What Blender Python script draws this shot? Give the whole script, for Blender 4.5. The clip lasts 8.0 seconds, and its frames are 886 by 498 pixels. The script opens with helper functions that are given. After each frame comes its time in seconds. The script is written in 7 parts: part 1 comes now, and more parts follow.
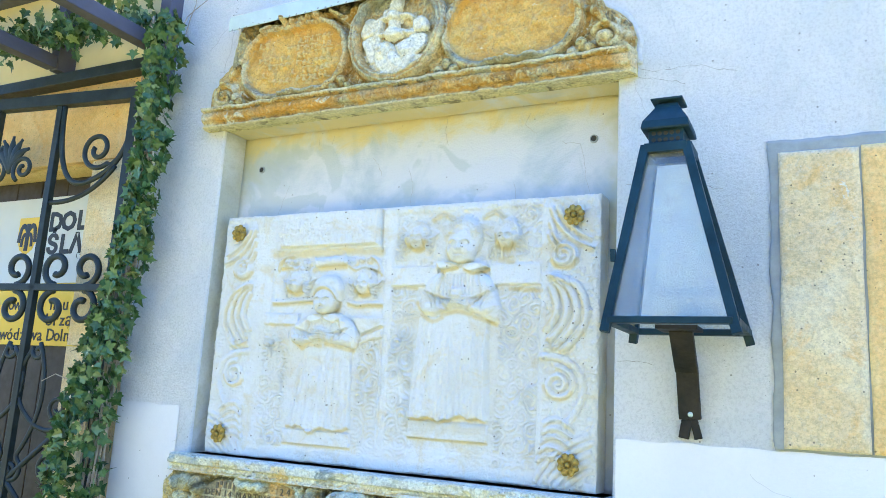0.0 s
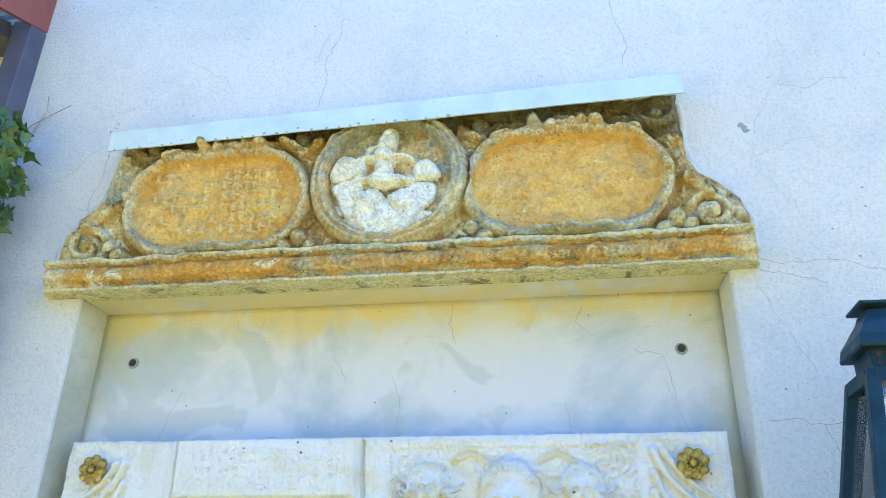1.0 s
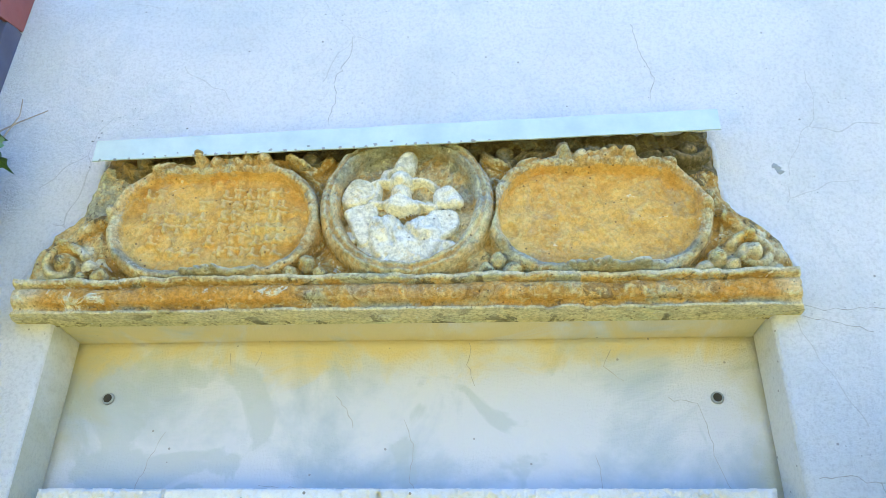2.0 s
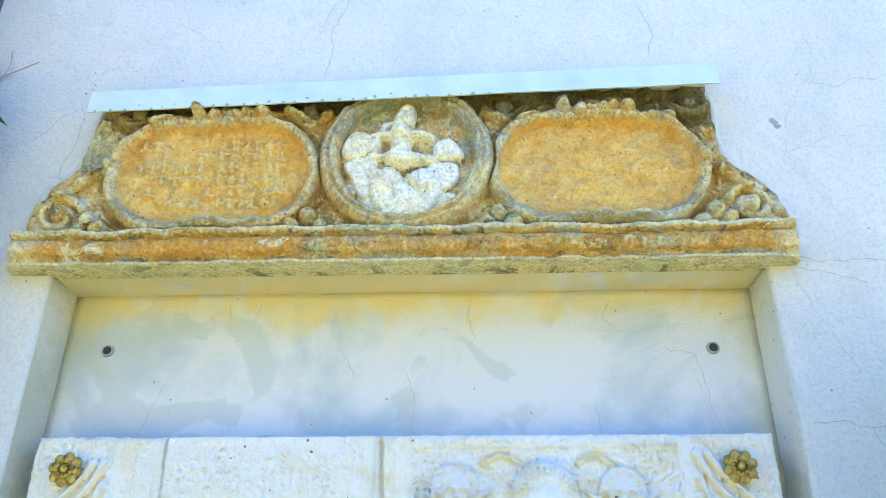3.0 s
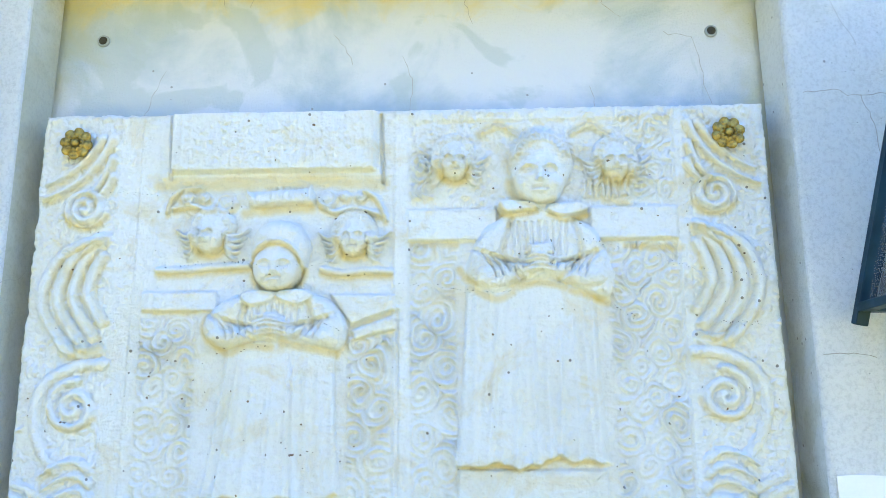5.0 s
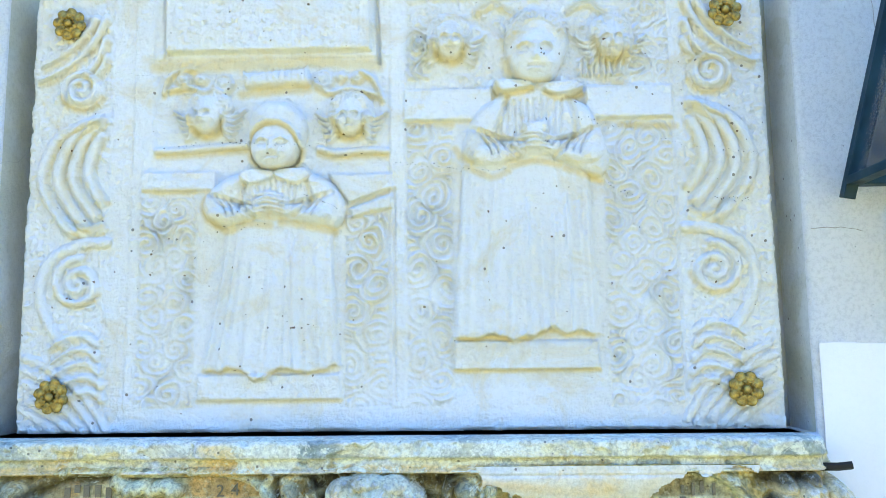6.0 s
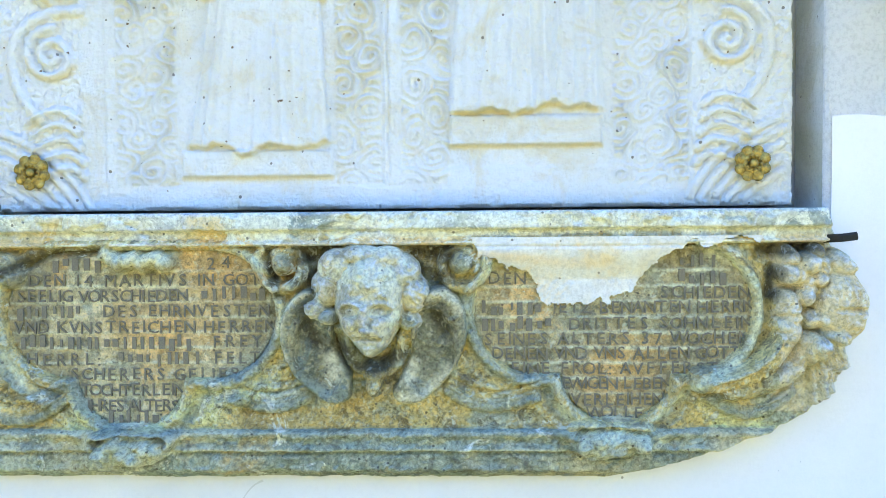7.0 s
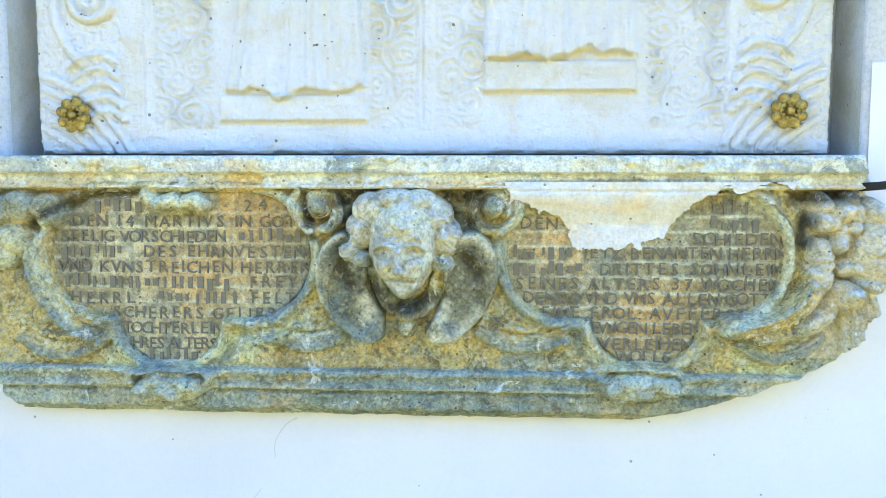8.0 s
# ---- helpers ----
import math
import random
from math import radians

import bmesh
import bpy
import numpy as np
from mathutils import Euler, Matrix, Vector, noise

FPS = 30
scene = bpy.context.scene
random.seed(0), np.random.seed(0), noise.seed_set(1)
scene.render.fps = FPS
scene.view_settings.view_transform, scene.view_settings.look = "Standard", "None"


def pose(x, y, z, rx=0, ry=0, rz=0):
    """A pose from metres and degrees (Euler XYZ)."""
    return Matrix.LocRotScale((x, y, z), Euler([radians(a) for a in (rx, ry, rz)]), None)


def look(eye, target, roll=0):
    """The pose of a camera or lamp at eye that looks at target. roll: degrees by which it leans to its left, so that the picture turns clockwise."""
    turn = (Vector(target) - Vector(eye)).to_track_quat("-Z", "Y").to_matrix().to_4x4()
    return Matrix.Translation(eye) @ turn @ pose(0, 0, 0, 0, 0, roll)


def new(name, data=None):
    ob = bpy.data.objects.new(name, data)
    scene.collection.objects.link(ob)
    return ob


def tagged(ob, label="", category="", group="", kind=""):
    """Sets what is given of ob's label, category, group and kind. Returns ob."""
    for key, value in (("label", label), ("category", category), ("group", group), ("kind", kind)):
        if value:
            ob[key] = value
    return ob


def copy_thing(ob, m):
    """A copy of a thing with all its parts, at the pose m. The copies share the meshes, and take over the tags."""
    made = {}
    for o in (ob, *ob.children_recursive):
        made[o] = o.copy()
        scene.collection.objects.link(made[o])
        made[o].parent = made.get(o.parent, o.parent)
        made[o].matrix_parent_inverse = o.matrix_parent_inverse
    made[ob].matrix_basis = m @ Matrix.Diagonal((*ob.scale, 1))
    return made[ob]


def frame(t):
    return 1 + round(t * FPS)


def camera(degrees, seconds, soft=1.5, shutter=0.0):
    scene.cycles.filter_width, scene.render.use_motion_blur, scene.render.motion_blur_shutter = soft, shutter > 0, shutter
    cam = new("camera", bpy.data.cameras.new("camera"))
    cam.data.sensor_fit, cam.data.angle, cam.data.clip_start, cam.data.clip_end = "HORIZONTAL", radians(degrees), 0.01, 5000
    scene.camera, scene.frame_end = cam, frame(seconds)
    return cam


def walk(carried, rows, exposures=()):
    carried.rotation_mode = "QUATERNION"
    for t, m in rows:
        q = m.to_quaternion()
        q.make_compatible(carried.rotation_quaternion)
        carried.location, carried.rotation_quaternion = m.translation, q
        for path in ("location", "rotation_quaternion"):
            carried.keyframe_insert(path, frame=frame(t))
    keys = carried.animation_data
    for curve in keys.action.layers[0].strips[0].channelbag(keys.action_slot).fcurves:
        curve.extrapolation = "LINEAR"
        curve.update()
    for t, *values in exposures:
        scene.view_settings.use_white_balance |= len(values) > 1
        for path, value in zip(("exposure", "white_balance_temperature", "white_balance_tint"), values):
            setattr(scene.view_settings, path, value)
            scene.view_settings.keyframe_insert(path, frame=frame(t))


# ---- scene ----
cam = camera(59.2, 8.0, soft=0.55)
PATH = [
    (0, (1.321, -2.192, 1.493), (0.429, -0.441, 1.868), 3.3),
    (0.5, (0.806, -1.859, 1.633), (0.18, -0.064, 2.254), 3.1),
    (1, (0.391, -1.636, 1.763), (0.108, 0.148, 2.621), 1.0),
    (1.2, (0.251, -1.57, 1.779), (0.062, 0.198, 2.695), 0.5),
    (2.3, (0.159, -1.52, 1.8), (0.068, 0.231, 2.761), 0.7),
    (2.5, (0.137, -1.517, 1.794), (0.069, 0.246, 2.736), 0.5),
    (3, (0.142, -1.51, 1.759), (0.073, 0.277, 2.655), 0.2),
    (3.5, (0.137, -1.489, 1.693), (0.072, 0.353, 2.47), 0.1),
    (4, (0.134, -1.459, 1.625), (0.068, 0.445, 2.232), -0.2),
    (4.5, (0.135, -1.448, 1.573), (0.066, 0.492, 2.056), -0.2),
    (5.8, (0.125, -1.468, 1.432), (0.08, 0.509, 1.732), -0.6),
    (6, (0.129, -1.461, 1.414), (0.078, 0.523, 1.658), -0.6),
    (6.5, (0.132, -1.429, 1.314), (0.08, 0.567, 1.416), -0.6),
    (7, (0.134, -1.393, 1.235), (0.08, 0.605, 1.16), -0.5),
    (7.5, (0.125, -1.409, 1.213), (0.046, 0.584, 1.065), -0.2),
    (8, (0.12, -1.412, 1.201), (0.004, 0.578, 1.035), 0.1),
]
walk(cam, [(t, look(eye, target, roll)) for t, eye, target, roll in PATH], [(0.0, 1.98, 4450, 7.2), (1.0, 1.91, 4500, 7.5), (2.5, 1.94, 4500, 7.9), (4.0, 2.10, 4440, 6.8), (5.8, 2.02, 4420, 6.8), (8.0, 2.22, 4600, 8.6)])

# ---- light ----
world = bpy.data.worlds.new("sky")
scene.world = world
world.use_nodes = True
wn = world.node_tree
sky = wn.nodes.new("ShaderNodeTexSky")
sky.sky_type = "NISHITA"
sky.sun_disc = False
sky.sun_elevation = radians(62)
sky.sun_rotation = radians(25)
wn.links.new(sky.outputs[0], wn.nodes["Background"].inputs[0])
wn.nodes["Background"].inputs[1].default_value = 0.15
sun = new("sun", bpy.data.lights.new("sun", "SUN"))
sun.data.energy, sun.data.angle, sun.data.color = 4.3, radians(0.5), (1.0, 0.93, 0.82)
sun.matrix_world = look((2.0, 4.3, 8.9), (0.0, 0.0, 0.0))


# ---- materials ----
def mat(name, rough=0.8, metal=0.0):
    m = bpy.data.materials.new(name)
    m.use_nodes = True
    b = m.node_tree.nodes["Principled BSDF"]
    b.inputs["Roughness"].default_value, b.inputs["Metallic"].default_value = rough, metal
    return m, m.node_tree, b


def rgba(c):
    return (c[0], c[1], c[2], 1.0)


def coords(nt, scale=(1, 1, 1)):
    tc = nt.nodes.new("ShaderNodeTexCoord")
    mp = nt.nodes.new("ShaderNodeMapping")
    mp.inputs["Scale"].default_value = scale
    nt.links.new(tc.outputs["Object"], mp.inputs[0])
    return mp.outputs[0]


def fbm(nt, co, scale, detail=6.0, rough=0.6, distort=0.0):
    n = nt.nodes.new("ShaderNodeTexNoise")
    n.inputs["Scale"].default_value, n.inputs["Detail"].default_value = scale, detail
    n.inputs["Roughness"].default_value, n.inputs["Distortion"].default_value = rough, distort
    nt.links.new(co, n.inputs["Vector"])
    return n.outputs["Fac"]


def ramp(nt, fac, *stops):
    r = nt.nodes.new("ShaderNodeValToRGB")
    e = r.color_ramp.elements
    while len(e) < len(stops):
        e.new(0.5)
    for el, (p, c) in zip(e, stops):
        el.position = p
        el.color = rgba(c) if isinstance(c, tuple) else (c, c, c, 1.0)
    nt.links.new(fac, r.inputs[0])
    return r.outputs[0]


def mixc(nt, fac, a, b, mode="MIX"):
    n = nt.nodes.new("ShaderNodeMix")
    n.data_type, n.blend_type = "RGBA", mode
    for sock, v in ((n.inputs[0], fac), (n.inputs[6], a), (n.inputs[7], b)):
        if isinstance(v, (int, float)):
            sock.default_value = v
        elif isinstance(v, tuple):
            sock.default_value = rgba(v)
        else:
            nt.links.new(v, sock)
    return n.outputs[2]


def mathn(nt, op, a, b=0.0, clamp=False):
    n = nt.nodes.new("ShaderNodeMath")
    n.operation, n.use_clamp = op, clamp
    for sock, v in ((n.inputs[0], a), (n.inputs[1], b)):
        if isinstance(v, (int, float)):
            sock.default_value = v
        else:
            nt.links.new(v, sock)
    return n.outputs[0]


def bump(nt, bsdf, height, strength=0.3, dist=0.004):
    n = nt.nodes.new("ShaderNodeBump")
    n.inputs["Strength"].default_value, n.inputs["Distance"].default_value = strength, dist
    nt.links.new(height, n.inputs["Height"])
    nt.links.new(n.outputs[0], bsdf.inputs["Normal"])


def specks(nt, co, scale, size):
    """Scattered small dots: 1 inside a dot, 0 outside."""
    v = nt.nodes.new("ShaderNodeTexVoronoi")
    v.inputs["Scale"].default_value = scale
    nt.links.new(co, v.inputs["Vector"])
    near = mathn(nt, "LESS_THAN", v.outputs["Distance"], size)
    sep = nt.nodes.new("ShaderNodeSeparateColor")
    nt.links.new(v.outputs["Color"], sep.inputs[0])
    some = mathn(nt, "GREATER_THAN", sep.outputs[0], 0.72)
    return mathn(nt, "MULTIPLY", near, some)


def cracks(nt, co, scale, width):
    """Hairline cracks along warped cell edges, broken up by a mask."""
    nz = nt.nodes.new("ShaderNodeTexNoise")
    nz.inputs["Scale"].default_value = 5.0
    nt.links.new(co, nz.inputs["Vector"])
    mx = mixc(nt, 0.12, co, nz.outputs["Color"])
    v = nt.nodes.new("ShaderNodeTexVoronoi")
    v.feature = "DISTANCE_TO_EDGE"
    v.inputs["Scale"].default_value = scale
    nt.links.new(mx, v.inputs["Vector"])
    line = mathn(nt, "LESS_THAN", v.outputs["Distance"], width)
    gate_ = mathn(nt, "GREATER_THAN", fbm(nt, co, 2.3, 2.0), 0.55)
    return mathn(nt, "MULTIPLY", line, gate_)


def streaks(nt, co, kind, most=1.0):
    """How far a carved face's stain of that kind covers, broken up by its grain."""
    at = nt.nodes.new("ShaderNodeAttribute")
    at.attribute_name = kind
    grain = mathn(nt, "MULTIPLY", mathn(nt, "SUBTRACT", fbm(nt, co, 28, 8, 0.7, 0.5), 0.5), 1.6)
    worn = mathn(nt, "ADD", at.outputs["Fac"], mathn(nt, "MULTIPLY", grain, mathn(nt, "MULTIPLY", at.outputs["Fac"], 1.0)))
    return ramp(nt, worn, (0.10, 0.0), (0.95, most))


def plaster_mat(name, base, stain, amount, bumpy, cloud=1.3):
    m, nt, b = mat(name, 0.92)
    co = coords(nt)
    col = mixc(nt, ramp(nt, fbm(nt, co, 2.2, 5), (0.42, 0.0), (0.68, 1.0)), base, tuple(c * 0.93 for c in base))
    col = mixc(nt, mathn(nt, "MULTIPLY", ramp(nt, fbm(nt, co, cloud, 7, 0.62, 0.6), (0.50, 0.0), (0.62, 1.0)), amount), col, stain)
    col = mixc(nt, mathn(nt, "MULTIPLY", ramp(nt, fbm(nt, co, cloud * 1.6, 8, 0.55, 1.2), (0.555, 0.0), (0.575, 1.0)), amount * 0.45), col, tuple(c * 1.03 for c in stain))
    col = mixc(nt, mathn(nt, "MULTIPLY", specks(nt, co, 26.0, 0.07), 0.8), col, (0.3, 0.29, 0.27))
    col = mixc(nt, mathn(nt, "MULTIPLY", cracks(nt, co, 1.9, 0.0016), 0.35), col, (0.42, 0.4, 0.36))
    col = mixc(nt, min(1.0, bumpy), col, ramp(nt, fbm(nt, co, 120, 6, 0.8), (0.40, 0.82), (0.52, 1.0)), "MULTIPLY")
    nt.links.new(col, b.inputs["Base Color"])
    h = mathn(nt, "ADD", mathn(nt, "MULTIPLY", fbm(nt, co, 150, 5, 0.75), 1.8), mathn(nt, "MULTIPLY", fbm(nt, co, 14, 5), 1.8))
    bump(nt, b, h, bumpy, 0.007)
    return m


PLASTER = plaster_mat("white_plaster", (0.84, 0.83, 0.82), (0.66, 0.69, 0.69), 0.6, 0.75)
DADO = plaster_mat("white_paint", (0.83, 0.82, 0.83), (0.80, 0.79, 0.80), 0.3, 0.12)
REVEAL = plaster_mat("stained_reveal_plaster", (0.74, 0.74, 0.70), (0.52, 0.51, 0.36), 0.7, 0.6, 2.0)


def stone_mat(name, base, dark, light, grey, whites, bumpy=0.6, rust=(0.42, 0.17, 0.03), crust_shade=0.0, worn=0.65, fine=0.55, tone=(1.0, 1.0, 1.0)):
    tint = lambda c: tuple(min(0.9, p * q) for p, q in zip(c, tone))
    base, dark, light, grey, rust = tint(base), tint(dark), tint(light), tint(grey), tint(rust)
    m, nt, b = mat(name, 0.9)
    co = coords(nt)
    col = mixc(nt, ramp(nt, fbm(nt, co, 7, 6, 0.65, 0.4), (0.38, 0.0), (0.62, 1.0)), base, dark)
    col = mixc(nt, ramp(nt, fbm(nt, co, 3.3, 5, 0.6, 0.8), (0.52, 0.0), (0.64, 1.0)), col, light)
    col = mixc(nt, ramp(nt, fbm(nt, co, 5.1, 6, 0.7, 0.5), (0.56, 0.0), (0.66, 0.85)), col, rust)
    col = mixc(nt, ramp(nt, fbm(nt, co, 6.3, 7, 0.7, 0.6), (0.535, 0.0), (0.60, 0.85)), col, grey)
    geo = nt.nodes.new("ShaderNodeNewGeometry")
    wear = ramp(nt, mathn(nt, "ADD", geo.outputs["Pointiness"], mathn(nt, "MULTIPLY", fbm(nt, co, 25, 5), 0.10)), (0.555, 0.0), (0.60, worn))
    col = mixc(nt, wear, col, tuple(min(0.82, c * 1.25 + 0.06) for c in light))
    if crust_shade:
        col = mixc(nt, mathn(nt, "MULTIPLY", ramp(nt, fbm(nt, co, 19, 10, 0.75, 0.7), (0.545, 0.0), (0.575, 1.0)), crust_shade), col, (0.14, 0.12, 0.07))
    col = mixc(nt, streaks(nt, co, "slate", 0.85), col, tint((0.33, 0.365, 0.35)))
    col = mixc(nt, streaks(nt, co, "ochre", 0.85), col, rust)
    col = mixc(nt, streaks(nt, co, "lime", 0.9), col, tint((0.86, 0.79, 0.60)))
    # near-black tint: corner crust and painted shade beside the cherub head
    col = mixc(nt, streaks(nt, co, "crust_shade", 0.95), col, (0.085, 0.075, 0.04))
    col = mixc(nt, mathn(nt, "MULTIPLY", ramp(nt, fbm(nt, co, 62, 8, 0.7, 0.6), (0.56, 0.0), (0.60, 1.0)), fine * 0.55), col, tuple(min(0.85, c * 1.25 + 0.08) for c in light))
    col = mixc(nt, mathn(nt, "MULTIPLY", ramp(nt, fbm(nt, co, 85, 8, 0.7, 0.8), (0.58, 0.0), (0.62, 1.0)), fine * 0.75), col, tuple(c * 0.45 for c in dark))
    col = mixc(nt, ramp(nt, fbm(nt, co, 12, 10, 0.75, 0.8), (0.665 - whites, 0.0), (0.685 - whites, 0.92)), col, tint((0.87, 0.84, 0.74)))
    col = mixc(nt, mathn(nt, "MULTIPLY", specks(nt, co, 60.0, 0.14), 0.7), col, (0.06, 0.05, 0.04))
    col = mixc(nt, fine, col, ramp(nt, fbm(nt, co, 130, 5, 0.75), (0.40, 0.45), (0.54, 1.0)), "MULTIPLY")
    col = mixc(nt, fine * 0.7, col, ramp(nt, fbm(nt, co, 42, 6, 0.75), (0.40, 0.5), (0.54, 1.0)), "MULTIPLY")
    nt.links.new(col, b.inputs["Base Color"])
    h = mathn(nt, "ADD", fbm(nt, co, 140, 5, 0.7), mathn(nt, "MULTIPLY", fbm(nt, co, 30, 5, 0.7), 2.0))
    bump(nt, b, h, bumpy, 0.006)
    return m


OCHRE = stone_mat("ochre_sandstone", (0.74, 0.49, 0.14), (0.42, 0.25, 0.05), (0.84, 0.68, 0.36), (0.42, 0.43, 0.38), 0.075, 1.0, (0.70, 0.38, 0.05), 0.8, tone=(0.97, 0.97, 0.80))
PALE = stone_mat("limewashed_stone", (0.88, 0.87, 0.80), (0.84, 0.76, 0.52), (0.90, 0.90, 0.88), (0.80, 0.80, 0.76), 0.18, 0.5, (0.82, 0.66, 0.30), 0.0, 0.3, tone=(1.0, 1.0, 0.92))
GREYSTONE = stone_mat("grey_weathered_sandstone", (0.82, 0.64, 0.28), (0.50, 0.39, 0.16), (0.88, 0.77, 0.44), (0.44, 0.46, 0.39), 0.08, 1.0, (0.78, 0.48, 0.12), 0.65, 0.65, 0.7, tone=(1.16, 1.16, 0.94))
LEDGE = stone_mat("limewashed_ledge_stone", (0.82, 0.76, 0.56), (0.68, 0.62, 0.44), (0.88, 0.87, 0.82), (0.64, 0.69, 0.73), 0.17, 0.7, (0.78, 0.58, 0.24), 0.25, tone=(1.04, 1.08, 0.98))
FIELD = stone_mat("dark_lichened_sandstone", (0.54, 0.46, 0.26), (0.33, 0.29, 0.17), (0.80, 0.70, 0.44), (0.40, 0.40, 0.31), 0.03, 0.8, (0.84, 0.52, 0.18), 0.4, 0.3, 0.7, tone=(1.14, 1.12, 0.93))
BLUEGREY = stone_mat("blue_grey_sandstone", (0.47, 0.49, 0.40), (0.31, 0.34, 0.29), (0.66, 0.60, 0.40), (0.33, 0.38, 0.37), 0.06, 0.9, (0.64, 0.48, 0.20), 0.4, 0.5, 0.7, tone=(1.14, 1.15, 0.98))
OVAL = stone_mat("smooth_yellow_sandstone", (0.80, 0.55, 0.17), (0.66, 0.40, 0.09), (0.84, 0.66, 0.28), (0.62, 0.46, 0.24), 0.03, 0.7, (0.66, 0.36, 0.07), 0.2, 0.25, 0.35, tone=(0.98, 0.97, 0.76))
RING = stone_mat("limed_ochre_stone", (0.76, 0.56, 0.25), (0.58, 0.40, 0.15), (0.82, 0.70, 0.44), (0.50, 0.54, 0.55), 0.06, 1.0, (0.70, 0.40, 0.10), 0.3, tone=(0.98, 0.96, 0.80))
CREAMSTONE = stone_mat("cream_carved_stone", (0.78, 0.69, 0.46), (0.64, 0.54, 0.32), (0.86, 0.80, 0.60), (0.70, 0.66, 0.51), 0.08, 0.8, (0.76, 0.56, 0.24), 0.25, tone=(1.13, 1.12, 0.96))
WING = stone_mat("dark_grey_carved_stone", (0.28, 0.27, 0.19), (0.17, 0.17, 0.12), (0.52, 0.45, 0.27), (0.27, 0.31, 0.31), 0.03, 0.9, (0.60, 0.42, 0.16), 0.4, 0.4, 0.7, tone=(1.0, 1.02, 0.84))
MOSS_SHADE = stone_mat("mossy_shaded_sandstone", (0.22, 0.18, 0.06), (0.12, 0.10, 0.035), (0.40, 0.28, 0.09), (0.20, 0.20, 0.15), -0.12, 1.0, (0.36, 0.22, 0.05), 0.5, 0.3)
REPAIR = stone_mat("pale_repair_plaster", (0.80, 0.79, 0.74), (0.80, 0.73, 0.54), (0.84, 0.83, 0.80), (0.72, 0.75, 0.78), 0.06, 0.4, (0.80, 0.66, 0.36), 0.0, 0.2, 0.25)
HEADSTONE = stone_mat("pale_grey_carved_stone", (0.76, 0.70, 0.54), (0.56, 0.53, 0.43), (0.84, 0.80, 0.68), (0.58, 0.57, 0.49), 0.10, 0.8, (0.76, 0.62, 0.36), 0.3, tone=(1.10, 1.10, 0.92))
JAMB = stone_mat("yellow_sandstone", (0.88, 0.74, 0.42), (0.84, 0.66, 0.34), (0.90, 0.80, 0.54), (0.84, 0.70, 0.42), 0.02, 0.8, (0.82, 0.58, 0.22), 0.0, 0.3, 0.35)
JAMB2 = stone_mat("orange_sandstone", (0.84, 0.60, 0.24), (0.78, 0.53, 0.19), (0.86, 0.65, 0.30), (0.80, 0.58, 0.26), -0.1, 0.4, (0.80, 0.50, 0.15), 0.0, 0.3, 0.3)


def slab_mat():
    m, nt, b = mat("white_painted_limestone", 0.75)
    co = coords(nt)
    col = mixc(nt, ramp(nt, fbm(nt, co, 4, 6, 0.6, 0.5), (0.42, 0.0), (0.62, 1.0)), (0.90, 0.90, 0.88), (0.88, 0.86, 0.78))
    col = mixc(nt, ramp(nt, fbm(nt, co, 9, 6, 0.65, 0.8), (0.52, 0.0), (0.68, 0.8)), col, (0.81, 0.74, 0.53))
    col = mixc(nt, streaks(nt, co, "ochre", 0.85), col, (0.81, 0.70, 0.36))
    col = mixc(nt, mathn(nt, "MULTIPLY", specks(nt, co, 34.0, 0.10), 0.85), col, (0.2, 0.17, 0.12))
    col = mixc(nt, 0.35, col, ramp(nt, fbm(nt, co, 110, 6, 0.8), (0.38, 0.80), (0.48, 1.0)), "MULTIPLY")
    nt.links.new(col, b.inputs["Base Color"])
    h = mathn(nt, "ADD", fbm(nt, co, 190, 5, 0.7), mathn(nt, "MULTIPLY", fbm(nt, co, 70, 5, 0.65), 1.6))
    bump(nt, b, h, 0.95, 0.006)
    return m


SLAB = slab_mat()


def plain_mat(name, a, c, scale, rough, metal=0.0, bumpy=0.2, dist=0.002, gloss=0.5):
    m, nt, b = mat(name, rough, metal)
    b.inputs["Specular IOR Level"].default_value = gloss
    co = coords(nt)
    n = fbm(nt, co, scale, 6, 0.65)
    nt.links.new(mixc(nt, ramp(nt, n, (0.35, 0.0), (0.65, 1.0)), a, c), b.inputs["Base Color"])
    nt.links.new(ramp(nt, fbm(nt, co, scale * 3), (0.3, rough * 0.8), (0.7, min(1.0, rough * 1.2))), b.inputs["Roughness"])
    bump(nt, b, fbm(nt, co, scale * 6, 4), bumpy, dist)
    return m


IRON = plain_mat("black_painted_iron", (0.015, 0.022, 0.026), (0.03, 0.04, 0.045), 14, 0.42, 0.0, 0.25, gloss=0.3)
LANTERN = plain_mat("blue_black_painted_steel", (0.009, 0.024, 0.038), (0.018, 0.044, 0.070), 10, 0.5, 0.0, 0.15, gloss=0.2)
RUST = plain_mat("rusty_black_iron", (0.014, 0.016, 0.017), (0.04, 0.034, 0.028), 18, 0.55, 0.0, 0.5, gloss=0.2)
PIT = plain_mat("brown_pit", (0.16, 0.11, 0.06), (0.24, 0.17, 0.09), 30, 0.9)
STEEL = plain_mat("grey_violet_painted_steel", (0.10, 0.10, 0.15), (0.07, 0.07, 0.11), 6, 0.5)
ZINC = plain_mat("pale_zinc_sheet", (0.62, 0.70, 0.66), (0.50, 0.58, 0.56), 9, 0.5, 0.1, 0.12)
BRASS = plain_mat("gilded_brass", (0.56, 0.41, 0.08), (0.17, 0.12, 0.03), 90, 0.36, 0.75, 0.6)
MORTAR = plain_mat("grey_mortar", (0.36, 0.38, 0.38), (0.28, 0.30, 0.30), 22, 0.9, 0.0, 0.5)
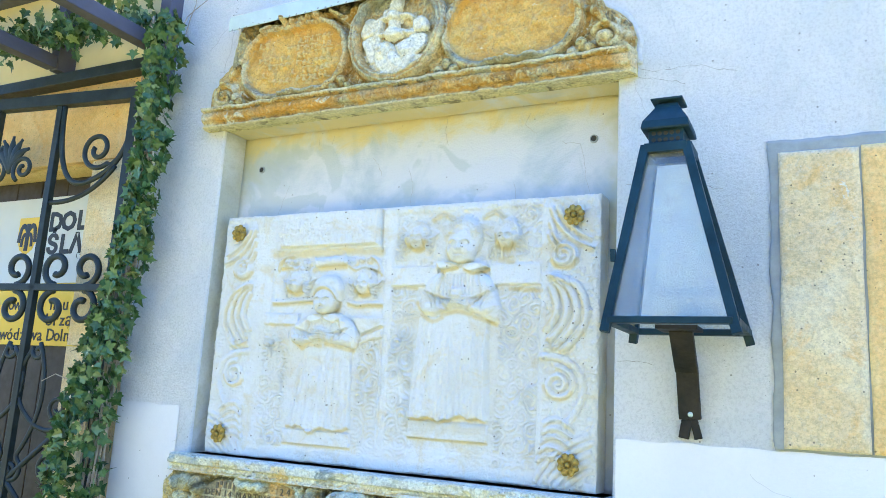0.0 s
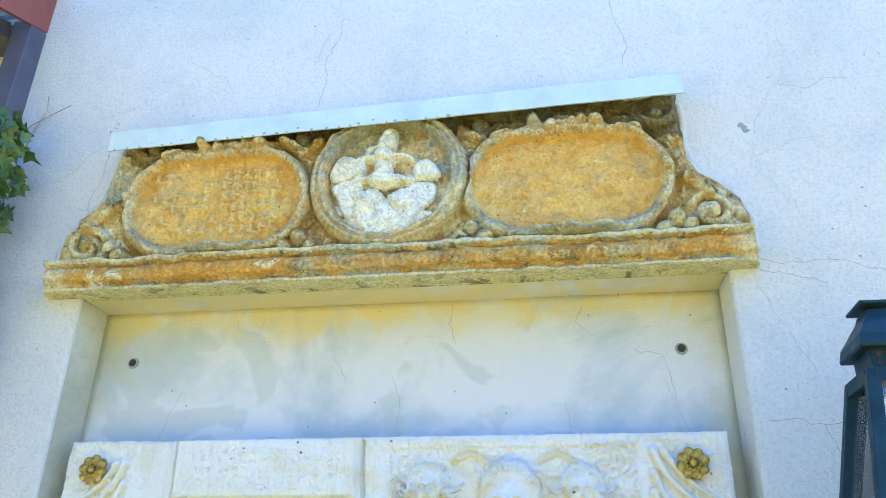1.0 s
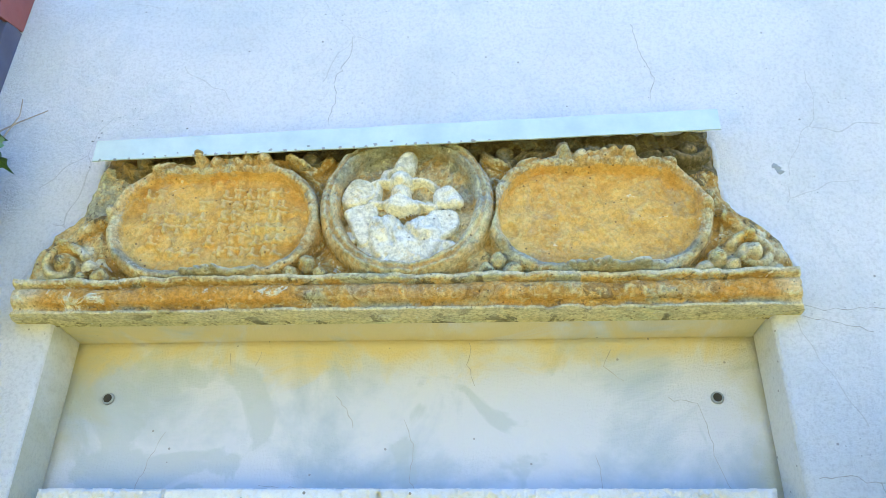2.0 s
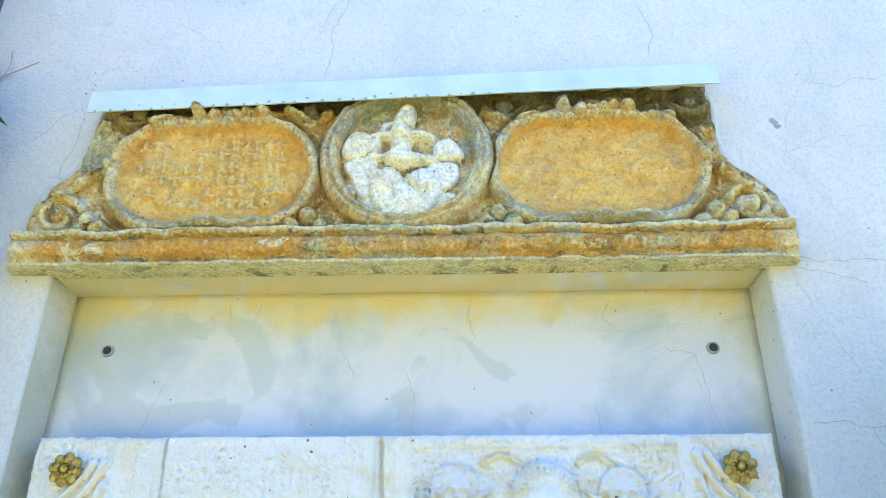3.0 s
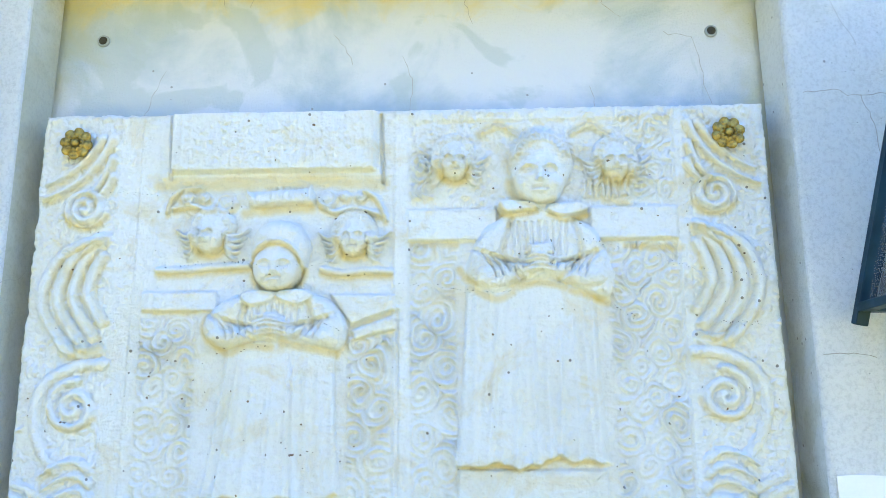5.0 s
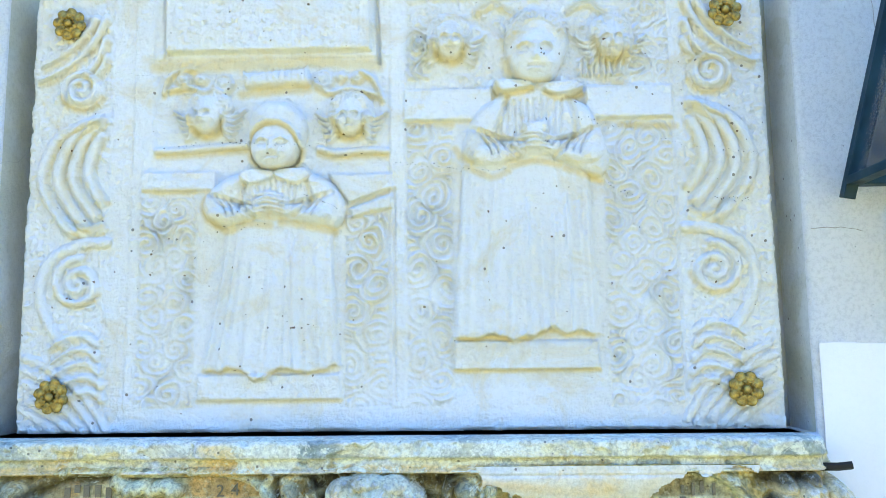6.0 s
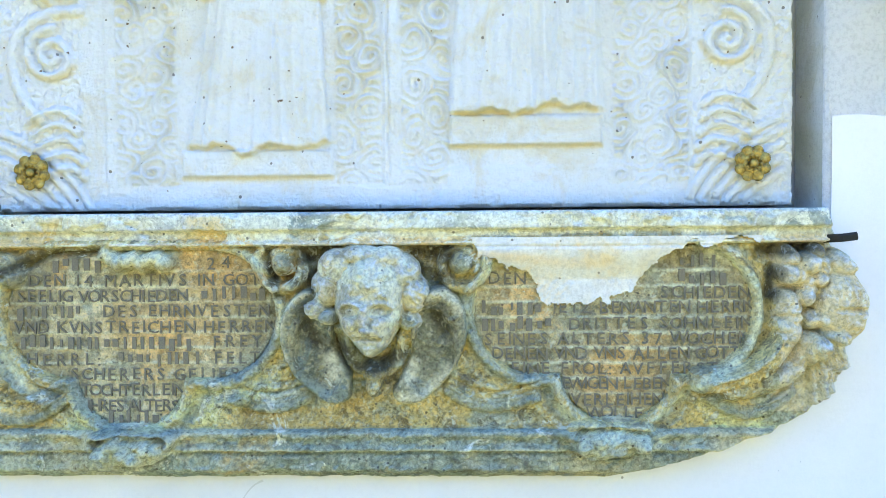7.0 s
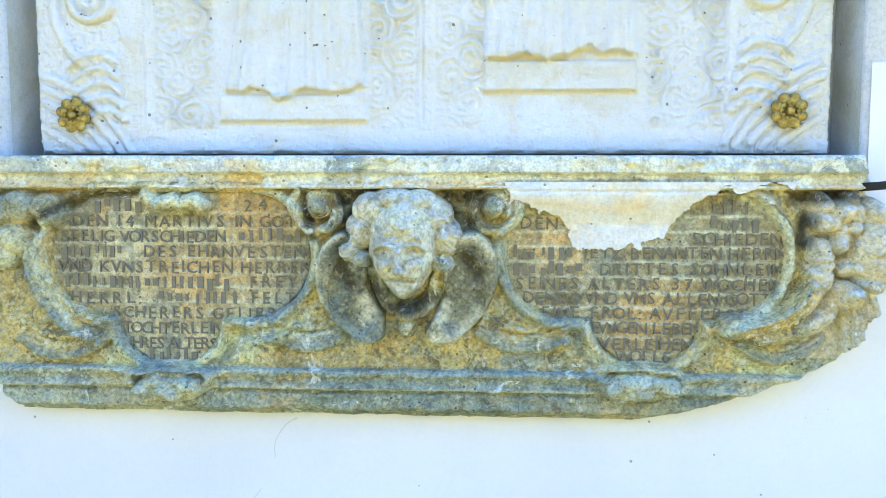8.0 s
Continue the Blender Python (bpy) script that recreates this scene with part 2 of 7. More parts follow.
CREAM = plain_mat("yellowed_cream_panel", (0.84, 0.74, 0.40), (0.78, 0.67, 0.33), 4, 0.6)
DOORWOOD = plain_mat("dark_brown_boards", (0.035, 0.026, 0.02), (0.055, 0.042, 0.032), 12, 0.6)
REDROOF = plain_mat("red_brown_sheet_metal", (0.27, 0.08, 0.06), (0.20, 0.06, 0.05), 8, 0.5)


def recess_mat():
    """Plaster tinted ochre towards the recess head and olive towards its sides."""
    m, nt, b = mat("ochre_tinted_plaster", 0.92)
    co = coords(nt)
    sep = nt.nodes.new("ShaderNodeSeparateXYZ")
    nt.links.new(co, sep.inputs[0])
    reach = mathn(nt, "ADD", sep.outputs[2], mathn(nt, "MULTIPLY", mathn(nt, "SUBTRACT", fbm(nt, co, 5.5, 7, 0.62, 0.8), 0.5), 0.42))
    run = ramp(nt, mathn(nt, "SUBTRACT", reach, 2.0), (0.395, 0.0), (0.47, 0.85))
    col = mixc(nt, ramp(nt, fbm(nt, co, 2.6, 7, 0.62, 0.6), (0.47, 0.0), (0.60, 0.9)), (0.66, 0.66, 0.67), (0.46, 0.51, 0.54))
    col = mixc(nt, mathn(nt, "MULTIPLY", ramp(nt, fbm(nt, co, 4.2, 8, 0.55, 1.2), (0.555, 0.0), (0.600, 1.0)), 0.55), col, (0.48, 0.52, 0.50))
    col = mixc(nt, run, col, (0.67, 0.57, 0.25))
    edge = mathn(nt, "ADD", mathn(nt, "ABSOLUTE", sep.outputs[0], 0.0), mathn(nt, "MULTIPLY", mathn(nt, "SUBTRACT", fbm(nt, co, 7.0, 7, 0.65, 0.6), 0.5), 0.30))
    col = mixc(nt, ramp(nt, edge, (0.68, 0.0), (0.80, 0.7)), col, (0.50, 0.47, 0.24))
    col = mixc(nt, mathn(nt, "MULTIPLY", specks(nt, co, 26.0, 0.07), 0.8), col, (0.3, 0.29, 0.27))
    nt.links.new(col, b.inputs["Base Color"])
    h = mathn(nt, "ADD", fbm(nt, co, 170, 5, 0.7), mathn(nt, "MULTIPLY", fbm(nt, co, 14, 5), 1.6))
    bump(nt, b, h, 0.55, 0.006)
    return m


RECESS = recess_mat()
BLOCKER = plain_mat("dull_grey_blocker", (0.16, 0.16, 0.13), (0.12, 0.12, 0.10), 3, 0.9)
BOUNCE_GROUND = plain_mat("sandy_gravel", (0.58, 0.42, 0.08), (0.50, 0.35, 0.06), 5, 0.95, 0.0, 0.5, 0.01)
LETTER = plain_mat("dark_weathered_letter", (0.06, 0.055, 0.04), (0.32, 0.28, 0.18), 24, 0.95)
PAPER = plain_mat("white_board", (0.72, 0.73, 0.70), (0.68, 0.69, 0.66), 6, 0.5)
YELLOW = plain_mat("yellow_print", (0.80, 0.58, 0.02), (0.76, 0.54, 0.02), 6, 0.5)
INK = plain_mat("black_print", (0.02, 0.02, 0.02), (0.03, 0.03, 0.03), 6, 0.5)
HOLE = plain_mat("dark_hole", (0.03, 0.028, 0.02), (0.05, 0.045, 0.03), 30, 0.9)
CRACK = plain_mat("dusty_crack", (0.36, 0.34, 0.30), (0.50, 0.48, 0.44), 40, 0.95)
TWIG = plain_mat("brown_ivy_stem", (0.34, 0.28, 0.20), (0.48, 0.42, 0.32), 40, 0.85)


def glass_mat():
    m, nt, b = mat("dusty_lantern_glass", 0.12)
    nt.nodes.remove(b)
    co = coords(nt)
    tr = nt.nodes.new("ShaderNodeBsdfTransparent")
    tr.inputs[0].default_value = (0.97, 0.985, 0.98, 1)
    gl = nt.nodes.new("ShaderNodeBsdfGlossy")
    gl.inputs["Roughness"].default_value = 0.06
    df = nt.nodes.new("ShaderNodeBsdfDiffuse")
    df.inputs[0].default_value = (0.84, 0.86, 0.85, 1)
    fr = nt.nodes.new("ShaderNodeFresnel")
    m1 = nt.nodes.new("ShaderNodeMixShader")
    m2 = nt.nodes.new("ShaderNodeMixShader")
    nt.links.new(ramp(nt, fbm(nt, co, 9, 5), (0.35, 0.05), (0.7, 0.15)), m1.inputs[0])
    nt.links.new(tr.outputs[0], m1.inputs[1])
    nt.links.new(df.outputs[0], m1.inputs[2])
    nt.links.new(fr.outputs[0], m2.inputs[0])
    nt.links.new(m1.outputs[0], m2.inputs[1])
    nt.links.new(gl.outputs[0], m2.inputs[2])
    nt.links.new(m2.outputs[0], nt.nodes["Material Output"].inputs[0])
    return m


GLASS = glass_mat()


def leaf_mat(name, single):
    m, nt, b = mat(name, 0.4)
    co = coords(nt)
    if single:
        rnd_ = nt.nodes.new("ShaderNodeObjectInfo").outputs["Random"]
    else:
        rnd_ = nt.nodes.new("ShaderNodeNewGeometry").outputs["Random Per Island"]
    col = ramp(nt, rnd_, (0.0, (0.022, 0.06, 0.018)), (0.45, (0.05, 0.11, 0.03)), (0.85, (0.11, 0.19, 0.06)), (1.0, (0.26, 0.30, 0.11)))
    col = mixc(nt, ramp(nt, fbm(nt, co, 3 if single else 60, 4), (0.45, 0.0), (0.7, 0.5)), col, (0.16, 0.22, 0.07))
    nt.links.new(col, b.inputs["Base Color"])
    return m


LEAF, LEAFS = leaf_mat("ivy_leaf", True), leaf_mat("ivy_foliage", False)


# ---- mesh helpers ----
def mesh_object(name, verts, faces, material, smooth=False):
    me = bpy.data.meshes.new(name)
    me.from_pydata(verts, [], faces)
    me.materials.append(material)
    if smooth:
        me.polygons.foreach_set("use_smooth", [True] * len(me.polygons))
    me.update()
    return new(name, me)


def finish(name, bm, material, smooth=False):
    bmesh.ops.recalc_face_normals(bm, faces=bm.faces)
    me = bpy.data.meshes.new(name)
    bm.to_mesh(me)
    bm.free()
    me.materials.append(material)
    if smooth:
        me.polygons.foreach_set("use_smooth", [True] * len(me.polygons))
    return new(name, me)


def part(name, bm, material, parent, label="", smooth=False):
    ob = finish(name, bm, material, smooth)
    ob.parent = parent
    if label:
        tagged(ob, label)
    return ob


def adopt(ob, parent, label=""):
    ob.parent = parent
    if label:
        tagged(ob, label)
    return ob


def thing(name, label, category, at=(0, 0, 0), group="", kind=""):
    return tagged(new(name), label, category, group, kind)


def box(bm, x0, x1, y0, y1, z0, z1, bev=0.0, m=None):
    r = bmesh.ops.create_cube(bm, size=1.0)
    vs = r["verts"]
    bmesh.ops.scale(bm, vec=(abs(x1 - x0), abs(y1 - y0), abs(z1 - z0)), verts=vs)
    bmesh.ops.translate(bm, vec=((x0 + x1) / 2, (y0 + y1) / 2, (z0 + z1) / 2), verts=vs)
    if m is not None:
        bmesh.ops.transform(bm, matrix=m, verts=vs)
    if bev:
        es = list({e for v in vs for e in v.link_edges})
        bmesh.ops.bevel(bm, geom=es, offset=bev, segments=2, affect="EDGES", profile=0.5)
    return bm


def bar(bm, a, b, w, d=None, up=(0, 1, 0), bev=0.0):
    """A square bar from a to b; w across, d along up."""
    a, b = Vector(a), Vector(b)
    d = d or w
    ax = (b - a).normalized()
    u = Vector(up)
    s = ax.cross(u).normalized()
    u = s.cross(ax).normalized()
    m = Matrix((s, u, ax)).transposed().to_4x4()
    m.translation = (a + b) / 2
    ln = (b - a).length
    return box(bm, -w / 2, w / 2, -d / 2, d / 2, -ln / 2, ln / 2, bev, m)


def sweep(bm, pts, radius, sides=8, flat=1.0, taper=None):
    """A rod along a polyline; flat squashes it along y."""
    rings = []
    n = len(pts)
    for i, p in enumerate(pts):
        p = Vector(p)
        t = (Vector(pts[min(n - 1, i + 1)]) - Vector(pts[max(0, i - 1)])).normalized()
        side = t.cross(Vector((0, 1, 0)))
        side = side.normalized() if side.length > 1e-4 else Vector((1, 0, 0))
        up = side.cross(t).normalized()
        r = radius * (taper(i / (n - 1)) if taper else 1.0)
        rings.append([bm.verts.new(p + side * (math.cos(a) * r) + up * (math.sin(a) * r * flat)) for a in [2 * math.pi * k / sides for k in range(sides)]])
    for ra, rb in zip(rings, rings[1:]):
        for k in range(sides):
            bm.faces.new((ra[k], ra[(k + 1) % sides], rb[(k + 1) % sides], rb[k]))
    bm.faces.new(rings[0][::-1])
    bm.faces.new(rings[-1])
    return bm


def lathe(bm, prof, sides=24, centre=(0, 0, 0)):
    """Revolve (r, depth) pairs round the y axis; depth goes towards -y."""
    rings = []
    for r, d in prof:
        rings.append([bm.verts.new((centre[0] + r * math.cos(a), centre[1] - d, centre[2] + r * math.sin(a))) for a in [2 * math.pi * k / sides for k in range(sides)]])
    for ra, rb in zip(rings, rings[1:]):
        for k in range(sides):
            bm.faces.new((ra[k], ra[(k + 1) % sides], rb[(k + 1) % sides], rb[k]))
    bm.faces.new(rings[0])
    bm.faces.new(rings[-1][::-1])
    return bm


def ss(a, b, x):
    t = np.clip((x - a) / (b - a), 0, 1)
    return t * t * (3 - 2 * t)


def value_noise(x, z, cell, seed):
    rs = np.random.RandomState(seed)
    g = rs.rand(64, 64)
    u, v = x / cell + 100.3, z / cell + 57.7
    i, j = np.floor(u).astype(int), np.floor(v).astype(int)
    fu, fv = u - i, v - j
    fu, fv = fu * fu * (3 - 2 * fu), fv * fv * (3 - 2 * fv)
    a, b = g[i % 64, j % 64], g[(i + 1) % 64, j % 64]
    c, d = g[i % 64, (j + 1) % 64], g[(i + 1) % 64, (j + 1) % 64]
    return (a * (1 - fu) + b * fu) * (1 - fv) + (c * (1 - fu) + d * fu) * fv - 0.5


def rough_field(x, z, cell, seed, octaves=4):
    return sum(value_noise(x, z, cell / 2 ** k, seed + k) / 2 ** k for k in range(octaves))


def line_distance(x, z, pts):
    """Distance to a polyline, and how far along it (0 to 1)."""
    best = np.full(x.shape, 9.0)
    along = np.zeros(x.shape)
    n = len(pts) - 1
    for i in range(n):
        a, ab = pts[i], pts[i + 1] - pts[i]
        t = np.clip(((x - a[0]) * ab[0] + (z - a[1]) * ab[1]) / max(1e-12, ab @ ab), 0, 1)
        d = np.hypot(x - a[0] - t * ab[0], z - a[1] - t * ab[1])
        c = d < best
        best = np.where(c, d, best)
        along = np.where(c, (i + t) / n, along)
    return best, along


class Relief:
    """A carved face: a grid between two side lines, with heights towards -y."""

    def __init__(self, left, right, z0, z1, step):
        nz = int((z1 - z0) / step) + 1
        nx = int((np.max(right(np.linspace(z0, z1, 50))) - np.min(left(np.linspace(z0, z1, 50)))) / step) + 1
        zs = np.linspace(z0, z1, nz)
        u = np.linspace(0, 1, nx)
        l, r = left(zs), right(zs)
        self.x = l[:, None] + (r - l)[:, None] * u[None, :]
        self.z = np.repeat(zs[:, None], nx, 1)
        self.h = np.zeros_like(self.x)
        self.stains = {}
        self.edge = np.minimum(np.minimum(self.x - l[:, None], r[:, None] - self.x), np.minimum(self.z - z0, z1 - self.z))

    def lift(self, mask, amount):
        self.h = self.h + mask * amount

    def dome(self, cx, cz, rx, rz, height, power=0.5, base=0.0):
        q = ((self.x - cx) / rx) ** 2 + ((self.z - cz) / rz) ** 2
        d = base + height * np.clip(1 - q, 0, 1) ** power
        self.h = np.where(q < 1, np.maximum(self.h, d), self.h)

    def dent(self, cx, cz, rx, rz, depth, power=1.0):
        q = ((self.x - cx) / rx) ** 2 + ((self.z - cz) / rz) ** 2
        self.h = self.h - depth * np.clip(1 - q, 0, 1) ** power

    def stroke(self, pts, width, height, cut=False, taper=False, add=True):
        """A rounded ridge (or groove) along a line."""
        pts = np.asarray(pts, float)
        sl = self.window(pts.min(0) - width * 1.5, pts.max(0) + width * 1.5)
        if sl is None:
            return
        d, al = line_distance(self.x[sl], self.z[sl], pts)
        w = width * (1 - 0.75 * al) if taper else width
        prof = np.sqrt(np.clip(1 - (d / w) ** 2, 0, 1)) * height
        if cut:
            self.h[sl] = self.h[sl] - prof
        elif add:
            self.h[sl] = self.h[sl] + prof
        else:
            self.h[sl] = np.maximum(self.h[sl], prof)

    def window(self, lo, hi):
        """The part of the grid that holds a box of the plan, as two slices; None where they don't meet."""
        rows = np.where((self.z[:, 0] >= lo[1]) & (self.z[:, 0] <= hi[1]))[0]
        if len(rows) == 0:
            return None
        mid = self.x[rows[len(rows) // 2]]
        cols = np.where((mid >= lo[0]) & (mid <= hi[0]))[0]
        if len(cols) == 0:
            return None
        return slice(rows[0], rows[-1] + 1), slice(cols[0], cols[-1] + 1)

    def pillow(self, pts, height, soft, base=0.0):
        """A raised shape with a rounded rim of width soft, inside a closed outline."""
        pts = np.asarray(pts, float)
        sl = self.window(pts.min(0), pts.max(0))
        if sl is None:
            return
        x, z = self.x[sl], self.z[sl]
        ins = np.zeros(x.shape, bool)
        for a, b in zip(pts, np.roll(pts, -1, 0)):
            if a[1] != b[1]:
                ins ^= ((a[1] > z) != (b[1] > z)) & (x < (b[0] - a[0]) * (z - a[1]) / (b[1] - a[1]) + a[0])
        d, _ = line_distance(x, z, np.vstack([pts, pts[:1]]))
        prof = np.sqrt(1 - (1 - np.clip(d / soft, 0, 1)) ** 2)
        self.h[sl] = np.where(ins, np.maximum(self.h[sl], base + height * prof), self.h[sl])

    def wash(self, pts, width, amount, kind="ochre"):
        """A streak of colour or lime along a line, fading to its sides."""
        pts = np.asarray(pts, float)
        sl = self.window(pts.min(0) - width * 1.5, pts.max(0) + width * 1.5)
        if sl is None:
            return
        layer = self.stains.setdefault(kind, np.zeros_like(self.x))
        d, _ = line_distance(self.x[sl], self.z[sl], pts)
        layer[sl] = np.maximum(layer[sl], amount * np.clip(1.25 - d / width, 0, 1))

    def soak(self, mask, kind):
        """Stain over a whole area."""
        self.stains[kind] = np.maximum(self.stains.get(kind, 0.0), mask)

    def soak_part(self, sl, mask, kind):
        layer = self.stains.setdefault(kind, np.zeros_like(self.x))
        layer[sl] = np.maximum(layer[sl], mask)

    def keep_stains(self, me, pick=None):
        """Hand the stains to the mesh, for its material."""
        for kind, layer in self.stains.items():
            val = layer.reshape(-1)
            val = val if pick is None else val[pick]
            out = np.zeros(len(me.vertices), np.float32)
            out[: len(val)] = val
            me.attributes.new(kind, "FLOAT", "POINT").data.foreach_set("value", out)

    def build_zones(self, zone, parts, front, back, parent):
        """One mesh for each zone number; the first also carries the sides."""
        nz, nx = self.x.shape
        v = np.stack([self.x, front - self.h, self.z], -1).reshape(-1, 3)
        idx = np.arange(nz * nx).reshape(nz, nx)
        f = np.stack([idx[:-1, :-1], idx[:-1, 1:], idx[1:, 1:], idx[1:, :-1]], -1).reshape(-1, 4)
        zf = zone[:-1, :-1].reshape(-1)
        ring = np.concatenate([idx[0, :], idx[1:, -1], idx[-1, -2::-1], idx[-2:0:-1, 0]])
        for k, (name, material, label) in enumerate(parts):
            fk = f[zf == k]
            pick = None
            faces = fk.tolist()
            vv = v
            if k == 0:
                rv = v[ring].copy()
                rv[:, 1] = back
                n, j = len(ring), np.arange(len(ring))
                faces += np.stack([ring, len(v) + j, len(v) + (j + 1) % n, ring[(j + 1) % n]], -1).tolist()
                vv = np.concatenate([v, rv])
            else:
                used = np.unique(fk)
                pick = used
                remap = np.zeros(len(v), int)
                remap[used] = np.arange(len(used))
                vv, faces = v[used], remap[fk].tolist()
            me = bpy.data.meshes.new(name)
            me.from_pydata(vv.tolist(), [], faces)
            me.materials.append(material)
            sm = np.zeros(len(me.polygons), bool)
            sm[: len(fk)] = True
            me.polygons.foreach_set("use_smooth", sm)
            me.update()
            self.keep_stains(me, pick)
            if k == 0:
                bm = bmesh.new()
                bm.from_mesh(me)
                bmesh.ops.delete(bm, geom=[w for w in bm.verts if not w.link_faces], context="VERTS")
                bm.to_mesh(me)
                bm.free()
            adopt(new(name, me), parent, label)

    def build(self, name, material, front, back, parent=None, label="", keep=None):
        """front: the y of height 0; the sides run back to y = back. keep: leave out all but this."""
        nz, nx = self.x.shape
        y = front - self.h
        v = np.stack([self.x, y, self.z], -1).reshape(-1, 3)
        idx = np.arange(nz * nx).reshape(nz, nx)
        f = np.stack([idx[:-1, :-1], idx[:-1, 1:], idx[1:, 1:], idx[1:, :-1]], -1).reshape(-1, 4)
        if keep is not None:
            good = (keep[:-1, :-1] & keep[:-1, 1:] & keep[1:, 1:] & keep[1:, :-1]).reshape(-1)
            me = bpy.data.meshes.new(name)
            me.from_pydata(v.tolist(), [], f[good].tolist())
            me.materials.append(material)
            me.polygons.foreach_set("use_smooth", [True] * len(me.polygons))
            self.keep_stains(me)
            bm = bmesh.new()
            bm.from_mesh(me)
            bmesh.ops.delete(bm, geom=[w for w in bm.verts if not w.link_faces], context="VERTS")
            bm.to_mesh(me)
            bm.free()
            ob = new(name, me)
            ob.parent = parent
            return tagged(ob, label)
        ring = np.concatenate([idx[0, :], idx[1:, -1], idx[-1, -2::-1], idx[-2:0:-1, 0]])
        rv = v[ring].copy()
        rv[:, 1] = back
        base = len(v)
        k = len(ring)
        j = np.arange(k)
        side = np.stack([ring, base + j, base + (j + 1) % k, ring[(j + 1) % k]], -1)
        me = bpy.data.meshes.new(name)
        me.from_pydata(np.concatenate([v, rv]).tolist(), [], f.tolist() + side.tolist() + [list(range(base + k - 1, base - 1, -1))])
        me.materials.append(material)
        sm = np.zeros(len(me.polygons), bool)
        sm[: len(f)] = True
        me.polygons.foreach_set("use_smooth", sm)
        me.update()
        self.keep_stains(me)
        ob = new(name, me)
        if parent:
            ob.parent = parent
        if label:
            tagged(ob, label)
        return ob


def lerp_line(*pairs):
    """x as a function of height, through (z, x) pairs."""
    zs, xs = [p[0] for p in pairs], [p[1] for p in pairs]
    return lambda z: np.interp(z, zs, xs)


def spiral(cx, cz, r0, r1, a0, turns, n=40):
    """Points of a spiral from radius r0 to r1."""
    out = []
    for i in range(n + 1):
        t = i / n
        a = radians(a0) + turns * 2 * math.pi * t
        r = r0 + (r1 - r0) * t
        out.append((cx + r * math.cos(a), cz + r * math.sin(a)))
    return out


def arc(cx, cz, rx, rz, a0, a1, n=16):
    return [(cx + rx * math.cos(radians(a0 + (a1 - a0) * i / n)), cz + rz * math.sin(radians(a0 + (a1 - a0) * i / n))) for i in range(n + 1)]


def bez(p0, p1, p2, n=14):
    return [tuple((1 - t) ** 2 * a + 2 * t * (1 - t) * b + t * t * c for a, b, c in zip(p0, p1, p2)) for t in [i / n for i in range(n + 1)]]


def smooth(pts, closed=True, n=5):
    """A rounded line through a few points."""
    p = [np.array(q, float) for q in pts]
    m = len(p)
    out = []
    for i in range(m if closed else m - 1):
        a, b, c, d = (p[(i + k) % m] if closed else p[min(max(i + k, 0), m - 1)] for k in (-1, 0, 1, 2))
        for j in range(n):
            u = j / n
            out.append(tuple(0.5 * (2 * b + (c - a) * u + (2 * a - 5 * b + 4 * c - d) * u * u + (3 * b - a - 3 * c + d) * u ** 3)))
    return out if closed else out + [tuple(p[-1])]


# ---- setting ----
YW = -0.01                      # the wall's face
NX, NZ0, NZ1, NB = 0.765, 1.25, 2.465, 0.107   # niche: half width, sill, head, back


def wall_north():
    """The whitewashed wall with its niche and, beyond x = -1.15, the portal's opening."""
    bm = bmesh.new()
    xs, zs = [-1.15, -NX, NX, 9.0], [0.0, NZ0, NZ1, 4.5]
    back = 0.45
    g = {(i, j, k): bm.verts.new((xs[i], (YW, back)[k], zs[j])) for i in range(4) for j in range(4) for k in range(2)}
    for i in range(3):
        for j in range(3):
            if (i, j) != (1, 1):
                bm.faces.new((g[i, j, 0], g[i + 1, j, 0], g[i + 1, j + 1, 0], g[i, j + 1, 0]))
            bm.faces.new((g[i, j, 1], g[i, j + 1, 1], g[i + 1, j + 1, 1], g[i + 1, j, 1]))
    for j in range(3):
        bm.faces.new((g[0, j, 0], g[0, j + 1, 0], g[0, j + 1, 1], g[0, j, 1]))
        bm.faces.new((g[3, j, 0], g[3, j, 1], g[3, j + 1, 1], g[3, j + 1, 0]))
    for i in range(3):
        bm.faces.new((g[i, 0, 0], g[i, 0, 1], g[i + 1, 0, 1], g[i + 1, 0, 0]))
        bm.faces.new((g[i, 3, 0], g[i + 1, 3, 0], g[i + 1, 3, 1], g[i, 3, 1]))
    ring = [g[1, 1, 0], g[2, 1, 0], g[2, 2, 0], g[1, 2, 0]]
    inner = [bm.verts.new((v.co.x + (0.004 if v.co.x < 0 else -0.004), NB + 0.02, v.co.z)) for v in ring]
    for k in range(4):
        bm.faces.new((ring[k], ring[(k + 1) % 4], inner[(k + 1) % 4], inner[k])).material_index = 1
    bm.faces.new(inner)
    edges = [e for e in bm.edges if all(v in ring for v in e.verts) or all(abs(v.co.x + 1.15) < 1e-4 and v.co.y < 0 for v in e.verts)]
    bmesh.ops.bevel(bm, geom=edges, offset=0.010, segments=3, affect="EDGES", profile=0.5)
    ob = finish("wall_north", bm, PLASTER)
    ob.data.materials.append(REVEAL)
    return tagged(ob, "whitewashed rough plaster house wall with a recess", "wall", kind="structure")


wall = wall_north()


